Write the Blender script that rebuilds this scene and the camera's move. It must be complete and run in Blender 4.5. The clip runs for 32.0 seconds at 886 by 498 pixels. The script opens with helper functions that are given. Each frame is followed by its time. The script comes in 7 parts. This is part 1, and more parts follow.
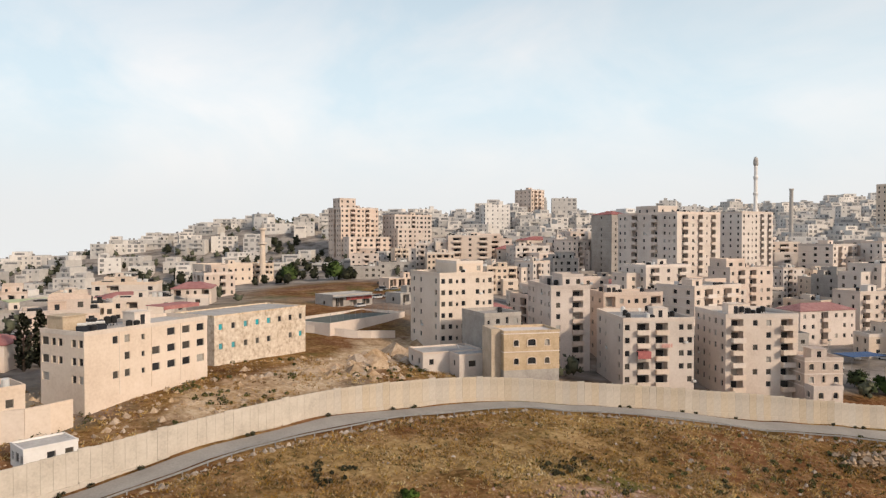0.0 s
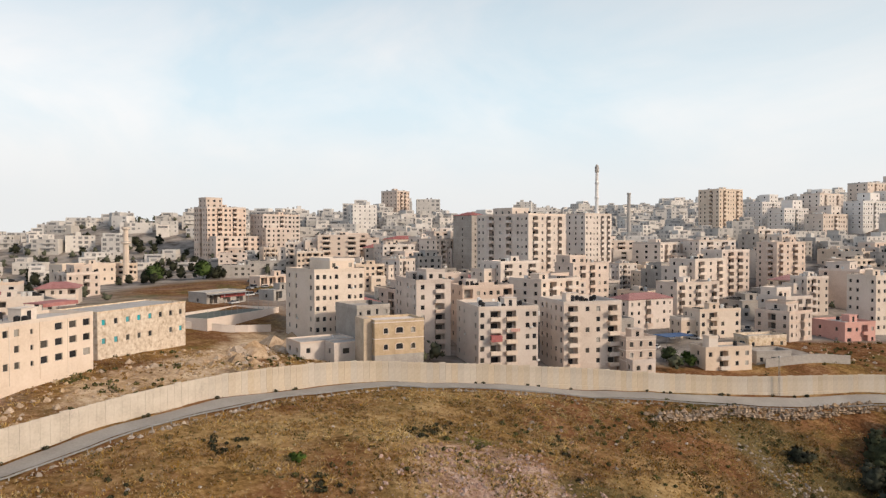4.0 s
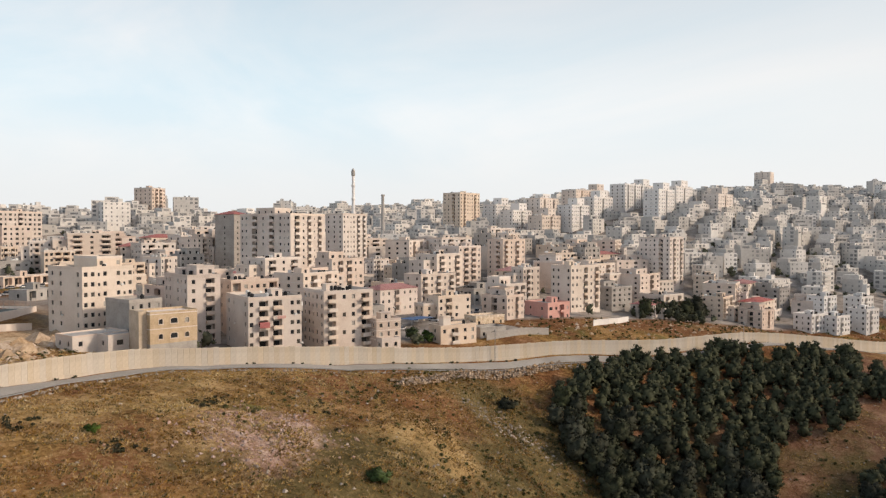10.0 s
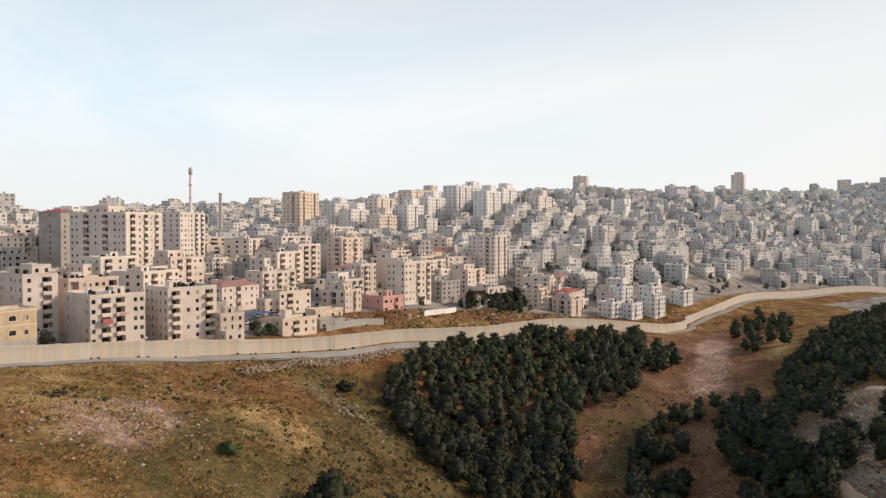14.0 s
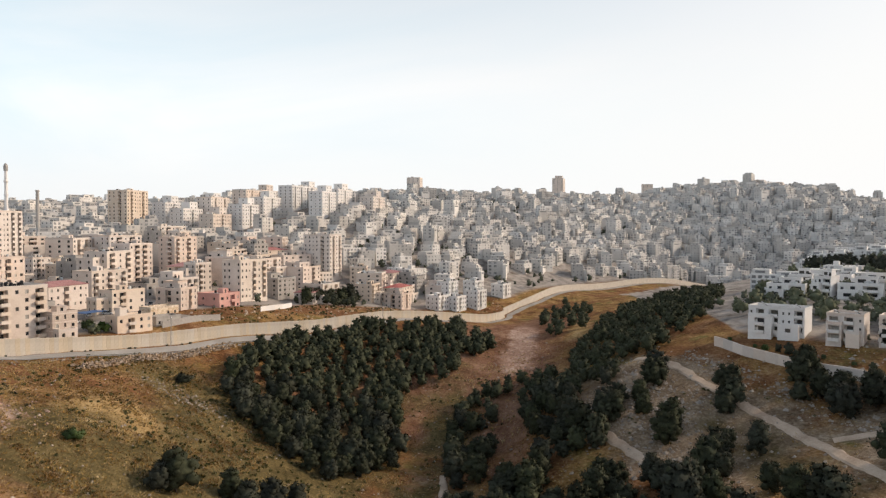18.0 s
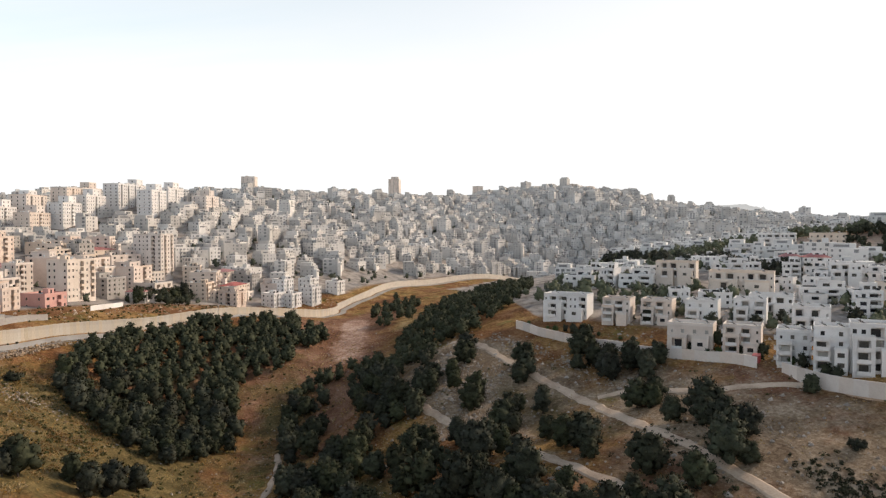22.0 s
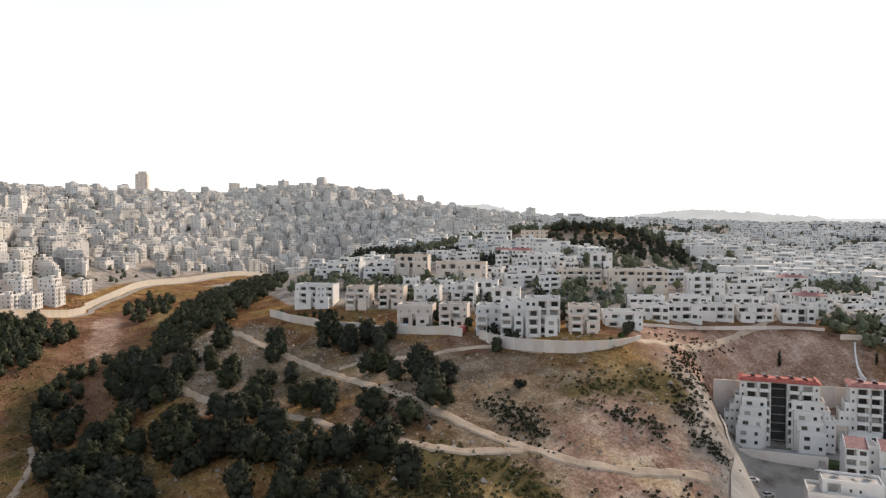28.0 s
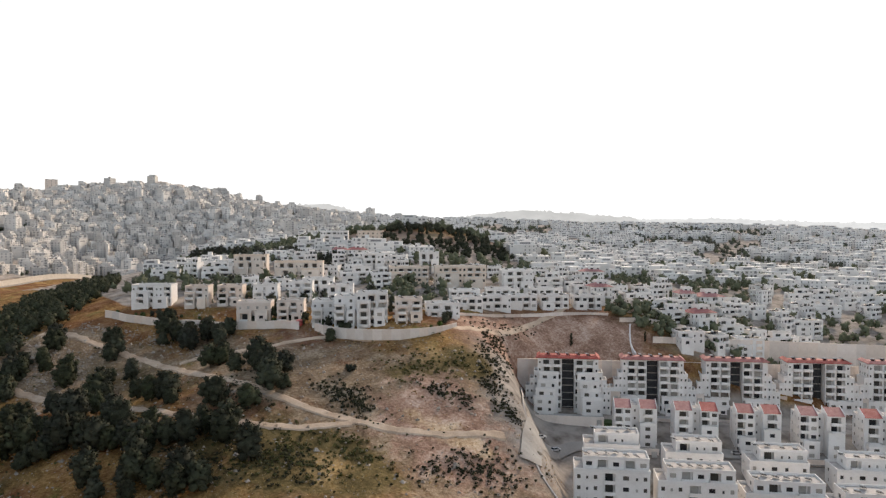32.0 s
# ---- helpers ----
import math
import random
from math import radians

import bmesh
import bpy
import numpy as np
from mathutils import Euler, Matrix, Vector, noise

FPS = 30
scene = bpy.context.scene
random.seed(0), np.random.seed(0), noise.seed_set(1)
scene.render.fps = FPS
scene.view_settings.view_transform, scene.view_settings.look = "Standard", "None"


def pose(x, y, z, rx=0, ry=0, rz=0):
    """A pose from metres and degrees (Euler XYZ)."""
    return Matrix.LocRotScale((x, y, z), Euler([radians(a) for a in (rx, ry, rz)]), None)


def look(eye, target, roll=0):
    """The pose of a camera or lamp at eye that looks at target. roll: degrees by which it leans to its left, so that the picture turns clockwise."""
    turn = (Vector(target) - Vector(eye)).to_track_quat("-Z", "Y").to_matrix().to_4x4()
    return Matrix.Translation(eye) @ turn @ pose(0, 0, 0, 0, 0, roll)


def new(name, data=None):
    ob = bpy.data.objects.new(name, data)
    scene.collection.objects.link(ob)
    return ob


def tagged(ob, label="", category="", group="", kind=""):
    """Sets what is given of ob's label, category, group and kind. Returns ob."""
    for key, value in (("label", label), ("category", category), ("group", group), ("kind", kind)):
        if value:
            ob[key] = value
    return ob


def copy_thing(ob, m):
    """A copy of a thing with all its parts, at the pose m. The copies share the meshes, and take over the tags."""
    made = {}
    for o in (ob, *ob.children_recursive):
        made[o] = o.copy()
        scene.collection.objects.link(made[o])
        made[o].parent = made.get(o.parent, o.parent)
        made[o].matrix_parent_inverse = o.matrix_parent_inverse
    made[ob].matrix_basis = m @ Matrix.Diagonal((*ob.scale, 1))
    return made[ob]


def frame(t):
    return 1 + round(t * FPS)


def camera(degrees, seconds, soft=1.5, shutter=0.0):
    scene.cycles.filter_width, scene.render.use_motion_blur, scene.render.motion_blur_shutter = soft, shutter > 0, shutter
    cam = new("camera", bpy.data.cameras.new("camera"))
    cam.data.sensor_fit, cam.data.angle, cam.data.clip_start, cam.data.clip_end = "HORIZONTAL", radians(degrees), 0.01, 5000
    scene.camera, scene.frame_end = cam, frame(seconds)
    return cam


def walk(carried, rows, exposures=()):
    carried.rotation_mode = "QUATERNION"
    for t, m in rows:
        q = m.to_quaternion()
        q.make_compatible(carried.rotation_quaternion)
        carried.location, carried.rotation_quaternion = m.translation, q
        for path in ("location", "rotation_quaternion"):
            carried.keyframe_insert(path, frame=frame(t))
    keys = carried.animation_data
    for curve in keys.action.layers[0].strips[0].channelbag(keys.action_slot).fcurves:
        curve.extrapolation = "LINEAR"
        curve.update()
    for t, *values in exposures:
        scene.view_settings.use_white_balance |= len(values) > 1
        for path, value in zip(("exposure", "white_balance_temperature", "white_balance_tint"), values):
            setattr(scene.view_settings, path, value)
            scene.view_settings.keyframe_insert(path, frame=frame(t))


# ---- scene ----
# ---------------------------------------------------------------- camera
cam = camera(64.15, 32.0, 1.3)
PATH = [
    (0, pose(-0.87, -1.13, 35.58, 88.893, 0, -28.062)),
    (1, pose(-3.57, -4.83, 35.45, 88.881, 0, -30.529)),
    (2, pose(-6.50, -8.80, 35.46, 88.868, 0, -33.065)),
    (3, pose(-9.58, -12.86, 35.54, 88.852, 0, -35.897)),
    (4, pose(-12.71, -16.87, 35.62, 88.835, 0, -38.945)),
    (5, pose(-15.87, -20.68, 35.67, 88.814, 0, -42.078)),
    (6, pose(-19.17, -24.33, 35.69, 88.791, 0, -45.254)),
    (7, pose(-22.79, -27.84, 35.70, 88.766, 0, -48.460)),
    (8, pose(-26.90, -31.27, 35.71, 88.737, 0, -51.701)),
    (9, pose(-31.62, -34.65, 35.75, 88.707, 0, -54.978)),
    (10, pose(-36.78, -37.96, 35.80, 88.674, 0, -58.256)),
    (11, pose(-42.17, -41.15, 35.86, 88.640, 0, -61.502)),
    (12, pose(-47.56, -44.18, 35.92, 88.605, 0, -64.722)),
    (13, pose(-52.81, -47.01, 35.96, 88.570, 0, -67.935)),
    (14, pose(-58.07, -49.66, 35.99, 88.538, 0, -71.157)),
    (15, pose(-63.59, -52.13, 36.01, 88.510, 0, -74.402)),
    (16, pose(-69.61, -54.45, 36.03, 88.489, 0, -77.668)),
    (17, pose(-76.29, -56.60, 36.04, 88.476, 0, -80.948)),
    (18, pose(-83.51, -58.54, 36.04, 88.470, 0, -84.224)),
    (19, pose(-91.05, -60.20, 36.03, 88.466, 0, -87.483)),
    (20, pose(-98.70, -61.51, 36.00, 88.461, 0, -90.733)),
    (21, pose(-106.31, -62.42, 35.95, 88.453, 0, -93.986)),
    (22, pose(-113.84, -62.89, 35.89, 88.439, 0, -97.224)),
    (23, pose(-121.30, -62.90, 35.84, 88.419, 0, -100.433)),
    (24, pose(-128.70, -62.43, 35.82, 88.393, 0, -103.623)),
    (25, pose(-136.04, -61.46, 35.84, 88.361, 0, -106.812)),
    (26, pose(-143.32, -60.05, 35.90, 88.326, 0, -110.012)),
    (27, pose(-150.52, -58.26, 35.96, 88.292, 0, -113.226)),
    (28, pose(-157.63, -56.16, 36.01, 88.263, 0, -116.424)),
    (29, pose(-164.67, -53.75, 36.06, 88.241, 0, -119.579)),
    (30, pose(-171.84, -50.88, 36.19, 88.226, 0, -122.713)),
    (31, pose(-179.39, -47.32, 36.51, 88.215, 0, -125.872)),
    (32, pose(-187.54, -42.86, 37.13, 88.204, 0, -129.152)),
]
walk(cam, PATH, [(0, 0.0), (9, 0.03), (17, 0.14), (25, 0.38), (32, 0.44)])

# ---------------------------------------------------------------- world and sun
SUN_AZ, SUN_EL = 158.0, 27.0          # degrees clockwise from +Y, and above the horizon
world = bpy.data.worlds.new("world")
scene.world = world
world.use_nodes = True
wt = world.node_tree
wt.nodes.clear()


def wn(kind, **inputs):
    node = wt.nodes.new(kind)
    for key, value in inputs.items():
        node.inputs[key].default_value = value
    return node


sky = wt.nodes.new("ShaderNodeTexSky")
sky.sky_type, sky.sun_disc = "NISHITA", False
sky.sun_elevation, sky.sun_rotation = radians(SUN_EL), radians(SUN_AZ)
sky.air_density, sky.dust_density, sky.ozone_density = 1.0, 3.0, 1.0
sky_gain = wn("ShaderNodeMix")
sky_gain.data_type, sky_gain.blend_type = "RGBA", "MIX"
coord = wt.nodes.new("ShaderNodeTexCoord")
stretch = wn("ShaderNodeMapping", Scale=(2.6, 0.7, 3.4), Rotation=(0.55, 0.3, 0.75))
clouds = wn("ShaderNodeTexNoise", Scale=1.7, Detail=7.0, Roughness=0.55, Distortion=0.5)
cloud_ramp = wt.nodes.new("ShaderNodeMapRange")
cloud_ramp.inputs["From Min"].default_value, cloud_ramp.inputs["From Max"].default_value = 0.38, 0.68
cloud_ramp.inputs["To Min"].default_value, cloud_ramp.inputs["To Max"].default_value = 0.0, 1.0
back = wn("ShaderNodeBackground", Strength=0.118)
out = wt.nodes.new("ShaderNodeOutputWorld")
wt.links.new(coord.outputs["Generated"], stretch.inputs["Vector"])
wt.links.new(stretch.outputs["Vector"], clouds.inputs["Vector"])
wt.links.new(clouds.outputs["Fac"], cloud_ramp.inputs["Value"])
# haze thins out upwards: the horizon is milky, the zenith clear and darker
split = wt.nodes.new("ShaderNodeSeparateXYZ")
thin = wt.nodes.new("ShaderNodeMapRange")
thin.interpolation_type = "SMOOTHSTEP"
thin.inputs["From Min"].default_value, thin.inputs["From Max"].default_value = 0.05, 0.70
thin.inputs["To Min"].default_value, thin.inputs["To Max"].default_value = 1.0, 0.18
wt.links.new(coord.outputs["Generated"], split.inputs["Vector"])
wt.links.new(split.outputs["Z"], thin.inputs["Value"])
wt.links.new(thin.outputs["Result"], sky_gain.inputs["Factor"])
wt.links.new(sky.outputs["Color"], sky_gain.inputs["A"])
# thin white streaks over pale blue, and a greyer band along the horizon
streaks = wn("ShaderNodeMix")
streaks.data_type = "RGBA"
streaks.inputs["A"].default_value, streaks.inputs["B"].default_value = (6.45, 7.6, 8.2, 1), (8.45, 8.5, 8.5, 1)
wt.links.new(cloud_ramp.outputs["Result"], streaks.inputs["Factor"])
rise = wt.nodes.new("ShaderNodeMapRange")
rise.interpolation_type = "SMOOTHSTEP"
rise.inputs["From Min"].default_value, rise.inputs["From Max"].default_value = 0.01, 0.20
wt.links.new(split.outputs["Z"], rise.inputs["Value"])
band = wn("ShaderNodeMix")
band.data_type = "RGBA"
band.inputs["A"].default_value = (7.05, 7.12, 7.1, 1)
wt.links.new(rise.outputs["Result"], band.inputs["Factor"])
wt.links.new(streaks.outputs["Result"], band.inputs["B"])
# the haze glows towards the sun
toward = wt.nodes.new("ShaderNodeVectorMath")
toward.operation = "DOT_PRODUCT"
toward.inputs[1].default_value = (math.sin(radians(SUN_AZ)), math.cos(radians(SUN_AZ)), 0.15)
glow = wt.nodes.new("ShaderNodeMapRange")
glow.interpolation_type = "SMOOTHSTEP"
glow.inputs["From Min"].default_value, glow.inputs["From Max"].default_value = -0.45, 0.95
haze = wn("ShaderNodeMix")
haze.data_type = "RGBA"
haze.inputs["B"].default_value = (7.5, 7.45, 7.34, 1)
wt.links.new(band.outputs["Result"], haze.inputs["A"])
wt.links.new(coord.outputs["Generated"], toward.inputs[0])
wt.links.new(toward.outputs["Value"], glow.inputs["Value"])
wt.links.new(glow.outputs["Result"], haze.inputs["Factor"])
wt.links.new(haze.outputs["Result"], sky_gain.inputs["B"])
wt.links.new(sky_gain.outputs["Result"], back.inputs["Color"])
wt.links.new(back.outputs["Background"], out.inputs["Surface"])

sun = new("sun", bpy.data.lights.new("sun", "SUN"))
sun.data.energy, sun.data.angle, sun.data.color = 2.6, radians(5), (1.0, 0.80, 0.61)
a, e = radians(SUN_AZ), radians(SUN_EL)
sun.matrix_world = look((0, 0, 300), Vector((0, 0, 300)) - Vector((math.sin(a) * math.cos(e), math.cos(a) * math.cos(e), math.sin(e))))

# ---------------------------------------------------------------- materials


def material(name, stops, scale=0.5, fine=6.0, rough=0.85, bump=0.15, vary=0.0, courses=0.0, metal=0.0, detail=8.0, space="Object", island=False):
    """A surface of two noise scales between the colours in stops, with relief, an even spread of tint from thing to thing (vary) and stone courses."""
    m = bpy.data.materials.new(name)
    m.use_nodes = True
    nt = m.node_tree
    b = nt.nodes["Principled BSDF"]
    b.inputs["Roughness"].default_value, b.inputs["Metallic"].default_value = rough, metal
    b.inputs["Specular IOR Level"].default_value = 0.25
    tc = nt.nodes.new("ShaderNodeTexCoord")
    n1 = nt.nodes.new("ShaderNodeTexNoise")
    n1.inputs["Scale"].default_value, n1.inputs["Detail"].default_value, n1.inputs["Roughness"].default_value = scale, detail, 0.62
    n2 = nt.nodes.new("ShaderNodeTexNoise")
    n2.inputs["Scale"].default_value, n2.inputs["Detail"].default_value = fine, 3.0
    mixv = nt.nodes.new("ShaderNodeMix")
    mixv.inputs["Factor"].default_value = 0.32
    ramp = nt.nodes.new("ShaderNodeValToRGB")
    ramp.color_ramp.elements[0].position, ramp.color_ramp.elements[1].position = 0.34, 0.66
    lo, hi = 0.34, 0.66
    while len(ramp.color_ramp.elements) < len(stops):
        ramp.color_ramp.elements.new(0.5)
    for i, c in enumerate(stops):
        el = ramp.color_ramp.elements[i]
        el.position = lo + (hi - lo) * i / (len(stops) - 1)
        el.color = (*c, 1)
    source = tc.outputs[space]
    nt.links.new(source, n1.inputs["Vector"])
    nt.links.new(source, n2.inputs["Vector"])
    nt.links.new(n1.outputs["Fac"], mixv.inputs["A"])
    nt.links.new(n2.outputs["Fac"], mixv.inputs["B"])
    nt.links.new(mixv.outputs["Result"], ramp.inputs["Fac"])
    colour = ramp.outputs["Color"]
    height = n2.outputs["Fac"]
    if vary:
        info = nt.nodes.new("ShaderNodeNewGeometry" if island else "ShaderNodeObjectInfo")
        chance = info.outputs["Random Per Island" if island else "Random"]
        hsv = nt.nodes.new("ShaderNodeHueSaturation")
        rng = nt.nodes.new("ShaderNodeMapRange")
        rng.inputs["To Min"].default_value, rng.inputs["To Max"].default_value = 1 - vary, 1 + vary * 0.6
        sat = nt.nodes.new("ShaderNodeMapRange")
        sat.inputs["To Min"].default_value, sat.inputs["To Max"].default_value = 0.7, 1.2
        mul = nt.nodes.new("ShaderNodeMath")
        mul.operation = "MULTIPLY"
        mul.inputs[1].default_value = 7.31
        fr = nt.nodes.new("ShaderNodeMath")
        fr.operation = "FRACT"
        nt.links.new(chance, rng.inputs["Value"])
        nt.links.new(chance, mul.inputs[0])
        nt.links.new(mul.outputs[0], fr.inputs[0])
        nt.links.new(fr.outputs[0], sat.inputs["Value"])
        nt.links.new(rng.outputs["Result"], hsv.inputs["Value"])
        nt.links.new(sat.outputs["Result"], hsv.inputs["Saturation"])
        nt.links.new(colour, hsv.inputs["Color"])
        colour = hsv.outputs["Color"]
    if courses:
        wave = nt.nodes.new("ShaderNodeTexWave")
        wave.wave_type, wave.bands_direction = "BANDS", "Z"
        wave.inputs["Scale"].default_value, wave.inputs["Distortion"].default_value = courses, 0.4
        nt.links.new(source, wave.inputs["Vector"])
        both = nt.nodes.new("ShaderNodeMath")
        both.operation = "ADD"
        nt.links.new(n2.outputs["Fac"], both.inputs[0])
        nt.links.new(wave.outputs["Fac"], both.inputs[1])
        height = both.outputs[0]
    nt.links.new(colour, b.inputs["Base Color"])
    if bump:
        bp = nt.nodes.new("ShaderNodeBump")
        bp.inputs["Strength"].default_value, bp.inputs["Distance"].default_value = bump, 0.2
        nt.links.new(height, bp.inputs["Height"])
        nt.links.new(bp.outputs["Normal"], b.inputs["Normal"])
    return m


M = {}
M["lime"] = material("limestone", [(0.52, 0.42, 0.355), (0.64, 0.53, 0.455), (0.71, 0.605, 0.53)], 0.12, 2.5, 0.9, 0.1, 0.12, 1.6)
M["lime_pale"] = material("pale_limestone", [(0.58, 0.49, 0.425), (0.68, 0.59, 0.52), (0.74, 0.66, 0.59)], 0.12, 2.5, 0.9, 0.1, 0.12, 1.6)
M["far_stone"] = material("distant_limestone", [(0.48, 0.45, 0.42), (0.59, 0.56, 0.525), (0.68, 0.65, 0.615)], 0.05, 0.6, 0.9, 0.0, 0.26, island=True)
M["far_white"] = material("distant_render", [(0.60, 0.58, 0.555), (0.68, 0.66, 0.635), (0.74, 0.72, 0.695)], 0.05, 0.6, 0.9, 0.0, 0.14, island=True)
M["lime_gold"] = material("golden_limestone", [(0.42, 0.31, 0.195), (0.53, 0.405, 0.27), (0.62, 0.49, 0.345)], 0.4, 3.0, 0.9, 0.15, 0.05, 1.8)
M["lime_rough"] = material("rough_stone", [(0.42, 0.31, 0.20), (0.66, 0.54, 0.41), (0.80, 0.71, 0.59)], 0.9, 1.6, 0.9, 0.3, 0.05, 1.8)
M["paving"] = material("pale_paving", [(0.36, 0.34, 0.32), (0.47, 0.45, 0.42), (0.54, 0.52, 0.49)], 0.3, 3.0, 0.9, 0.1, 0.1)
M["cream"] = material("cream_render", [(0.59, 0.485, 0.395), (0.69, 0.585, 0.49), (0.75, 0.65, 0.56)], 0.1, 2.0, 0.9, 0.05, 0.06)
M["white"] = material("white_render", [(0.66, 0.63, 0.605), (0.75, 0.725, 0.70), (0.80, 0.78, 0.76)], 0.15, 2.0, 0.85, 0.05, 0.08)
M["pinkw"] = material("pink_render", [(0.55, 0.30, 0.26), (0.66, 0.40, 0.35)], 0.2, 2.0, 0.9, 0.05)
M["concrete"] = material("concrete", [(0.30, 0.28, 0.26), (0.40, 0.37, 0.34), (0.47, 0.44, 0.41)], 0.2, 2.5, 0.9, 0.1, 0.1)
M["panel"] = material("barrier_concrete", [(0.43, 0.37, 0.295), (0.53, 0.46, 0.37), (0.59, 0.52, 0.43)], 0.35, 3.0, 0.9, 0.1, 0.09)
M["roof"] = material("roof_deck", [(0.36, 0.33, 0.31), (0.47, 0.44, 0.41), (0.56, 0.53, 0.50)], 0.25, 2.0, 0.9, 0.1, 0.15)
M["tile"] = material("red_roof_tile", [(0.29, 0.085, 0.075), (0.39, 0.13, 0.115), (0.46, 0.19, 0.17)], 0.5, 4.0, 0.8, 0.3, 0.1, 3.0)
M["glass"] = material("dark_glass", [(0.020, 0.022, 0.026), (0.05, 0.05, 0.055)], 0.3, 1.0, 0.15, 0.0, 0.3)
# distance haze is put into these panes: pale grey, not dark glass
M["far_glass"] = material("hazed_far_window", [(0.19, 0.19, 0.195), (0.31, 0.305, 0.30)], 0.3, 1.0, 0.25, 0.0, 0.3, island=True)
# paler and greyer than the pines, with distance haze put into the green
M["garden"] = material("hazed_garden_foliage", [(0.060, 0.068, 0.045), (0.100, 0.108, 0.072), (0.150, 0.155, 0.105)], 0.5, 3.0, 0.9, 0.0, 0.25)
M["frame"] = material("window_frame", [(0.30, 0.27, 0.24), (0.45, 0.42, 0.38)], 0.5, 3.0, 0.6, 0.0, 0.2)
M["curtain"] = material("drawn_curtain", [(0.05, 0.045, 0.04), (0.11, 0.10, 0.085)], 0.8, 3.0, 0.4, 0.0, 0.3)
M["shutter"] = material("roller_shutter", [(0.36, 0.34, 0.31), (0.46, 0.44, 0.40)], 0.8, 3.0, 0.6, 0.2, 0.2, 8.0)
M["slat"] = material("dark_slats", [(0.035, 0.036, 0.04), (0.075, 0.075, 0.08)], 0.8, 3.0, 0.6, 0.0, 0.1)
M["blue"] = material("blue_shutter", [(0.06, 0.30, 0.36), (0.10, 0.40, 0.46)], 0.8, 4.0, 0.6, 0.0, 0.1)
M["asphalt"] = material("asphalt", [(0.24, 0.22, 0.20), (0.31, 0.29, 0.265), (0.38, 0.36, 0.33)], 0.08, 3.0, 0.9, 0.1)
M["dirt"] = material("dirt_track", [(0.36, 0.262, 0.187), (0.49, 0.372, 0.272), (0.59, 0.465, 0.355)], 0.15, 2.0, 0.95, 0.2)
M["rock"] = material("limestone_rock", [(0.25, 0.20, 0.158), (0.36, 0.30, 0.243), (0.47, 0.41, 0.34)], 0.6, 4.0, 0.95, 0.4, 0.3, island=True)
M["boulder"] = material("terrace_boulder", [(0.20, 0.135, 0.085), (0.34, 0.25, 0.17), (0.46, 0.36, 0.26)], 0.8, 4.0, 0.95, 0.4, 0.25)
M["bank_rock"] = material("tan_bank_rock", [(0.28, 0.19, 0.12), (0.45, 0.335, 0.23), (0.60, 0.48, 0.36)], 0.8, 4.0, 0.95, 0.4, 0.25, island=True)
M["straw"] = material("dry_grass", [(0.19, 0.105, 0.036), (0.30, 0.175, 0.062), (0.46, 0.31, 0.12), (0.60, 0.46, 0.22)], 0.05, 0.4, 0.95, 0.0, 0.4, island=True)
M["scrub"] = material("green_scrub", [(0.040, 0.045, 0.015), (0.080, 0.080, 0.026), (0.13, 0.12, 0.045)], 0.1, 2.0, 0.95, 0.0, 0.4, island=True)
M["heath"] = material("dark_heath", [(0.020, 0.022, 0.012), (0.040, 0.040, 0.020), (0.075, 0.068, 0.034)], 0.1, 2.0, 0.95, 0.0, 0.4, island=True)
M["pink_rock"] = material("pink_rubble", [(0.26, 0.16, 0.125), (0.40, 0.27, 0.22), (0.54, 0.42, 0.36)], 0.6, 4.0, 0.95, 0.4, 0.3, island=True)
M["court"] = material("court_surface", [(0.09, 0.10, 0.09), (0.14, 0.15, 0.13)], 0.2, 2.0, 0.9, 0.05)
M["pale_green"] = material("pale_green_sheet", [(0.42, 0.46, 0.26), (0.54, 0.57, 0.34)], 0.3, 2.0, 0.7, 0.1)
M["pine"] = material("pine_foliage", [(0.022, 0.025, 0.015), (0.042, 0.047, 0.027), (0.078, 0.084, 0.046)], 0.5, 3.0, 0.9, 0.0, 0.35)
M["leaf"] = material("green_leaves", [(0.030, 0.055, 0.015), (0.060, 0.095, 0.025), (0.10, 0.14, 0.04)], 0.7, 4.0, 0.8, 0.0, 0.2)
M["bark"] = material("bark", [(0.06, 0.045, 0.035), (0.12, 0.09, 0.07)], 1.5, 8.0, 0.95, 0.3)
M["black"] = material("black_plastic", [(0.015, 0.015, 0.016), (0.03, 0.03, 0.032)], 1.0, 4.0, 0.5, 0.0, 0.3)
M["tank"] = material("white_plastic", [(0.55, 0.55, 0.54), (0.70, 0.70, 0.69)], 1.0, 4.0, 0.5, 0.0, 0.1)
M["metal"] = material("grey_metal", [(0.25, 0.25, 0.25), (0.38, 0.38, 0.38)], 1.0, 5.0, 0.5, 0.0, 0.1, 0.0, 0.4)
M["red"] = material("red_paint", [(0.35, 0.03, 0.025), (0.50, 0.06, 0.05)], 1.0, 5.0, 0.5, 0.0, 0.1)
M["car"] = material("car_paint", [(0.35, 0.35, 0.36), (0.55, 0.55, 0.55)], 1.0, 5.0, 0.3, 0.0, 0.6)
M["tarp"] = material("blue_tarpaulin", [(0.05, 0.10, 0.22), (0.08, 0.15, 0.30)], 1.0, 5.0, 0.6, 0.1)


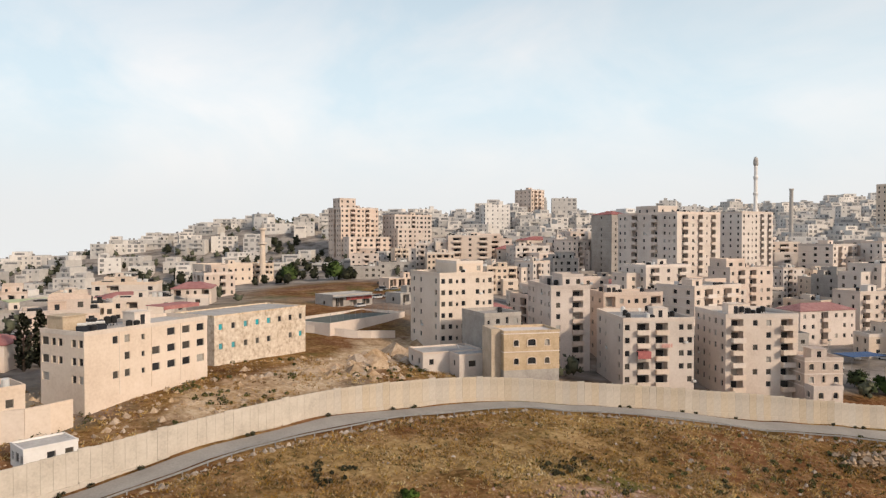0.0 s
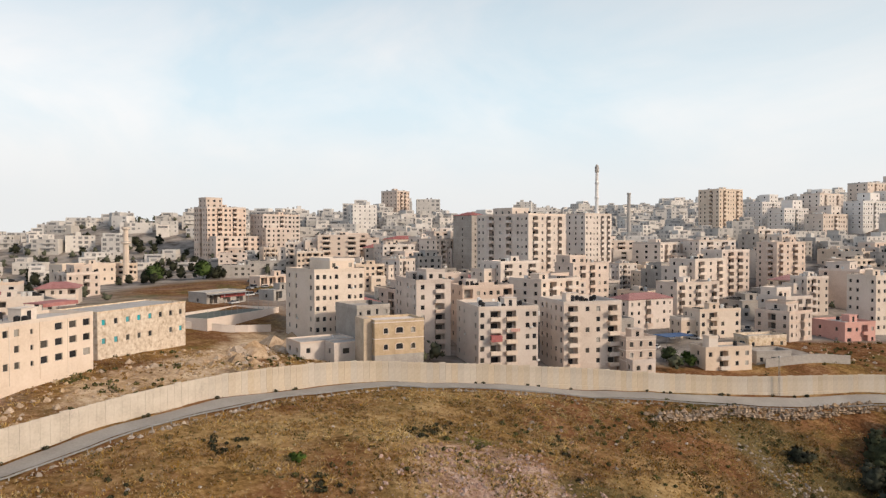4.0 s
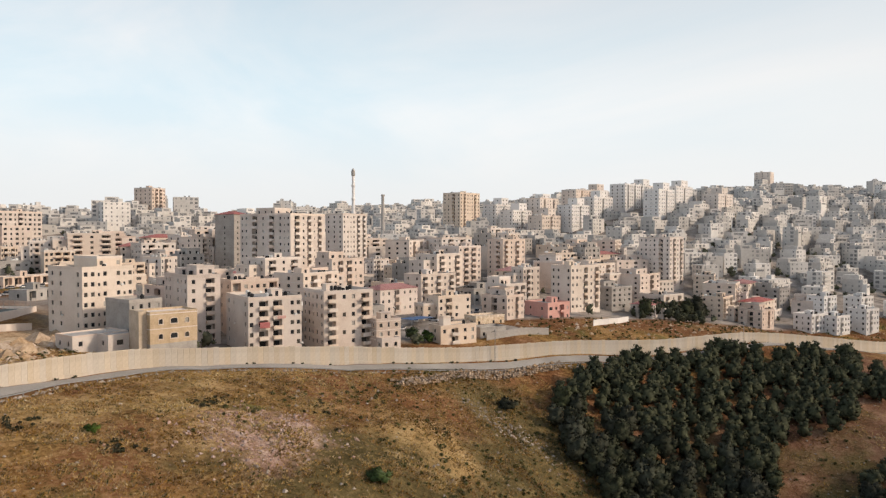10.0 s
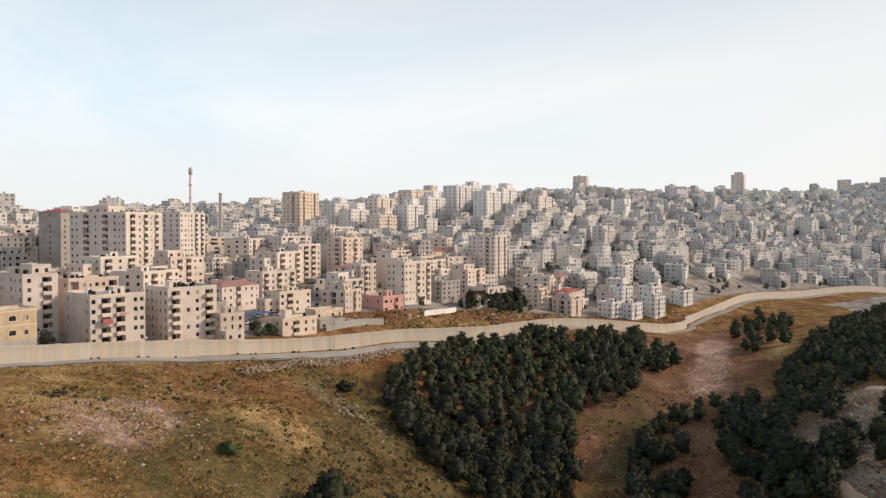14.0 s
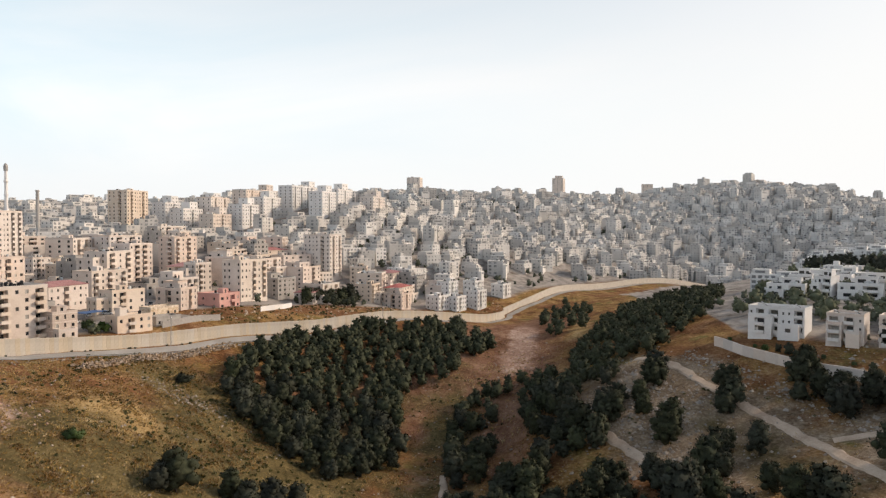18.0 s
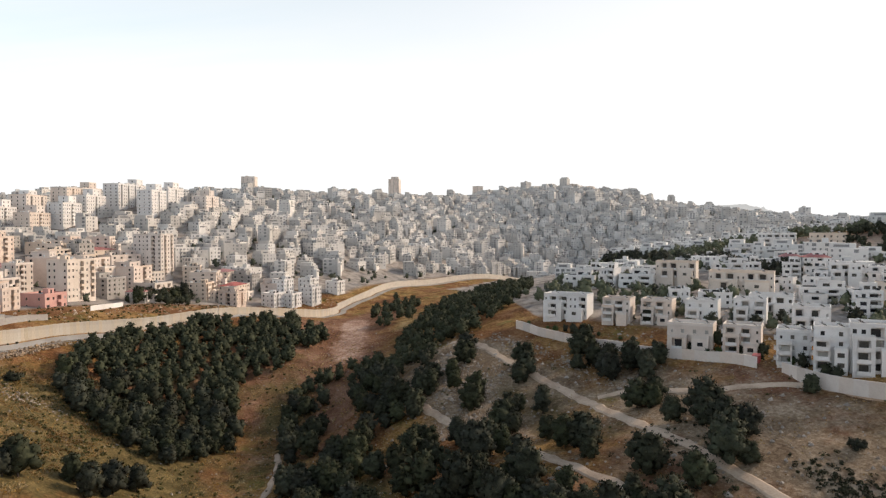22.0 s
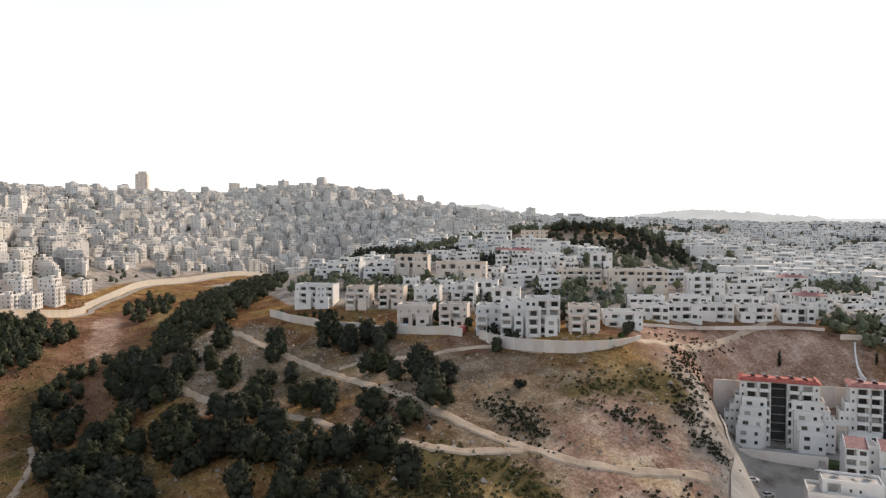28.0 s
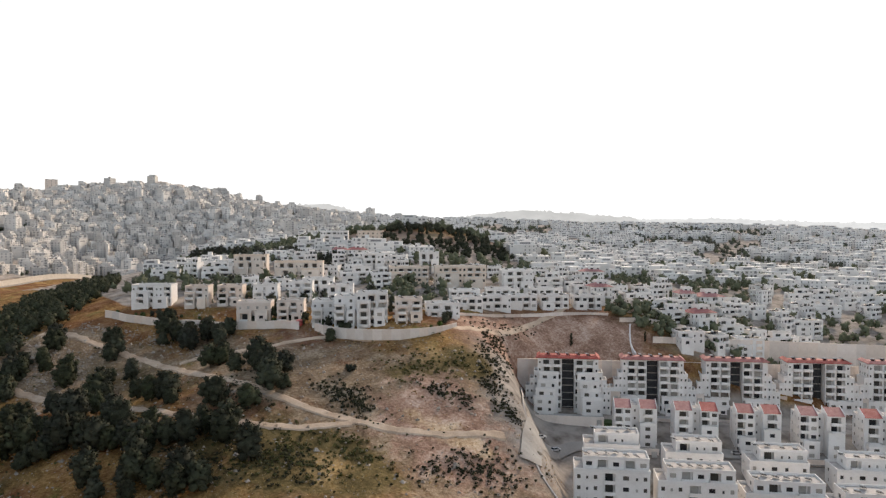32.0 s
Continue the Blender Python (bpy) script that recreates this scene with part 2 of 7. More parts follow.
def land_material():
    """Dry grass, red soil, pale rubble and green patches in large drifts, with fine clumps over them."""
    m = bpy.data.materials.new("dry_hillside")
    m.use_nodes = True
    nt = m.node_tree
    b = nt.nodes["Principled BSDF"]
    b.inputs["Roughness"].default_value, b.inputs["Specular IOR Level"].default_value = 1.0, 0.05
    geo = nt.nodes.new("ShaderNodeTexCoord")

    def noise_of(scale, det, rough=0.6):
        n = nt.nodes.new("ShaderNodeTexNoise")
        n.inputs["Scale"].default_value, n.inputs["Detail"].default_value, n.inputs["Roughness"].default_value = scale, det, rough
        nt.links.new(geo.outputs["Object"], n.inputs["Vector"])
        return n.outputs["Fac"]

    def ramp_of(fac, stops):
        r = nt.nodes.new("ShaderNodeValToRGB")
        while len(r.color_ramp.elements) < len(stops):
            r.color_ramp.elements.new(0.5)
        for el, (pos, c) in zip(r.color_ramp.elements, stops):
            el.position, el.color = pos, (*c, 1)
        nt.links.new(fac, r.inputs["Fac"])
        return r.outputs["Color"]

    def mix(fac, a, b_):
        x = nt.nodes.new("ShaderNodeMix")
        x.data_type = "RGBA"
        nt.links.new(fac, x.inputs["Factor"])
        nt.links.new(a, x.inputs["A"])
        nt.links.new(b_, x.inputs["B"])
        return x.outputs["Result"]

    def span(fac, lo, hi):
        r = nt.nodes.new("ShaderNodeMapRange")
        r.inputs["From Min"].default_value, r.inputs["From Max"].default_value = lo, hi
        nt.links.new(fac, r.inputs["Value"])
        return r.outputs["Result"]

    blend = nt.nodes.new("ShaderNodeMix")
    blend.inputs["Factor"].default_value = 0.5
    nt.links.new(noise_of(0.9, 8.0, 0.7), blend.inputs["A"])
    nt.links.new(noise_of(0.11, 9.0, 0.68), blend.inputs["B"])
    spread = nt.nodes.new("ShaderNodeMapRange")
    spread.clamp = False
    spread.inputs["From Min"].default_value, spread.inputs["From Max"].default_value = 0.14, 0.86
    spread.inputs["To Min"].default_value, spread.inputs["To Max"].default_value = -0.08, 1.08
    nt.links.new(blend.outputs["Result"], spread.inputs["Value"])
    fine = spread.outputs["Result"]
    grass = ramp_of(fine, [(0.30, (0.070, 0.043, 0.017)), (0.43, (0.192, 0.112, 0.044)), (0.57, (0.335, 0.21, 0.090)), (0.75, (0.51, 0.37, 0.19))])
    green = ramp_of(fine, [(0.30, (0.06, 0.055, 0.018)), (0.55, (0.15, 0.13, 0.045)), (0.75, (0.26, 0.21, 0.08))])
    soil = ramp_of(fine, [(0.30, (0.085, 0.043, 0.026)), (0.52, (0.20, 0.108, 0.068)), (0.72, (0.34, 0.22, 0.15))])
    stone = ramp_of(fine, [(0.32, (0.105, 0.071, 0.046)), (0.50, (0.23, 0.170, 0.115)), (0.70, (0.42, 0.338, 0.25))])
    attr = nt.nodes.new("ShaderNodeAttribute")
    attr.attribute_name = "cover"
    sep = nt.nodes.new("ShaderNodeSeparateColor")
    nt.links.new(attr.outputs["Color"], sep.inputs["Color"])
    c = mix(span(noise_of(0.045, 6.0), 0.54, 0.61), grass, green)
    rust = ramp_of(fine, [(0.30, (0.065, 0.030, 0.014)), (0.50, (0.18, 0.088, 0.042)), (0.72, (0.34, 0.205, 0.115))])
    c = mix(span(noise_of(0.028, 7.0, 0.7), 0.43, 0.55), c, rust)

    def drift(channel, low):
        add = nt.nodes.new("ShaderNodeMath")
        add.operation = "MULTIPLY_ADD"
        add.inputs[1].default_value, add.inputs[2].default_value = 0.9, -0.45
        nt.links.new(noise_of(low, 7.0, 0.65), add.inputs[0])
        s = nt.nodes.new("ShaderNodeMath")
        s.operation = "ADD"
        nt.links.new(add.outputs[0], s.inputs[0])
        nt.links.new(channel, s.inputs[1])
        return span(s.outputs[0], 0.30, 0.52)

    c = mix(drift(sep.outputs["Green"], 0.08), c, soil)
    c = mix(drift(sep.outputs["Red"], 0.10), c, stone)
    paved = ramp_of(noise_of(0.12, 6.0), [(0.30, (0.12, 0.10, 0.08)), (0.42, (0.24, 0.21, 0.185)), (0.58, (0.36, 0.325, 0.29)), (0.75, (0.42, 0.37, 0.31))])
    c = mix(span(sep.outputs["Blue"], 0.3, 0.8), c, paved)
    pinkish = ramp_of(fine, [(0.32, (0.18, 0.108, 0.078)), (0.50, (0.345, 0.225, 0.168)), (0.68, (0.55, 0.425, 0.345))])
    wash = nt.nodes.new("ShaderNodeAttribute")
    wash.attribute_name = "wash"
    sep2 = nt.nodes.new("ShaderNodeSeparateColor")
    nt.links.new(wash.outputs["Color"], sep2.inputs["Color"])
    gold = ramp_of(fine, [(0.30, (0.14, 0.095, 0.042)), (0.48, (0.34, 0.228, 0.105)), (0.70, (0.53, 0.39, 0.21))])
    weed = ramp_of(fine, [(0.30, (0.045, 0.036, 0.016)), (0.50, (0.115, 0.088, 0.040)), (0.72, (0.22, 0.165, 0.08))])
    c = mix(drift(wash.outputs["Alpha"], 0.07), c, weed)
    c = mix(drift(sep2.outputs["Red"], 0.15), c, pinkish)
    c = mix(drift(sep2.outputs["Green"], 0.06), c, gold)
    tan = ramp_of(fine, [(0.32, (0.29, 0.19, 0.11)), (0.48, (0.50, 0.36, 0.23)), (0.66, (0.68, 0.55, 0.40))])
    c = mix(drift(sep2.outputs["Blue"], 0.12), c, tan)
    tone = nt.nodes.new("ShaderNodeHueSaturation")
    tone.inputs["Saturation"].default_value = 1.04
    nt.links.new(c, tone.inputs["Color"])
    nt.links.new(tone.outputs["Color"], b.inputs["Base Color"])
    bp = nt.nodes.new("ShaderNodeBump")
    bp.inputs["Strength"].default_value, bp.inputs["Distance"].default_value = 0.9, 0.6
    nt.links.new(fine, bp.inputs["Height"])
    nt.links.new(bp.outputs["Normal"], b.inputs["Normal"])
    return m


M["land"] = land_material()

# ---------------------------------------------------------------- relief of the land
HILLS = []


def hill(x, y, rise, spread):
    """One smooth rise or hollow of the land."""
    HILLS.append((x, y, rise, spread))


hill(-300, -300, -99.3, 220)
hill(171, -6, -39.5, 45)
hill(1901, -210, 91.5, 900)
hill(420, -70, -37.8, 120)
hill(60, -30, -34.2, 45)
hill(700, -230, -50.7, 120)
hill(130, -110, -20.3, 45)
hill(-60, -80, -21.4, 75)
hill(270, 150, -10.1, 120)
hill(-10, -280, -19.8, 28)
hill(264, -58, -17.5, 45)
hill(-300, -300, 40.7, 45)
hill(200, 600, 13.6, 220)
hill(54, -253, 16, 45)
hill(-40, 150, 8.2, 45)
hill(700, 400, 20.2, 220)
hill(350, -460, 25.8, 75)
hill(31, -347, 13.7, 45)
hill(560, -80, -14, 75)
hill(0, -60, -7.4, 28)
hill(-100, 500, -12.2, 120)
hill(120, 70, -4, 28)
hill(260, 250, -5.9, 45)
hill(3000, -3500, 70.0, 1800)
hill(300, -800, -18, 220)
hill(25, -285, -18.5, 28)
hill(120, -40, -9.8, 28)
hill(1078, 107, 31.8, 220)
hill(-60, -300, -4.6, 28)
hill(637, 143, 19.2, 75)
hill(-60, 80, 7.9, 28)
hill(-60, -120, 9.3, 28)
hill(190, -50, -8.9, 28)
hill(-200, -1000, -22.1, 220)
hill(240, 0, -9.2, 28)
hill(400, -1300, 27.5, 220)
hill(113, -359, 5, 45)
hill(3000, 0, 74.2, 900)
hill(60, 260, 6.7, 75)
hill(-600, -100, -12.6, 120)
hill(438, 77, -5.3, 45)
hill(-80, -260, -4.6, 28)
hill(20, 75, 3.1, 28)
hill(190, -328, 4.6, 45)
hill(-30, -150, 5.4, 28)
hill(-200, -60, 4, 28)
hill(12, -251, 8.5, 28)
hill(1000, 700, 23.6, 220)
hill(400, 150, 6.5, 45)
hill(325, 484, 18.2, 75)
hill(200, 600, 19.4, 75)
hill(1152, -473, 24.9, 120)
hill(300, -190, 4.4, 45)
hill(475, -31, 9.3, 45)
hill(24, 153, 2.9, 28)
hill(50, -444, 4.4, 45)
hill(120, 0, -5.9, 28)
hill(161, 61, -3.8, 28)
hill(600, 600, 14.8, 120)
hill(120, 158, -2.7, 28)
hill(850, -450, -11.3, 120)
hill(230, -70, -6.7, 28)
hill(900, -1700, 31.4, 450)
hill(250, -380, 3.9, 45)
hill(-250, 4200, -120, 1000)
# the far bend of the barrier, the northern ridge and the far crests
hill(248, 40, 2.6, 55)
hill(365, -28, 2.0, 55)
hill(421, -50, -8.8, 55)
hill(476, -74, -5.0, 55)
hill(540, -103, 7.0, 55)
hill(629, -164, -4.0, 90)
hill(726, -240, 5.4, 90)
hill(828, -325, -52.8, 90)
hill(473, -124, 6.7, 60)
hill(546, -176, -9.3, 60)
hill(-40, 558, 5.6, 70)
hill(-21, 579, 8.3, 70)
hill(19, 599, 0.5, 70)
hill(106, 620, 13.5, 70)
hill(142, 612, 2.5, 70)
hill(190, 589, -3.2, 70)
hill(227, 565, 9.3, 70)
hill(247, 551, -0.9, 70)
hill(1123, 15, -2.0, 120)
hill(1150, -63, -5.9, 120)
hill(1942, -176, 5.6, 220)
hill(1923, -269, -17.1, 220)
hill(1930, -293, -13.1, 220)
hill(1910, -364, -4.0, 220)
hill(1868, -473, 16.9, 220)
hill(1333, -1125, -35.5, 220)
hill(1259, -1220, -18.9, 220)
hill(1199, -1318, 14.7, 220)
hill(1149, -1406, 9.2, 220)
hill(1046, -1510, -22.4, 220)
hill(935, -1596, -7.4, 220)
hill(554, -1327, -7.4, 220)
hill(459, -1350, -8.0, 220)
hill(369, -1382, -8.1, 220)
hill(1412, -1025, 21.1, 220)

# ---------------------------------------------------------------- the land


def height(x, y):
    s = np.full(np.shape(x), -10.0)
    for hx, hy, rise, spread in HILLS:
        s = s + rise * np.exp(-((x - hx) ** 2 + (y - hy) ** 2) / (2.0 * spread * spread))
    # the levelled shelf that carries the red-roofed blocks
    back, along = (x - 24) * 0.669 - (y + 288) * 0.743, -(x - 24) * 0.58 - (y + 288) * 0.81
    shelf = -45.0 + np.where(back > -8, 0.1 * back, 0.24 * (back + 8)) - 0.045 * along
    on = 1.0 / (1.0 + np.exp(-(along + 22) / 3.0)) / (1.0 + np.exp((along - 240) / 8.0)) / (1.0 + np.exp(-(back + 100) / 6.0)) / (1.0 + np.exp((back - 11) / 1.6))
    return s * (1 - on) + shelf * on


WAVES = [(random.uniform(0, 6.28), random.uniform(0, 6.28), k) for k in (0.045, 0.07, 0.11, 0.17, 0.26, 0.4, 0.62, 0.9)]


def rough(x, y):
    """Small unevenness of the open ground, in metres."""
    s = 0.0
    for i, (p, a, k) in enumerate(WAVES):
        s = s + 0.026 / k * np.sin(k * (x * math.cos(a) + y * math.sin(a)) + p + 1.7 * np.sin(k * 0.6 * (y * math.cos(a) - x * math.sin(a))))
    return s


def ground(x, y):
    return float(height(np.float64(x), np.float64(y)) + rough(np.float64(x), np.float64(y)) * open_land(x, y))


BARRIER = [(-150, 30), (-105, 58), (-60, 82), (-20, 101), (17, 115), (45, 125), (75, 129), (103, 119), (150, 97), (202, 71), (248, 41), (310, 7), (365, -28), (418, -50), (432, -52), (478, -75), (540, -103), (629, -164), (726, -240), (800, -302)]


def spline(points, step):
    """Points every step metres along a smooth line through the given ones."""
    out, pts = [], [Vector(p) for p in points]
    pts = [2 * pts[0] - pts[1]] + pts + [2 * pts[-1] - pts[-2]]
    for i in range(1, len(pts) - 2):
        a, b, c, d = pts[i - 1:i + 3]
        n = max(2, int((c - b).length))
        for j in range(n):
            t = j / n
            out.append(0.5 * ((2 * b) + (c - a) * t + (2 * a - 5 * b + 4 * c - d) * t * t + (3 * b - a - 3 * c + d) * t ** 3))
    out.append(pts[-2])
    even, left = [out[0]], 0.0
    for p, q in zip(out, out[1:]):
        seg = (q - p).length
        while left + seg >= step:
            p = p + (q - p).normalized() * (step - left)
            seg = (q - p).length
            even.append(p.copy())
            left = 0.0
        left += seg
    return even


LINE = np.array([tuple(p) for p in spline(BARRIER, 4.0)])


def beyond(x, y):
    """Metres from the barrier: positive on the town's side."""
    d = (LINE[:, 0] - x) ** 2 + (LINE[:, 1] - y) ** 2
    i = min(int(d.argmin()), len(LINE) - 2)
    t = LINE[i + 1] - LINE[i]
    s = t[0] * (y - LINE[i, 1]) - t[1] * (x - LINE[i, 0])
    return math.copysign(math.sqrt(d[i]), s)


def open_land(x, y):
    return 1.0 / (1.0 + (np.hypot(np.asarray(x) - 80, np.asarray(y) + 40) / 420.0) ** 6)


TRACKS = {
    "upper": [(212, -108), (201, -116), (173, -126), (151, -135), (133, -141), (95, -147), (71, -152), (52, -155), (31, -162), (16, -171), (-1, -187), (-14, -212)],
    "lower": [(178, -74), (166, -81), (138, -95), (87, -117), (50, -132), (27, -150), (15, -170)],
    "terrace": [(122, -147), (118, -160), (100, -172), (92, -184), (84, -198), (62, -212), (54, -240), (56, -270), (60, -306), (66, -350)],
    "valley": [(96, -29), (118, -32), (146, -35), (166, -33)],
}

rng = np.random.default_rng(5)


def axis(lo, hi, fine_lo, fine_hi, step, grow):
    out, x, s = list(np.arange(fine_lo, fine_hi + 0.1, step)), fine_hi, step
    while x < hi:
        s *= grow
        x += s
        out.append(min(x, hi))
    x, s = fine_lo, step
    while x > lo:
        s *= grow
        x -= s
        out.insert(0, max(x, lo))
    return np.array(out)


gx, gy = axis(-3900, 4300, -150, 420, 2.2, 1.045), axis(-4300, 3900, -380, 150, 2.2, 1.045)
XX, YY = np.meshgrid(gx, gy, indexing="ij")
ZZ = height(XX, YY) + rough(XX, YY) * open_land(XX, YY)
co = np.stack([XX, YY, ZZ], -1).reshape(-1, 3)
nx, ny = len(gx), len(gy)
ii = (np.arange(nx - 1)[:, None] * ny + np.arange(ny - 1)[None]).ravel()
quads = np.stack([ii, ii + ny, ii + ny + 1, ii + 1], 1)
land = bpy.data.meshes.new("ground")
land.vertices.add(len(co))
land.vertices.foreach_set("co", co.ravel())
land.loops.add(quads.size)
land.loops.foreach_set("vertex_index", quads.ravel())
land.polygons.add(len(quads))
land.polygons.foreach_set("loop_start", np.arange(0, quads.size, 4))
land.polygons.foreach_set("loop_total", np.full(len(quads), 4))
land.polygons.foreach_set("use_smooth", np.ones(len(quads), bool))
land.update()
land.materials.append(M["land"])


def spot(x, y, rx, ry=None, turn=0.0):
    ry = ry or rx
    c, s = math.cos(radians(turn)), math.sin(radians(turn))
    u, v = (XX - x) * c + (YY - y) * s, -(XX - x) * s + (YY - y) * c
    return np.exp(-((u / rx) ** 2 + (v / ry) ** 2))


# where the ground is rubble (red channel) and bare red soil (green channel)
rubble = np.clip(0.75 * spot(165, -103, 48, 20, 20) + 0.45 * spot(175, -120, 40, 14, 25) + 0.35 * spot(20, -190, 60, 30) + 0.35 * spot(45, 138, 45, 12, 10) + 0.25 * spot(-45, -190, 40, 35)
                 + 0.22 * spot(70, 80, 14, 8) + 0.30 * spot(152, 55, 8, 14) + 0.30 * spot(100, -165, 60, 12) + 0.28 * spot(180, -10, 60, 6, 40) + 0.3 * spot(25, -205, 20, 12, -30) + 0.5 * spot(-12, -196, 26, 10, 25) + 0.25 * spot(70, -150, 130, 60) + 0.10, 0, 1)
soil = np.clip(0.7 * spot(240, -38, 90, 26, 8) + 0.4 * spot(205, 15, 60, 26, -20) + 0.4 * spot(70, 42, 45, 16) + 0.6 * spot(360, -75, 90, 26, -12) + 0.75 * spot(40, -298, 20, 55, -19) + 0.75 * spot(46, -305, 22, 46) + 0.4 * spot(90, -190, 40, 14) + 0.32 * spot(380, 25, 90, 22, -35) + 0.35 * spot(110, 325, 60, 30)
               + 0.45 * spot(255, -58, 40, 18) + 0.30 * spot(130, 20, 30, 40) + 0.25 * spot(85, 62, 22, 12, -30) + 0.4 * spot(165, 45, 14, 30) + 0.36 * spot(40, -150, 90, 40) + 0.12, 0, 1)
flat = np.stack([XX, YY], -1).reshape(-1, 2)
side = np.zeros(len(flat))
for lo in range(0, len(flat), 8000):
    part_xy = flat[lo:lo + 8000]
    dd = (part_xy[:, None, 0] - LINE[None, :, 0]) ** 2 + (part_xy[:, None, 1] - LINE[None, :, 1]) ** 2
    near = np.minimum(dd.argmin(1), len(LINE) - 2)
    tt = LINE[near + 1] - LINE[near]
    cross = tt[:, 0] * (part_xy[:, 1] - LINE[near, 1]) - tt[:, 1] * (part_xy[:, 0] - LINE[near, 0])
    side[lo:lo + 8000] = np.sign(cross) * np.sqrt(dd[np.arange(len(near)), near])
side = side.reshape(XX.shape)
open_bank = np.where((XX > 225) & (XX < 470), 40.0, 12.0)
built = np.clip((side - open_bank) / 14.0, 0, 1) * (1 - 0.9 * spot(120, 300, 52, 34)) * (1 - spot(50, 150, 60, 38)) * (1 - spot(68, 222, 40, 48)) * (1 - spot(112, 322, 38, 36))
settled = np.clip((XX * 0.75 - (YY + 200) * 0.9 - 92) / 14.0, 0, 1) * (YY < -150) * (side < -30) * np.clip(((XX - 24) * 0.669 - (YY + 288) * 0.743 - 20) / 12.0, 0, 1) * (1 - spot(375, -470, 85, 65)) * (1 - spot(46, -308, 34, 55)) * (1 - spot(32, -368, 26, 40))
blocks_area = np.clip(1.6 * np.exp(-(((XX + 50) * 0.66 + (YY + 310) * 0.75) / 105.0) ** 4 - (((XX + 50) * 0.75 - (YY + 310) * 0.66) / 62.0) ** 4), 0, 1)
# haze put into the far ground's colour: it greys to the paved tone with distance
far_haze = 0.95 * np.clip((np.hypot(XX - 50, YY + 50) - 560) / 220.0, 0, 1)
blocks_area = blocks_area * np.clip((18 - (XX - 24) * 0.669 + (YY + 288) * 0.743) / 8.0, 0, 1)
cover = np.stack([rubble, soil, np.clip(built + 0.8 * settled + blocks_area + far_haze, 0, 1), np.ones_like(soil)], -1).reshape(-1, 4)
land.color_attributes.new("cover", "FLOAT_COLOR", "POINT").data.foreach_set("color", cover.ravel())
wash = np.stack([np.clip(0.72 * spot(72, 75, 17, 12, -30) + 0.3 * spot(58, 62, 16, 10) + 0.20 * spot(20, -180, 70, 40, 20) + 0.4 * spot(-15, -195, 40, 25) + 0.15 * spot(50, 157, 50, 13, 38) + 0.45 * spot(6, -200, 26, 14, -35) + 0.95 * spot(44, -296, 24, 55, -19) + 0.35 * spot(330, 36, 40, 10, -38) + 0.4 * spot(90, 168, 16, 14) + 0.8 * spot(318, -64, 45, 9, -4) + 0.45 * spot(270, -58, 20, 12), 0, 1),
                 np.clip(0.38 * spot(108, 62, 12, 24, -35) + 0.5 * spot(190, 82, 70, 9, -28) + 0.30 * spot(45, 84, 60, 22) + 0.42 * spot(60, 106, 70, 13) + 0.12 * spot(90, 60, 40, 40) + 0.42 * spot(36, -216, 20, 14, -40) + 0.55 * spot(-2, -148, 17, 12) + 0.3 * spot(116, 52, 8, 26, -40) + 0.5 * spot(330, -98, 60, 12, -14), 0, 1), np.clip(0.85 * spot(46, 152, 48, 11, 36) + 0.62 * spot(86, 186, 18, 16) + 0.2 * spot(42, -298, 17, 52, -19) + 0.3 * spot(-8, -196, 18, 8, 25) + 0.3 * spot(5, -190, 34, 8, 20) + 0.25 * spot(345, 30, 60, 12, -36), 0, 1), np.clip(0.75 * spot(128, 18, 36, 30) + 0.62 * spot(100, 32, 42, 20, -25) + 0.3 * spot(70, 45, 30, 14) + 0.35 * spot(215, 12, 60, 30, -20) + 0.55 * spot(160, 60, 16, 40) + 0.4 * spot(205, -35, 60, 18) + 0.5 * spot(90, -60, 60, 22) + 0.45 * spot(20, -125, 50, 22, 20) + 0.4 * spot(-5, -155, 22, 14) + 0.35 * spot(80, 62, 60, 12, -20) + 0.5 * spot(88, 38, 30, 20) + 0.4 * spot(120, -130, 60, 12, 15) + 0.45 * spot(26, -232, 14, 10) + 0.55 * spot(29, -212, 11, 20, -25) + 0.5 * spot(8, -150, 26, 14, 20) + 0.6 * spot(26, -375, 26, 40) + 0.08, 0, 1)], -1).reshape(-1, 4)
land.color_attributes.new("wash", "FLOAT_COLOR", "POINT").data.foreach_set("color", wash.ravel())
tagged(new("ground", land), "dry grassy hillside with rubble, red soil and low scrub", "ground", kind="structure")


# ---------------------------------------------------------------- mesh helpers


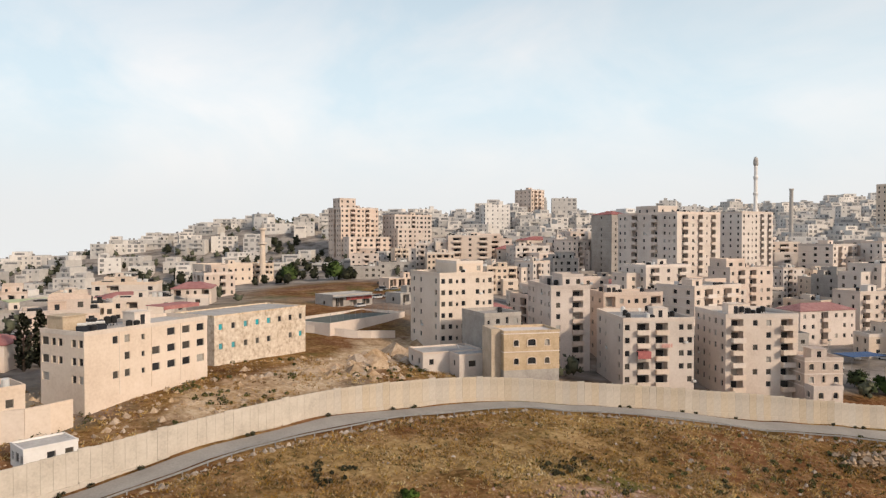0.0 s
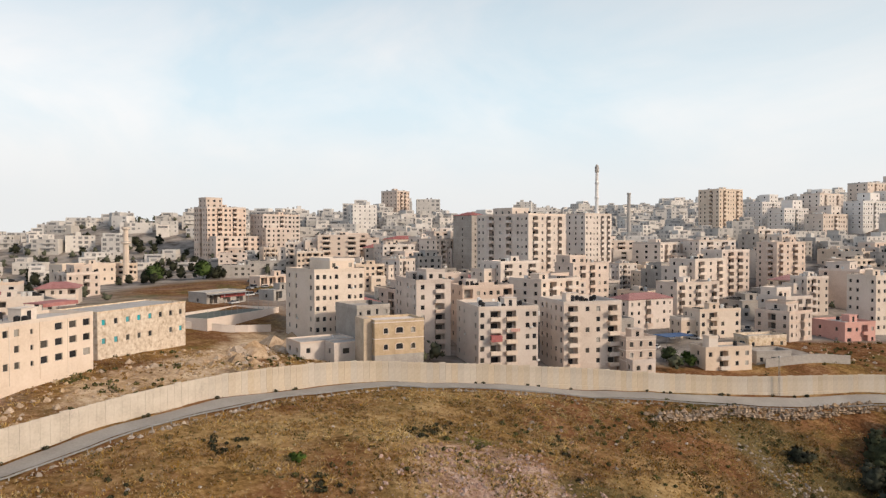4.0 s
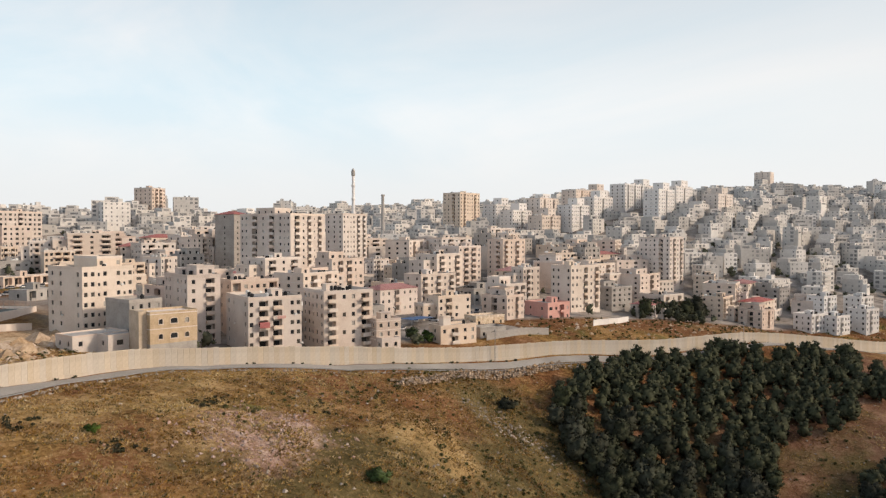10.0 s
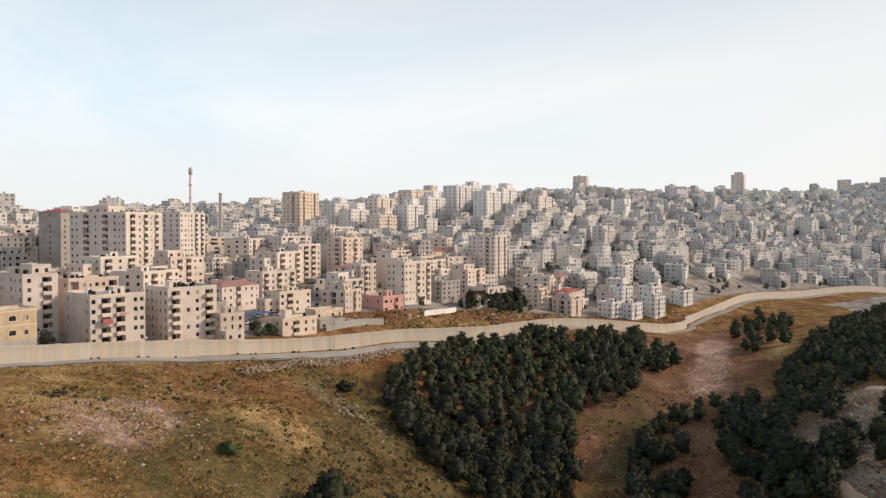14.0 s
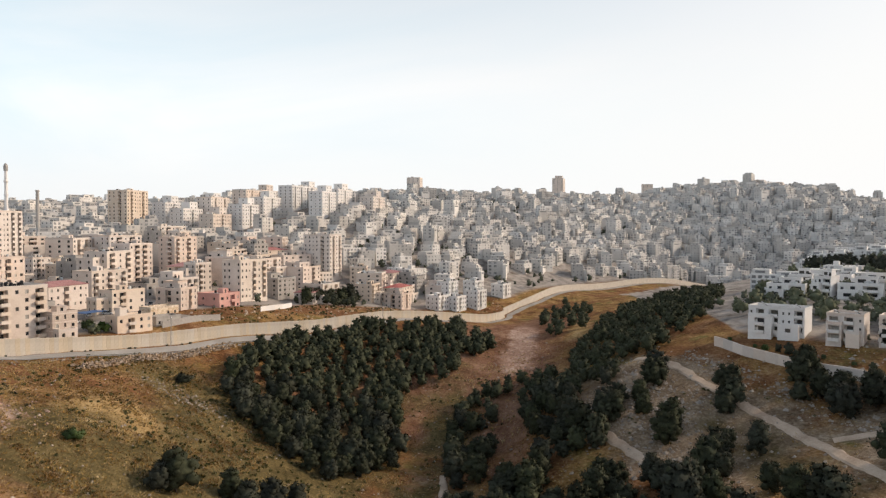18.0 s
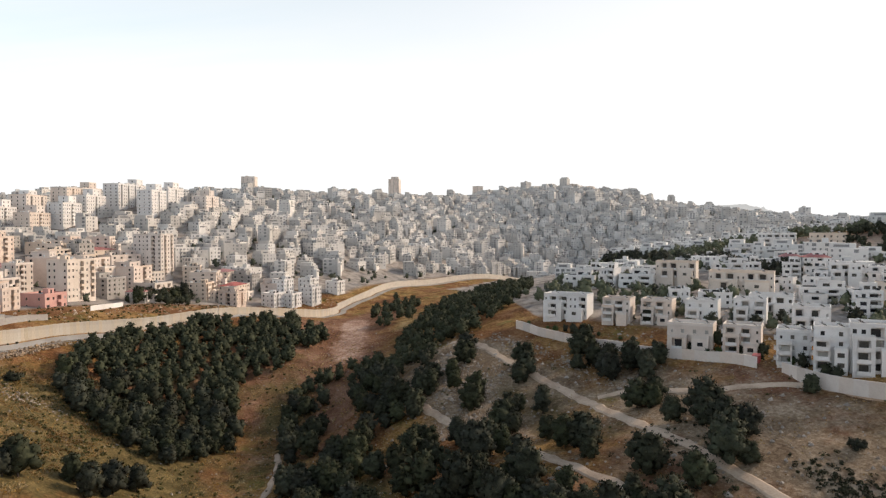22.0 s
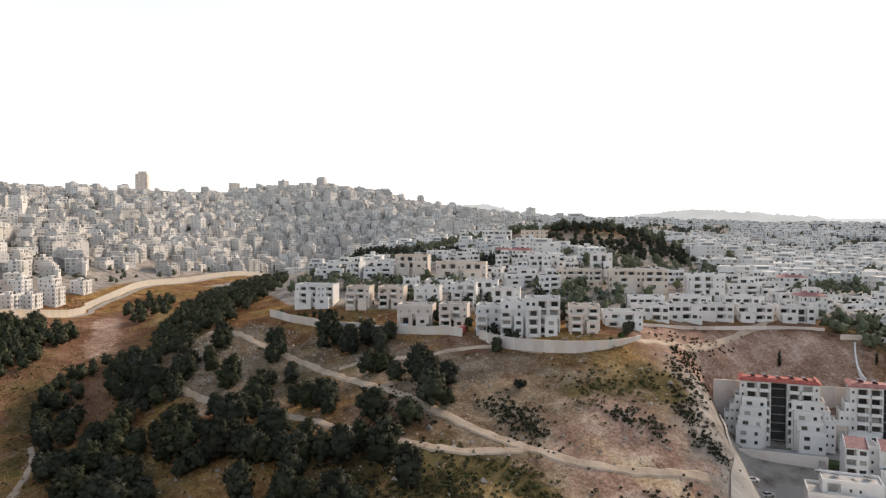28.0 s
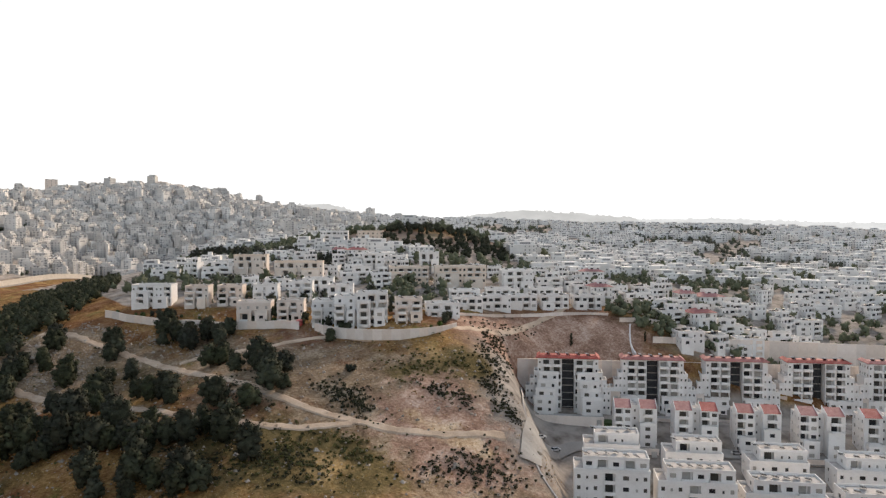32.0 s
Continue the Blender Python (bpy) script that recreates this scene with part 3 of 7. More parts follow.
class Shape:
    """Vertices, faces and material slots of one mesh in the making."""

    def __init__(self):
        self.v, self.f, self.m = [], [], []

    def quad(self, a, b, c, d, slot=0):
        n = len(self.v)
        self.v += [tuple(a), tuple(b), tuple(c), tuple(d)]
        self.f.append((n, n + 1, n + 2, n + 3))
        self.m.append(slot)

    def box(self, x0, y0, z0, x1, y1, z1, slot=0, base=True):
        n = len(self.v)
        self.v += [(x0, y0, z0), (x1, y0, z0), (x1, y1, z0), (x0, y1, z0), (x0, y0, z1), (x1, y0, z1), (x1, y1, z1), (x0, y1, z1)]
        faces = [(4, 5, 6, 7), (0, 1, 5, 4), (1, 2, 6, 5), (2, 3, 7, 6), (3, 0, 4, 7)] + ([(3, 2, 1, 0)] if base else [])
        self.f += [tuple(n + i for i in q) for q in faces]
        self.m += [slot] * len(faces)

    def tube(self, x, y, z0, z1, r0, r1, sides=10, slot=0, cap=True):
        n = len(self.v)
        for z, r in ((z0, r0), (z1, r1)):
            self.v += [(x + r * math.cos(6.2832 * i / sides), y + r * math.sin(6.2832 * i / sides), z) for i in range(sides)]
        for i in range(sides):
            j = (i + 1) % sides
            self.f.append((n + i, n + j, n + sides + j, n + sides + i))
            self.m.append(slot)
        if cap:
            self.f.append(tuple(n + sides + i for i in range(sides)))
            self.m.append(slot)

    def mesh(self, name, *mats):
        me = bpy.data.meshes.new(name)
        me.from_pydata(self.v, [], self.f)
        for q in mats:
            me.materials.append(q)
        if len(mats) > 1:
            me.polygons.foreach_set("material_index", self.m)
        me.update()
        return me


def part(name, mesh, parent, label="", m=None):
    ob = new(name, mesh)
    ob.parent = parent
    if m is not None:
        ob.matrix_basis = m
    if label:
        ob["label"] = label
    return ob


def base(name, m, label, category, group=""):
    ob = new(name)
    ob.matrix_basis = m
    return tagged(ob, label, category, group)


def ribbon(name, points, width, mat, lift, label, category, step=3.0, across=2, ragged=0.05):
    """A draped strip of road."""
    line = spline(points, step)
    sh = Shape()
    rows = []
    for i, p in enumerate(line):
        t = (line[min(i + 1, len(line) - 1)] - line[max(i - 1, 0)]).normalized()
        n = Vector((-t.y, t.x))
        row = []
        for k in range(across + 1):
            q = p + n * (width * (k / across - 0.5) * (1 + ragged * noise.noise(Vector((i * 0.4, 4.0 * (k * 2 > across), width)))))
            row.append((q.x, q.y, ground(q.x, q.y) + (lift if 0 < k < across or ragged < 0.1 else 0.05)))
        rows.append(row)
    for r0, r1 in zip(rows, rows[1:]):
        for k in range(across):
            sh.quad(r0[k], r1[k], r1[k + 1], r0[k + 1])
    me = sh.mesh(name, mat)
    return tagged(new(name, me), label, category, kind="structure")


for key in TRACKS:
    ribbon("dirt_track", TRACKS[key], 2.6 if key == "valley" else 3.7, M["dirt"], 0.34, "pale dirt track winding over the slope", "track", 1.5, 6, 0.5)


def offset(points, d):
    line = spline(points, 6.0)
    out = []
    for i, p in enumerate(line):
        t = (line[min(i + 1, len(line) - 1)] - line[max(i - 1, 0)]).normalized()
        out.append((p.x + t.y * d, p.y - t.x * d))
    return out


ribbon("patrol_road", offset(BARRIER, 4.0), 4.2, M["asphalt"], 0.3, "grey asphalt patrol road along the concrete barrier", "road", 3.0)

# ---------------------------------------------------------------- the concrete barrier
PANEL_W, PANEL_H = 1.62, 5.2
barrier = base("barrier_wall", Matrix.Identity(4), "long concrete barrier of upright grey panels", "wall")
barrier["kind"] = "structure"
sh = Shape()
sh.box(-0.795, -0.13, -1.5, 0.795, 0.13, PANEL_H - 0.04)
sh.box(-0.75, -0.16, PANEL_H - 1.1, 0.75, -0.13, PANEL_H - 0.12)
sh.box(-0.80, -0.42, -1.5, 0.80, 0.42, 0.55)
panel_mesh = sh.mesh("concrete_panel", M["panel"])
stations = spline(BARRIER, PANEL_W)
rest = Shape()
for i, (p, q) in enumerate(zip(stations, stations[1:])):
    mid, t = (p + q) / 2, (q - p).normalized()
    lean = 0.05 * math.sin(i * 12.9) if i % 7 else 0.16
    m = Matrix.Translation((mid.x, mid.y, float(height(np.float64(mid.x), np.float64(mid.y))) + lean)) @ Matrix.Rotation(math.atan2(t.y, t.x), 4, "Z")
    if 40 <= mid.x <= 470 and i % 1 == 0 and 85 < i < 385:
        part("concrete_panel", panel_mesh, barrier, m=m)
    else:
        for sx0, sy0, sz0, sx1, sy1, sz1 in ((-0.795, -0.13, -1.5, 0.795, 0.13, PANEL_H - 0.04), (-0.80, -0.42, -1.5, 0.80, 0.42, 0.55)):
            n = len(rest.v)
            rest.box(sx0, sy0, sz0, sx1, sy1, sz1)
            rest.v[n:] = [tuple(m @ Vector(v)) for v in rest.v[n:]]
part("concrete_panels", rest.mesh("concrete_panels", M["panel"]), barrier)["kind"] = "stuff"

# ---------------------------------------------------------------- buildings
WINDOWS = {}


def window_mesh(w, h, glass):
    """A framed window with two lights; the pane sits behind the frame."""
    key = (round(w, 2), round(h, 2), glass)
    if key not in WINDOWS:
        f = Shape()
        t = 0.08
        for e, yy in ((0.0, 0.06), (0.0, -0.05), (t, -0.05), (t, 0.02)):
            f.v += [(-w / 2 + e, yy, e), (w / 2 - e, yy, e), (w / 2 - e, yy, h - e), (-w / 2 + e, yy, h - e)]
        for k in range(3):
            for i in range(4):
                j = (i + 1) % 4
                f.f.append((4 * k + i, 4 * k + j, 4 * k + 4 + j, 4 * k + 4 + i))
                f.m.append(0)
        f.f.append((12, 13, 14, 15))
        f.m.append(1)
        WINDOWS[key] = f.mesh("window", M["frame"], M[glass])
    return WINDOWS[key]


BALCONIES = {}


def balcony_mesh(w, out_by, mat):
    key = (round(w, 1), round(out_by, 1), mat)
    if key not in BALCONIES:
        b = Shape()
        b.box(-w / 2, -out_by, -0.2, w / 2, -0.02, -0.01)
        b.box(-w / 2, -out_by, -0.01, w / 2, -out_by + 0.13, 0.95)
        b.box(-w / 2, -out_by + 0.13, -0.01, -w / 2 + 0.13, -0.02, 0.95)
        b.box(w / 2 - 0.13, -out_by + 0.13, -0.01, w / 2, -0.02, 0.95)
        b.box(-w / 2 - 0.05, -out_by - 0.05, 0.95, w / 2 + 0.05, -out_by + 0.18, 1.03)
        BALCONIES[key] = b.mesh("balcony", M[mat])
    return BALCONIES[key]


def facade(sh, origin, along, out_dir, length, total, rows):
    """A wall face with recessed openings; rows of (z0, z1, [(u0, u1, recess), ...]), the rows bottom up."""
    o, u, n = Vector(origin), Vector(along), Vector(out_dir)

    def p(s, z, r=0.0):
        return o + u * s + Vector((0, 0, z)) - n * r

    def q(s0, z0, s1, z1):
        if s1 - s0 > 0.001 and z1 - z0 > 0.001:
            sh.quad(p(s0, z0), p(s1, z0), p(s1, z1), p(s0, z1))

    z = total[0]
    for z0, z1, cols in rows:
        q(0, z, length, z0)
        s = 0.0
        for s0, s1, y0, y1, recess in cols:
            q(s, z0, s0, z1)
            s = s1
            q(s0, z0, s1, y0)
            q(s0, y1, s1, z1)
            sh.quad(p(s0, y0), p(s0, y0, recess), p(s0, y1, recess), p(s0, y1))
            sh.quad(p(s1, y0, recess), p(s1, y0), p(s1, y1), p(s1, y1, recess))
            sh.quad(p(s0, y0), p(s1, y0), p(s1, y0, recess), p(s0, y0, recess))
            sh.quad(p(s0, y1, recess), p(s1, y1, recess), p(s1, y1), p(s0, y1))
            sh.quad(p(s0, y0, recess), p(s1, y0, recess), p(s1, y1, recess), p(s0, y1, recess))
        q(s, z0, length, z1)
        z = z1
    q(0, z, length, total[1])


KINDS = {"w": (1.0, 1.2, 1.4), "n": (0.8, 0.75, 1.05), "W": (1.5, 2.0, 1.5), "s": (1.0, 0.9, 1.0), "B": (1.7, 3.0, 0.0), ".": (1.0, 0.0, 0.0), "t": (0.8, 0.75, 1.7), "-": (0.5, 0.0, 0.0), "L": (2.0, 3.6, 0.0)}
PLAIN = ["glass", "glass", "glass", "glass", "glass", "curtain", "curtain", "curtain", "shutter"]
GLAZING = list(PLAIN)


def block(top, r, dx, dy, w, d, floors, front, left, st, mat, single, deep, parapet, joined, skip=0.05, z0=0.0, lift_parapet=True, balcony_mat=None, out_by=0.95):
    """One box of a building with its openings, windows, balconies and parapet. front and left spell the columns of those two faces."""
    h = z0 + floors * st
    sh = Shape()
    x0, x1, y0, y1 = dx - w / 2, dx + w / 2, dy - d / 2, dy + d / 2
    sides = [((x0, y0, 0), (1, 0, 0), (0, -1, 0), w, front, 0), ((x0, y1, 0), (0, -1, 0), (-1, 0, 0), d, left, -90), ((x1, y0, 0), (0, 1, 0), (1, 0, 0), d, "", 90), ((x1, y1, 0), (-1, 0, 0), (0, 1, 0), w, "", 180)]
    for o, u, n, length, spec, turn in sides:
        rows = []
        if spec:
            weights = [KINDS[c][0] for c in spec]
            total = sum(weights)
            for k in range(floors):
                zf = z0 + k * st
                cols, s = [], 0.0
                for c, wt_ in zip(spec, weights):
                    span_ = length * wt_ / total
                    mid = s + span_ / 2
                    s += span_
                    if c == "." or c == "-" or (c not in "BL" and r.random() < skip):
                        continue
                    ww, wh = KINDS[c][1], KINDS[c][2]
                    loggia = c in "BL"
                    ww = min(ww, span_ * (0.94 if loggia else 0.7))
                    a, b = (zf + 0.12, zf + st - 0.42) if loggia else (zf + 0.95 * st / 3.1, zf + 0.95 * st / 3.1 + wh)
                    b = min(b, zf + st - 0.25)
                    cols.append((mid - ww / 2, mid + ww / 2, a, b, 1.9 if loggia else 0.3))
                    at_wall = Vector(o) + Vector(u) * mid
                    nn = Vector(n)
                    rotm = Matrix.Rotation(radians(turn), 4, "Z")
                    if loggia:
                        dw = min(ww * 0.72, 2.6)
                        place = [(at_wall - nn * 1.84 + Vector((0, 0, a + 0.05)) + Vector(u) * r.uniform(-0.3, 0.3), dw, b - a - 0.5)]
                    else:
                        place = [(at_wall - nn * 0.24 + Vector((0, 0, a)), ww, b - a)]
                    for pos, pw, ph in place:
                        g = r.choice(GLAZING)
                        if single:
                            part("window", window_mesh(pw, ph, g), top, m=Matrix.Translation(pos) @ rotm)
                        else:
                            uu = Vector(u) * (pw / 2)
                            joined[0].quad(pos - uu, pos + uu, pos + uu + Vector((0, 0, ph)), pos - uu + Vector((0, 0, ph)), 0 if g == "glass" else 1)
                    if loggia and r.random() < 0.95:
                        me = balcony_mesh(ww + 0.15, out_by, balcony_mat or mat)
                        mm = Matrix.Translation(at_wall + Vector((0, 0, zf + 0.1))) @ rotm
                        if single:
                            part("balcony", me, top, m=mm)
                        else:
                            n0 = len(joined[1].v)
                            joined[1].box(-ww / 2, -out_by, -0.2, ww / 2, -0.02, -0.01)
                            joined[1].box(-ww / 2, -out_by, -0.01, ww / 2, -out_by + 0.13, 1.0)
                            joined[1].v[n0:] = [tuple(mm @ Vector(v)) for v in joined[1].v[n0:]]
                rows.append((zf + 0.02, zf + st - 0.02, cols))
        facade(sh, o, u, n, length, (-deep, h), rows)
    sh.quad((x0, y0, h), (x1, y0, h), (x1, y1, h), (x0, y1, h))
    sh.m[-1] = 1
    t = 0.2
    part("body", sh.mesh("body", M[mat], M["roof"]), top)
    if parapet:
        pr = Shape()
        e = 0.06
        pr.box(x0 - e, y0 - e, h - 0.1, x1 + e, y0 + t, h + parapet)
        pr.box(x0 - e, y1 - t, h - 0.1, x1 + e, y1 + e, h + parapet)
        pr.box(x0 - e, y0 + t, h - 0.1, x0 + t, y1 - t, h + parapet)
        pr.box(x1 - t, y0 + t, h - 0.1, x1 + e, y1 - t, h + parapet)
        part("parapet", pr.mesh("parapet", M[mat]), top)
    return h


def hip_roof(w, d, z, rise, mat="tile", e=0.35):
    rr = Shape()
    rr.box(-w / 2 - e, -d / 2 - e, z, w / 2 + e, d / 2 + e, z + 0.15)
    n = len(rr.v)
    z += 0.15
    rr.v += [(-w / 2 - e, -d / 2 - e, z), (w / 2 + e, -d / 2 - e, z), (w / 2 + e, d / 2 + e, z), (-w / 2 - e, d / 2 + e, z)]
    rr.v += [(-w / 2 + d / 2, 0, z + rise), (w / 2 - d / 2, 0, z + rise)] if w > d else [(0, -d / 2 + w / 2, z + rise), (0, d / 2 - w / 2, z + rise)]
    fs = [(0, 1, 5, 4), (1, 2, 5), (2, 3, 4, 5), (3, 0, 4)] if w > d else [(0, 1, 4), (1, 2, 5, 4), (2, 3, 5), (3, 0, 4, 5)]
    rr.f += [tuple(n + i for i in q) for q in fs]
    rr.m += [0] * 4
    return rr.mesh("tiled_roof", M[mat])


def tank_mesh(mat, legs):
    sh = Shape()
    z = 0.5 if legs else 0.0
    if legs:
        for lx, ly in ((-0.4, -0.4), (0.4, -0.4), (0.4, 0.4), (-0.4, 0.4)):
            sh.box(lx - 0.04, ly - 0.04, 0, lx + 0.04, ly + 0.04, z)
    sh.tube(0, 0, z, z + 1.25, 0.62, 0.62, 12)
    sh.tube(0, 0, z + 1.25, z + 1.45, 0.62, 0.2, 12)
    return sh.mesh("water_tank", M[mat])


def solar_mesh():
    sh = Shape()
    sh.v += [(-1, -0.9, 0.3), (1, -0.9, 0.3), (1, 0.6, 1.3), (-1, 0.6, 1.3), (-1, -0.9, 0.22), (1, -0.9, 0.22), (1, 0.6, 1.22), (-1, 0.6, 1.22)]
    sh.f += [(0, 1, 2, 3), (7, 6, 5, 4), (0, 4, 5, 1), (1, 5, 6, 2), (2, 6, 7, 3), (3, 7, 4, 0)]
    sh.m += [0] * 6
    for lx, ly, z in ((-0.9, -0.8, 0.25), (0.9, -0.8, 0.25), (-0.9, 0.55, 1.2), (0.9, 0.55, 1.2)):
        sh.box(lx - 0.03, ly - 0.03, 0, lx + 0.03, ly + 0.03, z, 1)
    n = len(sh.v)
    sh.tube(0, 0, -0.75, 0.75, 0.28, 0.28, 8, 1)
    sh.v[n:] = [(v[2], v[1] + 0.75, v[0] + 1.5) for v in sh.v[n:]]
    return sh.mesh("solar_heater", M["glass"], M["tank"])


def dish_mesh():
    sh = Shape()
    sh.tube(0, 0, 0, 0.9, 0.03, 0.03, 6)
    n = len(sh.v)
    sh.tube(0, 0, 0, 0.14, 0.12, 0.5, 12)
    mm = Matrix.Translation((0, -0.05, 1.0)) @ Matrix.Rotation(radians(60), 4, "X")
    sh.v[n:] = [tuple(mm @ Vector(v)) for v in sh.v[n:]]
    return sh.mesh("satellite_dish", M["tank"])


TANK = [tank_mesh("black", True), tank_mesh("tank", True), tank_mesh("black", False)]
SOLAR, DISH = solar_mesh(), dish_mesh()


def building(name, x, y, z, rot, w, d, h, floors, label, mat="lime", front="wwww", left="www", single=True, roof_bits=3, deep=5.0, group="", category="apartment block", red_roof=False, parapet=0.9,
             wings=(), bands=False, solar=0, balcony_mat=None, head=True, skip=0.05, out_by=0.95, glazing=None):
    """A flat-roofed house of one or more boxes. Wings: (dx, dy, w, d, floors, front, left)."""
    r = random.Random(int(abs(x * 13.7 + y * 7.3) * 10) + floors)
    top = base(name, pose(x, y, z, 0, 0, rot), label, category, group)
    st = h / floors
    joined = (Shape(), Shape())
    GLAZING[:] = glazing or PLAIN
    block(top, r, 0, 0, w, d, floors, front, left, st, mat, single, deep, 0 if red_roof else parapet, joined, skip, balcony_mat=balcony_mat, out_by=out_by)
    for dx, dy, ww, wd, wf, wfront, wleft in wings:
        if wf > floors and abs(dx) + ww / 2 <= w / 2 + 0.01 and abs(dy) + wd / 2 <= d / 2 + 0.01:
            block(top, r, dx, dy, ww, wd, wf - floors, wfront, wleft, st, mat, single, -h, parapet * 0.8, joined, skip, z0=h, balcony_mat=balcony_mat)
        else:
            block(top, r, dx, dy, ww, wd, wf, wfront, wleft, st, mat, single, deep, parapet, joined, skip, balcony_mat=balcony_mat, out_by=out_by)
    if not single:
        if floors > 2 and int(w * 10) % 2 == 0:
            for k in range(1, floors):
                joined[1].box(-w / 2 - 0.09, -d / 2 - 0.09, k * st - 0.1, w / 2 + 0.09, d / 2, k * st + 0.1)
        if not red_roof and roof_bits:
            cl = Shape()
            for i in range(7 + roof_bits):
                tx, ty, k = r.uniform(-w / 2 + 1.2, w / 2 - 1.2), r.uniform(-d / 2 + 1.0, d / 2 - 1.2), r.randrange(3)
                if k < 2:
                    cl.tube(tx, ty, h + 0.4, h + 1.7, 0.62, 0.62, 8, k)
                    cl.box(tx - 0.45, ty - 0.45, h, tx + 0.45, ty + 0.45, h + 0.4, 1)
                else:
                    cl.box(tx - 1.4, ty - 0.5, h, tx + 1.4, ty + 0.5, h + 0.9, 0)
            part("rooftop_clutter", cl.mesh("rooftop_clutter", M["black"], M["tank"]), top, "black and white rooftop water tanks")["kind"] = "stuff"
            roof_bits = 0
    if joined[0].v:
        part("glazing", joined[0].mesh("glazing", M["glass"], M["curtain"]), top)["kind"] = "stuff"
    if joined[1].v:
        part("balustrade", joined[1].mesh("balustrade", M[balcony_mat or mat]), top)["kind"] = "stuff"
    if bands:
        for k in range(1, floors + 1):
            bd = Shape()
            bd.box(-w / 2 - 0.1, -d / 2 - 0.1, k * st - 0.14, w / 2 + 0.1, d / 2 + 0.1, k * st + 0.1)
            part("cornice", bd.mesh("cornice", M["lime_pale"]), top)
    if red_roof:
        part("tiled_roof", hip_roof(w, d, h, 2.1), top, "red tiled hip roof")
    elif roof_bits or solar or not single:
        if head and min(w, d) > 7:
            hs = Shape()
            hx, hy = r.uniform(-w / 4, w / 4), r.uniform(-d / 6, d / 4)
            hs.box(hx - 1.9, hy - 1.7, h, hx + 1.9, hy + 1.7, h + 2.4)
            hs.box(hx - 2.05, hy - 1.85, h + 2.4, hx + 2.05, hy + 1.85, h + 2.58)
            hs.box(hx - 0.5, hy - 1.74, h, hx + 0.5, hy - 1.7, h + 1.95, 1)
            part("stair_head", hs.mesh("stair_head", M[mat], M["glass"]), top)
        for i in range(roof_bits):
            tx, ty = r.uniform(-w / 2 + 1.2, w / 2 - 1.2), r.uniform(-d / 2 + 1.2, d / 2 - 1.2)
            k = r.randrange(5)
            part("water_tank" if k < 4 else "satellite_dish", TANK[k % 3] if k < 4 else DISH, top, m=pose(tx, ty, h, 0, 0, r.uniform(0, 180)))
        top_z = wings[0][4] * st if wings and wings[0][4] > floors and wings[0][2] > 0.7 * w else h
        for i in range(solar):
            part("solar_heater", SOLAR, top, m=pose(-w / 2 + 2 + (w - 4) * (0.1 + 0.8 * i / max(1, solar - 1)), r.uniform(-d / 6, d / 4), top_z, 0, 0, -rot + r.uniform(-8, 8)))
    return top

# ---------------------------------------------------------------- named buildings of the town
FOOT = []          # footprints taken: x, y, radius


def town(name, x, y, z, rot, w, d, h, floors, label, **kw):
    FOOT.append((x, y, max(w, d) * 0.62))
    return building(name, x, y, z, rot, w, d, h, floors, label, **kw)


town("apartment_block", 100, 183, 5, -2, 17.3, 20.3, 19.2, 6, "square cream stone apartment block with rows of small dark windows", mat="cream", front="wwnw.wnw", left="ww.w", roof_bits=2, head=False,
     wings=((4.2, 3, 8.8, 14, 7, "w.w", ""),))
town("unfinished_house", 99, 159, 3, -5, 10.6, 13.8, 11.8, 4, "bare grey concrete house beside the square block", mat="concrete", front="nwtw", left="", roof_bits=1, category="house", head=False)
yellow = town("yellow_house", 96, 139, 4.3, -15, 13.7, 10.1, 8.5, 2, "ochre stone house with pale cornices and arched windows", mat="lime_gold", front="-wWw-", left="nw", bands=True, roof_bits=0, category="house", skip=0, deep=0.0, parapet=0.7)
s = Shape()
s.box(-6.8, -5.0, -7.5, 6.8, 5.0, -0.02)
part("plinth", s.mesh("plinth", M["concrete"]), yellow, "bare concrete ground storey")
s = Shape()
s.box(-9.2, -3.0, -7.5, -6.95, 4.6, 9.4)
part("side_bay", s.mesh("side_bay", M["lime_gold"]), yellow)
town("apartment_block", 124, 163, -0.4, -20, 11, 24, 21.5, 7, "pink-beige stone apartment block with a stack of loggias", front="wB", left="ww.wnw", roof_bits=3, wings=((2.0, -3, 6, 10, 8, "ww", ""),))
town("apartment_block", 146, 159, 0.8, -20, 18, 12, 17.5, 5, "low beige stone block joined to a taller neighbour", front="BwnwwB", left="ww", roof_bits=8)
loggia_block = town("apartment_block", 130, 135, -1, -24, 17.6, 22, 15.8, 5, "pale stone apartment block with loggia stacks above the barrier", mat="lime_pale", front="w-B-B.ww", left="wn.w", roof_bits=9, balcony_mat="cream")
town("apartment_block", 151, 121, -2, -25, 18, 18, 17.8, 6, "pale stone apartment block with rounded balcony stacks", mat="lime_pale", front="BwwB", left="wwnww", roof_bits=9, out_by=1.5, balcony_mat="cream")
arched = town("stone_house", 158, 107, -3, -25, 9.3, 9, 9.0, 3, "beige stone house with arched windows behind the barrier", front="wtw", left="ww", roof_bits=1, category="house", bands=True, wings=((-1, -6, 7, 4, 1, "ww", "w"),))
town("low_house", 84, 157, 2.6, -5, 16, 10, 4.0, 1, "low flat-roofed house with a rooftop car deck", mat="lime_pale", front="wWw", left="ww", roof_bits=1, category="house", head=False, parapet=0.4, wings=((6, -8, 14, 6, 1, "WW", "w"),))
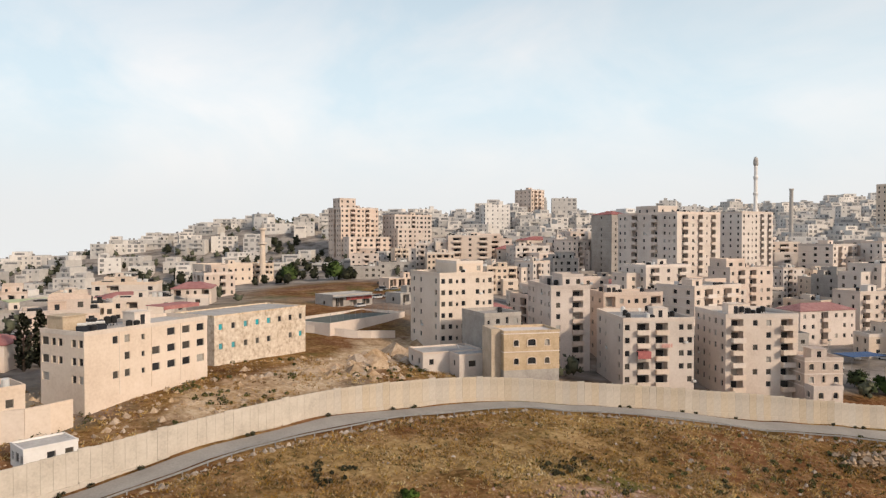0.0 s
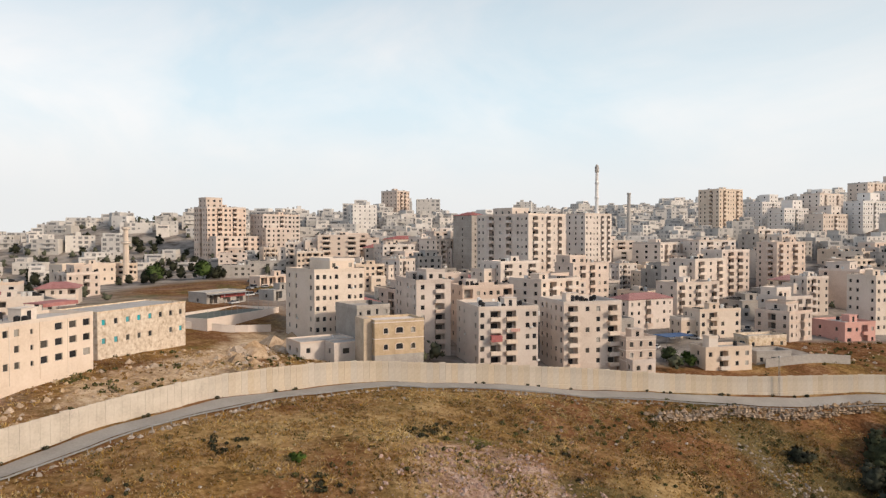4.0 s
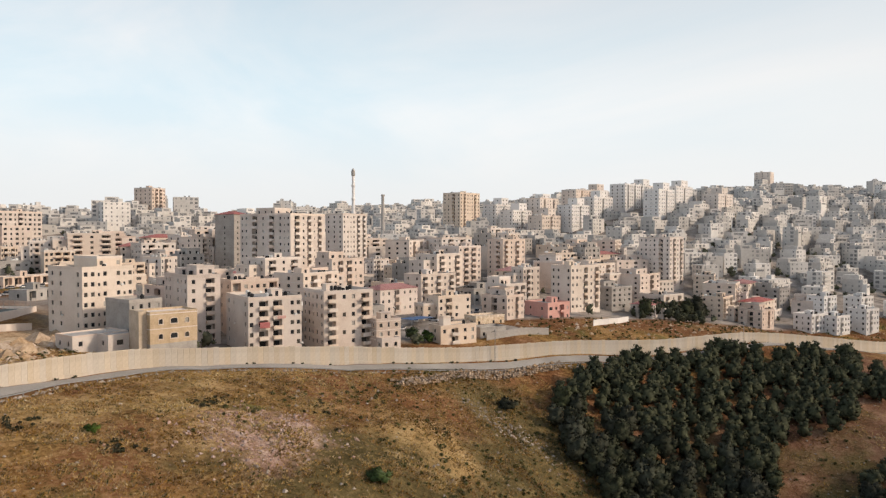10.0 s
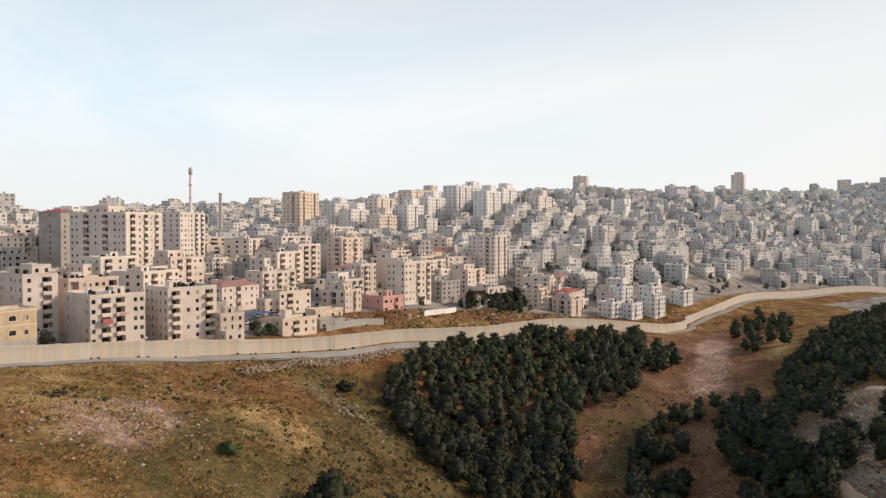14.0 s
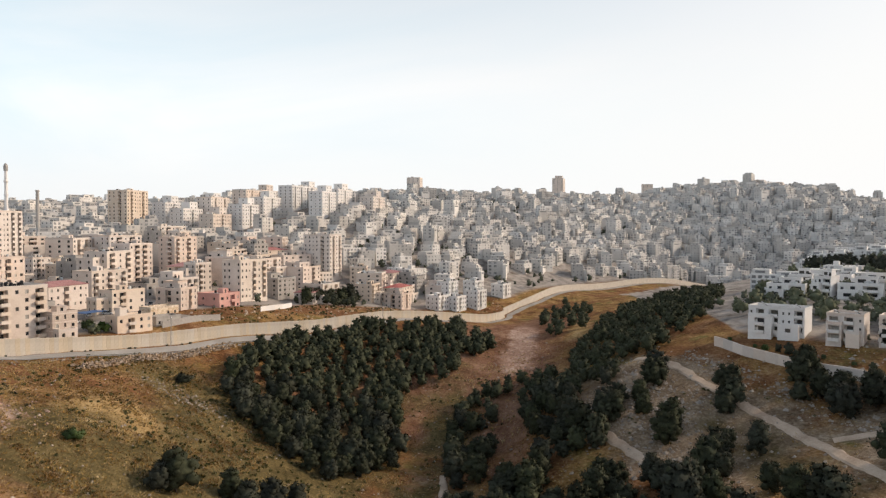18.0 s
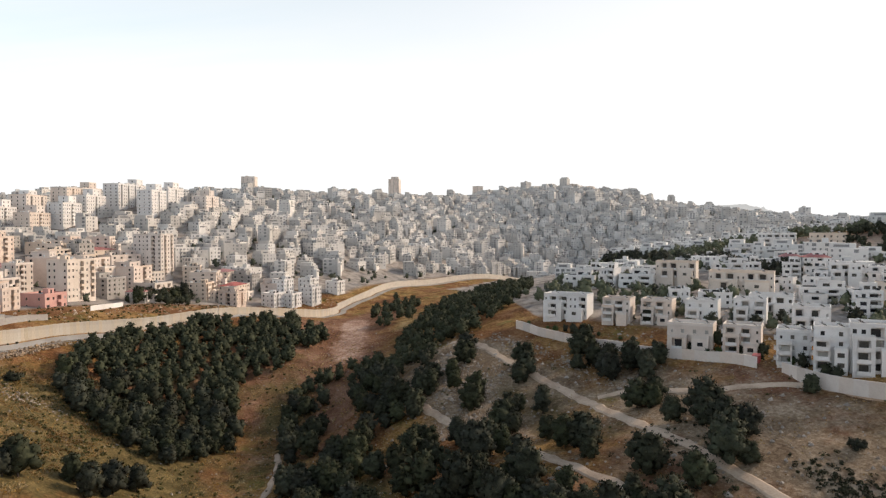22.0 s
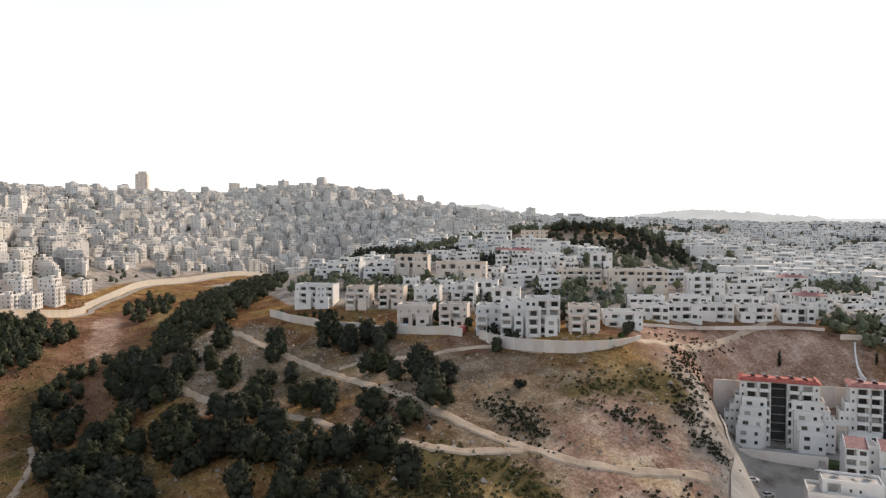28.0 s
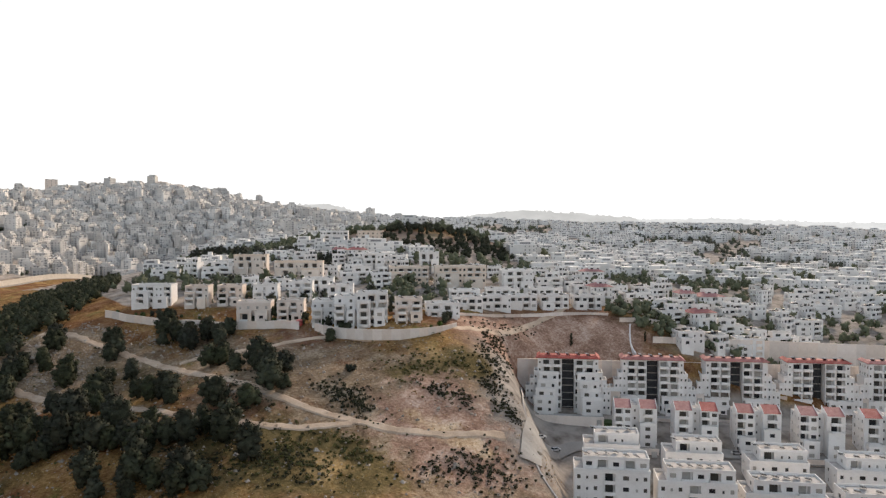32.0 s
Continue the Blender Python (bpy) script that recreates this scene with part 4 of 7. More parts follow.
town("tower_block", 245, 239, 1, 0, 26.7, 37, 44, 13, "tall pink-beige stone tower block with thirteen storeys of loggias", mat="lime_pale", front="-LwBnB-", left="ww-L-w-L-wnw", roof_bits=12, balcony_mat="lime_pale", category="tower block", wings=((-3, 4, 12, 14, 14, "ww", "www"),))
town("tower_block", 270, 307, 11, 0, 12, 17, 36, 11, "grey bare concrete tower with a red tiled roof", mat="concrete", front="ww", left=".w.", roof_bits=0, red_roof=True, category="tower block", single=False)
town("tower_block", 316, 253, 10, 0, 24, 14, 37, 12, "pale stone tower block with small windows and end balconies", mat="lime_pale", front="wwnwBB", left="www", category="tower block", single=False)
town("apartment_block", 244, 198, 1, -5, 23, 12, 21, 6, "beige stone block with long dark loggia strips", front="wLLwW", left="ww", wings=((-6, 1, 10, 9, 7, "WW", "w"),))
town("villa", 225, 152, 0, -10, 23.6, 11, 10.4, 3, "beige stone villa with a red tiled roof", front="wwBwwn", left="ww", red_roof=True, category="villa")
town("apartment_block", 258, 152, -1, -15, 23, 12.8, 16, 5, "pale stone block with rows of balconies", mat="lime_pale", front="BwBwB", left="ww", out_by=1.4)
town("tower_block", 313, 166, 2, -15, 17.7, 13.8, 25.6, 8, "beige tower block with tall loggia stacks", front="wLLw", left="wn", category="tower block")
town("tower_block", 360, 161, 4, -15, 20.7, 13, 27, 9, "beige tower block with wrapped balconies", front="BwLw", left="wB", category="tower block", out_by=1.4)
town("apartment_block", 274, 118, -3, -15, 14.9, 13.4, 13.5, 4, "pale stone apartment house with corner balconies", mat="lime_pale", front="wnBB", left="www", wings=((-3, 2, 8, 8, 5, "ww", "w"),))
town("apartment_block", 300, 92, -2, -20, 21.8, 13, 21, 6, "cream stone apartment block on a concrete base", mat="cream", front="wwnBwB", left="ww.w", deep=7)
town("pink_house", 269, 94, -4.5, -20, 14.7, 14.6, 7.6, 2, "pink rendered low house with a flat roof", mat="pinkw", front="WwBw", left="ww", roof_bits=1, category="house")
town("apartment_block", 398, 84, -6, -30, 16.9, 28, 12.4, 4, "cream stone block above the brown bank", mat="cream", front="wBwww", left="wwnwww", single=False)
town("tower_block", 447, 88, 1, -20, 15.7, 24, 31, 10, "pale stone tower block with ten storeys", mat="lime_pale", front="wBwB", left="wwnwBw", category="tower block", single=False)
town("tower_block", 342, 488, 40, 10, 15.3, 19.3, 32.5, 10, "beige stone tower on the ridge", front="wBBw", left="wwww", category="tower block", single=False)
town("apartment_block", 174, 458, 20.5, 8, 29, 18, 33, 10, "beige stone block stepped up the ridge", front="wWLWwBWw", left="wwBww", wings=((4, -13, 34, 9, 4, "WLWWLWW", "w"), (-6, 2, 12, 10, 12, "wWw", "ww")), single=False, bands=True)
town("apartment_block", 212, 452, 27, 6, 30, 17, 22, 7, "pinkish stone block on the ridge", front="WwWwBwWwW", left="wwww", wings=((-6, -11, 20, 6, 4, "WwWwW", "w"),), single=False, bands=True)
town("tower_block", 493, 271, 32, -10, 26, 19.5, 37, 12, "pale beige stone tower block high on the slope", mat="cream", front="wBwnwBw", left="wwBw", category="tower block", single=False)
town("tower_block", 560, 225, 40, -10, 30, 16, 26, 8, "pale grey stone slab block on the slope", mat="lime_pale", front="wBwwBw", left="www", category="tower block", single=False)
town("tower_block", 600, 205, 50, -12, 34, 16, 25, 8, "pale grey stone slab block on the crest", mat="lime_pale", front="wwBwwBww", left="www", category="tower block", single=False)
town("tower_block", 622, 165, 58, -14, 36, 16, 22, 7, "stepped pale stone blocks on the hilltop", mat="white", front="wBwwBwwBw", left="www", category="tower block", single=False)
for hx, hy, hf, hw in ((528, 236, 6, 26), (545, 262, 7, 24), (578, 180, 6, 30), (588, 240, 6, 28), (640, 205, 6, 30), (645, 125, 6, 32), (660, 165, 6, 30), (548, 190, 6, 26), (600, 130, 7, 28), (640, 88, 6, 30), (520, 205, 5, 26)):
    town("apartment_block", hx, hy, float(height(np.float64(hx), np.float64(hy))), -14, hw, 15, hf * 3.2, hf, "pale stone slab block crowding the hilltop", mat=("white", "lime_pale", "white")[int(hx) % 3], front="wnwwBwnww", left="wnw", single=False, roof_bits=2, bands=True, wings=((hw / 5, 1, hw * 0.4, 10, hf + 2, "ww", "w"),))
town("tower_block", 1085, 107, 92, -5, 22, 22, 30, 9, "lone pale tower far on the skyline", mat="lime_pale", front="wwww", left="www", category="tower block", single=False)
town("tower_block", 1905, -180, 132, -10, 48, 30, 46, 14, "twin pale towers on the far skyline", mat="lime_pale", front="wwwwww", left="www", category="tower block", single=False, wings=((-10, -2, 18, 20, 16, "ww", "w"),))
town("tower_block", 1905, -420, 126, -10, 30, 30, 34, 10, "pale tower on the far skyline", mat="lime_pale", front="wwww", left="www", category="tower block", single=False)
for hx, hy, hf, hw in ((1130, -440, 5, 44), (1150, -466, 7, 32), (1162, -500, 6, 28), (1168, -528, 5, 30), (1110, -405, 5, 44), (1090, -360, 5, 40), (1060, -320, 4, 36), (1175, -560, 4, 34)):
    town("tower_block", hx, hy, float(height(np.float64(hx), np.float64(hy))), -25, hw, 18, hf * 3.2, hf, "pale tower block on the crowded hilltop", mat="lime_pale", front="wwBwww", left="www", category="tower block", single=False, roof_bits=0)
town("school", 10, 150, 8.4, 35, 28.6, 12, 9.6, 3, "cream rendered school block with rows of shuttered windows", mat="cream", front="..ww-nWWWW", left="Www.ww", roof_bits=5, category="school", skip=0.12, parapet=0.7)
town("workshop", 38, 178, 8, 30, 29.8, 14, 9, 2, "rough stone workshop building with blue shutters", front="wwwwwwww", left="ww", roof_bits=0, category="workshop", mat="lime_rough", parapet=0.3, glazing=["blue", "blue", "curtain", "glass"])
town("mosque_hall", 75, 398, 4.8, 15, 28.4, 14, 14.6, 3, "cream stone mosque hall with small windows", mat="cream", front="wwwwwww", left="ww", roof_bits=0, category="mosque", single=False)
shop = town("shop", 91, 250, 8.8, 20, 19.2, 10, 5.0, 1, "grey shop shed with a wide dark front", mat="concrete", front="LLL", left="w", roof_bits=0, category="shop", parapet=0.3)

# ---------------------------------------------------------------- the settlement
EDGE_HOUSES = [(207, -163, -4, 20.5, 9.5, 3), (190, -181, -4, 12, 9, 3), (182, -196, -4.5, 13, 9.5, 3), (173, -212, -4.2, 13, 9.5, 3), (163, -228, -3.2, 12.5, 10, 3), (141, -191, -8.5, 16.3, 8.6, 2),
                                (126, -203, -8, 12.6, 9.2, 3), (105, -209, -8, 10.4, 10.4, 3), (92, -213, -7.2, 10, 12.3, 4), (84, -222, -7.5, 14.1, 14.3, 4), (75, -236, -7.8, 12.5, 11.6, 4), (75, -256, -8.2, 16.1, 8.6, 3)]
INNER_HOUSES = [
                                (271, -247, 9, 21.9, 8.4, 2), (215, -254, 6.5, 29.6, 8.4, 2), (352, -360, 20, 24, 13, 4), (333, -385, 20, 22.7, 13, 4), (190, -338, 9.5, 12.9, 10, 2), (218, -312, 11.5, 14.5, 7, 2), (180, -248, -1, 17.9, 7.7, 2), (138, -238, -2, 13.2, 8, 2),
                                (172, -308, 2.5, 24.7, 9, 3), (144, -326, 2.5, 31.2, 10, 3), (119, -350, -0.5, 19.1, 11, 3)]
for sx, sy, sz, sw, shh, sf in EDGE_HOUSES + INNER_HOUSES:
    fr = "".join(("wBnw", "nwLw", "BwLn", "nBwL")[(int(sx) + k) % 4][k % 4] for k in range(max(2, int(sw / 3.4))))
    town("terrace_house", sx, sy, sz, -125, sw, 11, shh, sf, "pale rendered stepped terrace house with a flat roof", mat=("white", "lime_pale", "white", "cream")[(int(sx) * 7 + sf) % 4], balcony_mat="white", front=fr, left="wBnw", roof_bits=0, solar=2, category="house", group="settlement houses", head=False, single=sx < 200 and sy > -240, glazing=["glass", "curtain", "curtain", "shutter", "shutter"],
         wings=((-sw / 4, -6.6, sw * 0.42, 4.2, max(1, sf - 1), "L", "n"), (sw / 4, -6.4, sw * 0.36, 4.6, max(1, sf - 2), "W", "n")))


for sx, sy, sz, sw in ((82, -278, -5.2, 15), (81, -296, -5.6, 16), (78, -313, -6.2, 15), (70, -329, -6.6, 15), (60, -344, -6.8, 15), (92, -312, -3.5, 18), (84, -338, -4.2, 18), (98, -290, -3.5, 16)):
    town("terrace_house", sx, sy, sz, -126, sw, 10, 6.6, 2, "white terrace house with arched openings above the red bank", mat="white", front="LWLWn"[: int(sw / 3.2)], left="Wn", roof_bits=0, solar=2, category="house", group="settlement houses", head=False,
         wings=((-sw / 4, -5.6, sw * 0.4, 2.4, 1, "W", "n"),), single=sx < 80)


def tile_edge(w, d, z):
    """The red sloping tile skirt along a flat roof's front and ends."""
    s = Shape()
    e, i, up = 0.6, 1.1, 0.95
    a = [(-w / 2 - e, -d / 2 - e, z), (w / 2 + e, -d / 2 - e, z), (w / 2 - i, -d / 2 + i, z + up), (-w / 2 + i, -d / 2 + i, z + up)]
    s.quad(*a)
    s.quad((-w / 2 - e, d / 2, z), (-w / 2 - e, -d / 2 - e, z), (-w / 2 + i, -d / 2 + i, z + up), (-w / 2 + i, d / 2, z + up))
    s.quad((w / 2 + e, -d / 2 - e, z), (w / 2 + e, d / 2, z), (w / 2 - i, d / 2, z + up), (w / 2 - i, -d / 2 + i, z + up))
    s.box(-w / 2 - e, -d / 2 - e, z - 0.22, w / 2 + e, d / 2, z - 0.01)
    return s.mesh("tile_edge", M["tile"])


def stepped_block(x, y, z, rot, h, cascade=False):
    """Two terraced wings either side of a dark stair slot, under one red-edged roof."""
    r = random.Random(int(abs(x * 7 + y)))
    FOOT.append((x, y, 17))
    top = base("stepped_block", pose(x, y, z, 0, 0, rot), "white stepped apartment block with terraces and a red tiled roof edge", "apartment block", "red-edged apartment blocks")
    st = h / 7
    none = (Shape(), Shape())
    for side in (-1, 1):
        block(top, r, side * 8.0, 0, 10.6, 11, 7, "nLL" if side < 0 else "LLn", "wnww" if side < 0 else "", st, "white", True, 6, 0, none, out_by=1.7)
        for k, fl in enumerate((5, 4, 3)):
            block(top, r, side * (14.2 + 1.8 * k), -1.2 - 0.6 * k, 1.8, 8.6 - 0.9 * k, fl, "n", "WnW" if side < 0 and k == 2 else "", st, "white", True, 6, 0.9, none)
        for k, fl in enumerate(() if cascade else (2, 1)):
            block(top, r, side * (8.9 + 0.6 * k), -6.6 - 2.4 * k, 10.4 - 1.4 * k, 2.6, fl, "WwW", "n" if side < 0 else "", st, "white", True, 6, 0.9, none)
    if cascade:
        for k in range(4):
            for side in (-1, 1):
                block(top, r, side * (8.4 + 0.7 * k), -6.4 - 1.9 * k, 8.6, 1.9, 5 - k, "Ww", "n" if side < 0 else "", st, "white", True, 6, 0.9, none)
    s = Shape()
    s.box(-2.65, -0.5, -6, 2.65, 5.4, h)
    for k in range(7):
        s.box(-2.6, -1.0, k * st + 0.1, 2.6, -0.5, k * st + 0.35, 1)
    stair = part("stair_core", s.mesh("stair_core", M["slat"], M["concrete"]), top, "dark slatted stair core")
    for k in range(6):
        s = Shape()
        s.box(-2.3 + 0.85 * k, -0.95, 0, -2.2 + 0.85 * k, -0.55, h - 0.3)
        part("screen_slat", s.mesh("screen_slat", M["slat"]), stair)
    s = Shape()
    s.box(-13.5, -5.6, h, 13.5, 5.6, h + 0.3)
    part("roof_slab", s.mesh("roof_slab", M["roof"]), top)
    part("tile_edge", tile_edge(27.0, 11.2, h + 0.55), top, "red tiled roof edge")
    for k in range(5):
        part("solar_heater", SOLAR, top, m=pose(-9 + 4.5 * k, r.uniform(0, 3), h + 0.3, 0, 0, -rot))


def twin_block(x, y, z, rot, h):
    """A pair of narrow white houses with red roof slopes between white party walls."""
    r = random.Random(int(abs(x * 5 + y)))
    FOOT.append((x, y, 10))
    top = base("twin_block", pose(x, y, z, 0, 0, rot), "white apartment house with twin red roofs and balconies", "apartment house", "twin-roof apartment houses")
    st = h / 5
    none = (Shape(), Shape())
    for side in (-1, 1):
        block(top, r, side * 5.0, 0, 6.9, 11, 5, "L" if r.random() < 0.5 else "BW", "wnw" if side < 0 else "", st, "white", True, 6, 0, none, out_by=1.3)
        s = Shape()
        s.quad((side * 5 - 3.2, -5.8, h + 0.1), (side * 5 + 3.2, -5.8, h + 0.1), (side * 5 + 3.2, 0.2, h + 2.5), (side * 5 - 3.2, 0.2, h + 2.5))
        s.quad((side * 5 - 3.2, 0.2, h + 2.5), (side * 5 + 3.2, 0.2, h + 2.5), (side * 5 + 3.2, 0.4, h), (side * 5 - 3.2, 0.4, h))
        part("tiled_slope", s.mesh("tiled_slope", M["tile"]), top, "red tiled roof slope")
        for e in (-3.4, 3.4):
            w = Shape()
            n = len(w.v)
            w.v += [(side * 5 + e - 0.12, -5.5, h), (side * 5 + e + 0.12, -5.5, h), (side * 5 + e + 0.12, 0.6, h), (side * 5 + e - 0.12, 0.6, h),
                    (side * 5 + e - 0.12, -5.5, h + 0.7), (side * 5 + e + 0.12, -5.5, h + 0.7), (side * 5 + e + 0.12, 0.6, h + 3.0), (side * 5 + e - 0.12, 0.6, h + 3.0)]
            w.f += [(4, 5, 6, 7), (0, 1, 5, 4), (1, 2, 6, 5), (2, 3, 7, 6), (3, 0, 4, 7)]
            w.m += [0] * 5
            part("party_wall", w.mesh("party_wall", M["white"]), top)
    block(top, r, 0, 1.5, 3.2, 8, 5, "n", "", st, "white", True, 6, 0.5, none)
    block(top, r, -4.6, -6.6, 6, 2.6, 2, "W", "n", st, "white", True, 6, 0.9, none)
    block(top, r, 4.6, -6.4, 6, 2.2, 3, "W", "", st, "white", True, 6, 0.9, none)


def podium(x, y, z, rot, w, d, h, label):
    """A stone-faced terrace in front of a block, with steps up one end."""
    top = base("podium", pose(x, y, z, 0, 0, rot), label, "terrace", "stone podiums")
    s = Shape()
    s.box(-w / 2, -d / 2, -5, w / 2, d / 2, h)
    s.box(-w / 2 - 0.05, -d / 2 - 0.05, h, w / 2 + 0.05, -d / 2 + 0.2, h + 0.9)
    part("retaining_body", s.mesh("retaining_body", M["lime_pale"]), top)
    s = Shape()
    s.box(-w / 2, -d / 2 + 0.2, h, w / 2, d / 2, h + 0.05)
    part("deck", s.mesh("deck", M["paving"]), top)
    s = Shape()
    for k in range(6):
        s.box(w / 2 - 3, -d / 2 - 0.3 * (6 - k), -2, w / 2 - 1, -d / 2 - 0.3 * (5 - k), h * (k + 1) / 7)
    part("outside_stair", s.mesh("outside_stair", M["paving"]), top)


for i in range(5):
    bx, by, bz = 24 - 22.5 * i, -288 - 31.5 * i, -44.5 - 1.7 * i
    podium(bx - 0.669 * 14.5, by + 0.743 * 14.5, bz - 3.0, -138, 30, 7.0, 2.6, "pale stone terrace in front of a stepped block")
    podium(bx - 11.3, by - 15.7, bz, -138, 8.5, 10, 7.0, "tall pale stone terrace between two stepped blocks")
for i in range(5):
    bx, by, bz = -12 - 17.3 * i, -288 - 16.6 * i, -52.5 - 0.7 * i
    podium(bx - 0.669 * 10.2, by + 0.743 * 10.2, bz - 1.0, -138, 17, 3.4, 1.6, "low white forecourt wall in front of a twin-roof house")
GLAZING[:] = ["glass", "curtain", "curtain", "shutter"]
for i in range(5):
    stepped_block(24 - 22.5 * i, -288 - 31.5 * i, -44.5 - 1.7 * i, -138, 22.7 + 0.5 * i, i == 0)
for i in range(5):
    twin_block(-12 - 17.3 * i, -288 - 16.6 * i, -52.5 - 0.7 * i, -138, 15.8 + 0.4 * i)
for i in range(4):
    town("villa_row", -20 - 22 * i, -262 - 20 * i, -53 - 1.8 * i, -138, 20.5, 11.5, 7.7, 2, "white flat-roofed house row below the road", mat="white", front="wnWwnw", left="wn", glazing=["glass", "curtain", "shutter"], roof_bits=0, solar=4, category="house", group="lower houses", head=False,
         wings=((2.0, 1.2, 16.4, 8.9, 3, "LnnW", "W"),))
for i in range(4):
    town("villa_row", -40 - 20.5 * i, -236 - 17.5 * i, -55 - 2.4 * i, -138, 24.5, 11.5, 11.2, 3, "white flat-roofed house row with long terraces and solar heaters", mat="white", front="wnwLWnw", left="wnw", glazing=["glass", "curtain", "shutter"], roof_bits=0, solar=6, category="house",
         group="lower houses", head=False, wings=((1.5, 1.0, 21.4, 9.1, 4, "WLWLW", "W"),))

# ---------------------------------------------------------------- the rest of the town
VARIANTS = []
r = random.Random(11)
FACES = ["wwnw", "wBw.w", "BwwB", "wnBw", "w.wwn", "wBnBw", "wwWw", "LwL", "wwBBw"]
SIDES = ["ww", "wnw", "w.w", "wBw", "www"]
for i in range(18):
    w, d, fl = r.uniform(12, 20), r.uniform(10, 15), [2, 3, 2, 3, 2, 3, 4, 3, 3, 4, 5, 4, 5, 4, 6, 5, 7, 4][i]
    mat = "concrete" if i in (4, 9, 15) else ["lime", "cream", "lime_pale", "lime", "lime_pale", "cream"][i % 6]
    wings = ((r.uniform(-1, 1) * w / 5, d * 0.12, w * 0.55, d * 0.6, fl + 1, "ww", "w"),) if i % 3 == 0 else ((-w / 2 - 2.5, 1.5, 5.5, d * 0.7, max(1, fl - 1), "w", "ww"),) if i % 3 == 1 else ((w / 5, -d / 2 - 1.6, w * 0.5, 3.4, max(1, fl - 2), "W", "n"),)
    b = building("apartment_block" if fl > 3 else "stone_house", 0, 0, 0, 0, w, d, fl * 3.1, fl, ("flat-roofed stone apartment block on the slope", "low flat-roofed stone house on the slope")[fl < 4], mat=mat, front=FACES[i % 9], left=SIDES[i % 5],
                 single=False, roof_bits=1, deep=6.0, group="town blocks", red_roof=(i in (2, 13)), wings=wings, out_by=1.2, category="apartment block" if fl > 3 else "house")
    VARIANTS.append([b, w, d, fl, False])
WHITES = []
for i in range(8):
    w, d, fl = r.uniform(9, 16), r.uniform(9, 12), [2, 2, 2, 3, 3, 2, 3, 2][i]
    b = building("terrace_house", 0, 0, 0, 0, w, d, fl * 3.0, fl, "white flat-roofed terrace house in a row", mat="white", front=["nwL", "Lnw", "wnBn", "BnwL"][i % 4], left="wBn", single=False, roof_bits=1, solar=0, deep=5.0,
                 category="house", group="settlement houses", red_roof=(i == 6), head=False, wings=((-w / 4, -d / 2 - 1.6, w * 0.45, 3.6, fl - 1, "W", "n"), (w / 8, 0.8, w * 0.5, d * 0.5, fl + 1, "Ww", "n"))[: 2 - i % 2])
    WHITES.append([b, w, d, fl, False])


def free(x, y, rad):
    return all((x - fx) ** 2 + (y - fy) ** 2 > (rad + fr) ** 2 for fx, fy, fr in FOOT)


def put(kind, x, y, rot):
    b = kind[0]
    m = pose(x, y, ground(x, y) + 0.3, 0, 0, rot) @ Matrix.Diagonal((random.uniform(0.8, 1.35), random.uniform(0.8, 1.3), random.uniform(0.92, 1.06), 1))
    if not kind[4]:
        b.matrix_basis = m
        kind[4] = True
    else:
        copy_thing(b, m)


def bare(x, y):
    """Land on the town's side that stays open."""
    if -25 < x < 95 and 95 < y < 172:
        return True
    if ((x - 68) / 42) ** 2 + ((y - 222) / 52) ** 2 < 1 or ((x - 112) / 42) ** 2 + ((y - 322) / 40) ** 2 < 1:
        return True
    if 62 < x < 180 and 226 < y < 352:
        return True
    if 172 < x < 264 and beyond(x, y) < 50:
        return True
    return x > 215 and beyond(x, y) < (42 if x < 300 else 52 if x < 460 else 66 if x < 760 else 30)


count_town = 0
r = random.Random(3)
cells = [(ix, iy) for ix in range(-10, 42) for iy in range(-22, 42)]
cells.sort(key=lambda c: (c[0] * 20.5 - 100) ** 2 + (c[1] * 20.5 - 60) ** 2)
far_town = []
for ix, iy in cells:
    x, y = ix * 20.5 + r.uniform(-4, 4), iy * 20.5 + r.uniform(-4, 4)
    if x < -200 or y < -420 or beyond(x, y) < 14 or bare(x, y) or (y < -150 and x < 600) or r.random() < (0.10 if x > 0.38 * y else 0.64):
        continue
    if not free(x, y, 8.5):
        continue
    if count_town < 162:
        low = x < 170 or beyond(x, y) < 60
        kind = VARIANTS[r.randrange(0, 6) if x < 0.42 * y else r.randrange(0, 9) if low else r.randrange(4, 18)]
        FOOT.append((x, y, 8))
        put(kind, x, y, r.choice([0, -10, -15, -20, -25, 10]) + r.uniform(-4, 4))
        count_town += 1
    else:
        far_town.append((x, y))

def settle_ok(x, y):
    """Where the settlement's houses stand."""
    if x * 0.75 - (y + 200) * 0.9 < 100 or y < -760 or x > 640 or beyond(x, y) > -40:
        return False
    away = math.hypot(x + 129, y + 62)
    if math.degrees(math.atan2(x + 129, y + 62)) < 104.5 + max(0.0, away - 420) * 0.02:
        return False
    if (x - 24) * 0.669 - (y + 288) * 0.743 < 34 or (x < 80 and -350 < y < -255):
        return False
    return ((x - 285) / 62) ** 2 + ((y + 425) / 46) ** 2 > 1 and abs((x - 460) * 0.09 + (y + 287) * 0.996) > 8


def grove_patch(x, y):
    return noise.noise(Vector((x * 0.0085, y * 0.0085, 5.0))) + 0.5 * noise.noise(Vector((x * 0.02, y * 0.02, 8.0)))


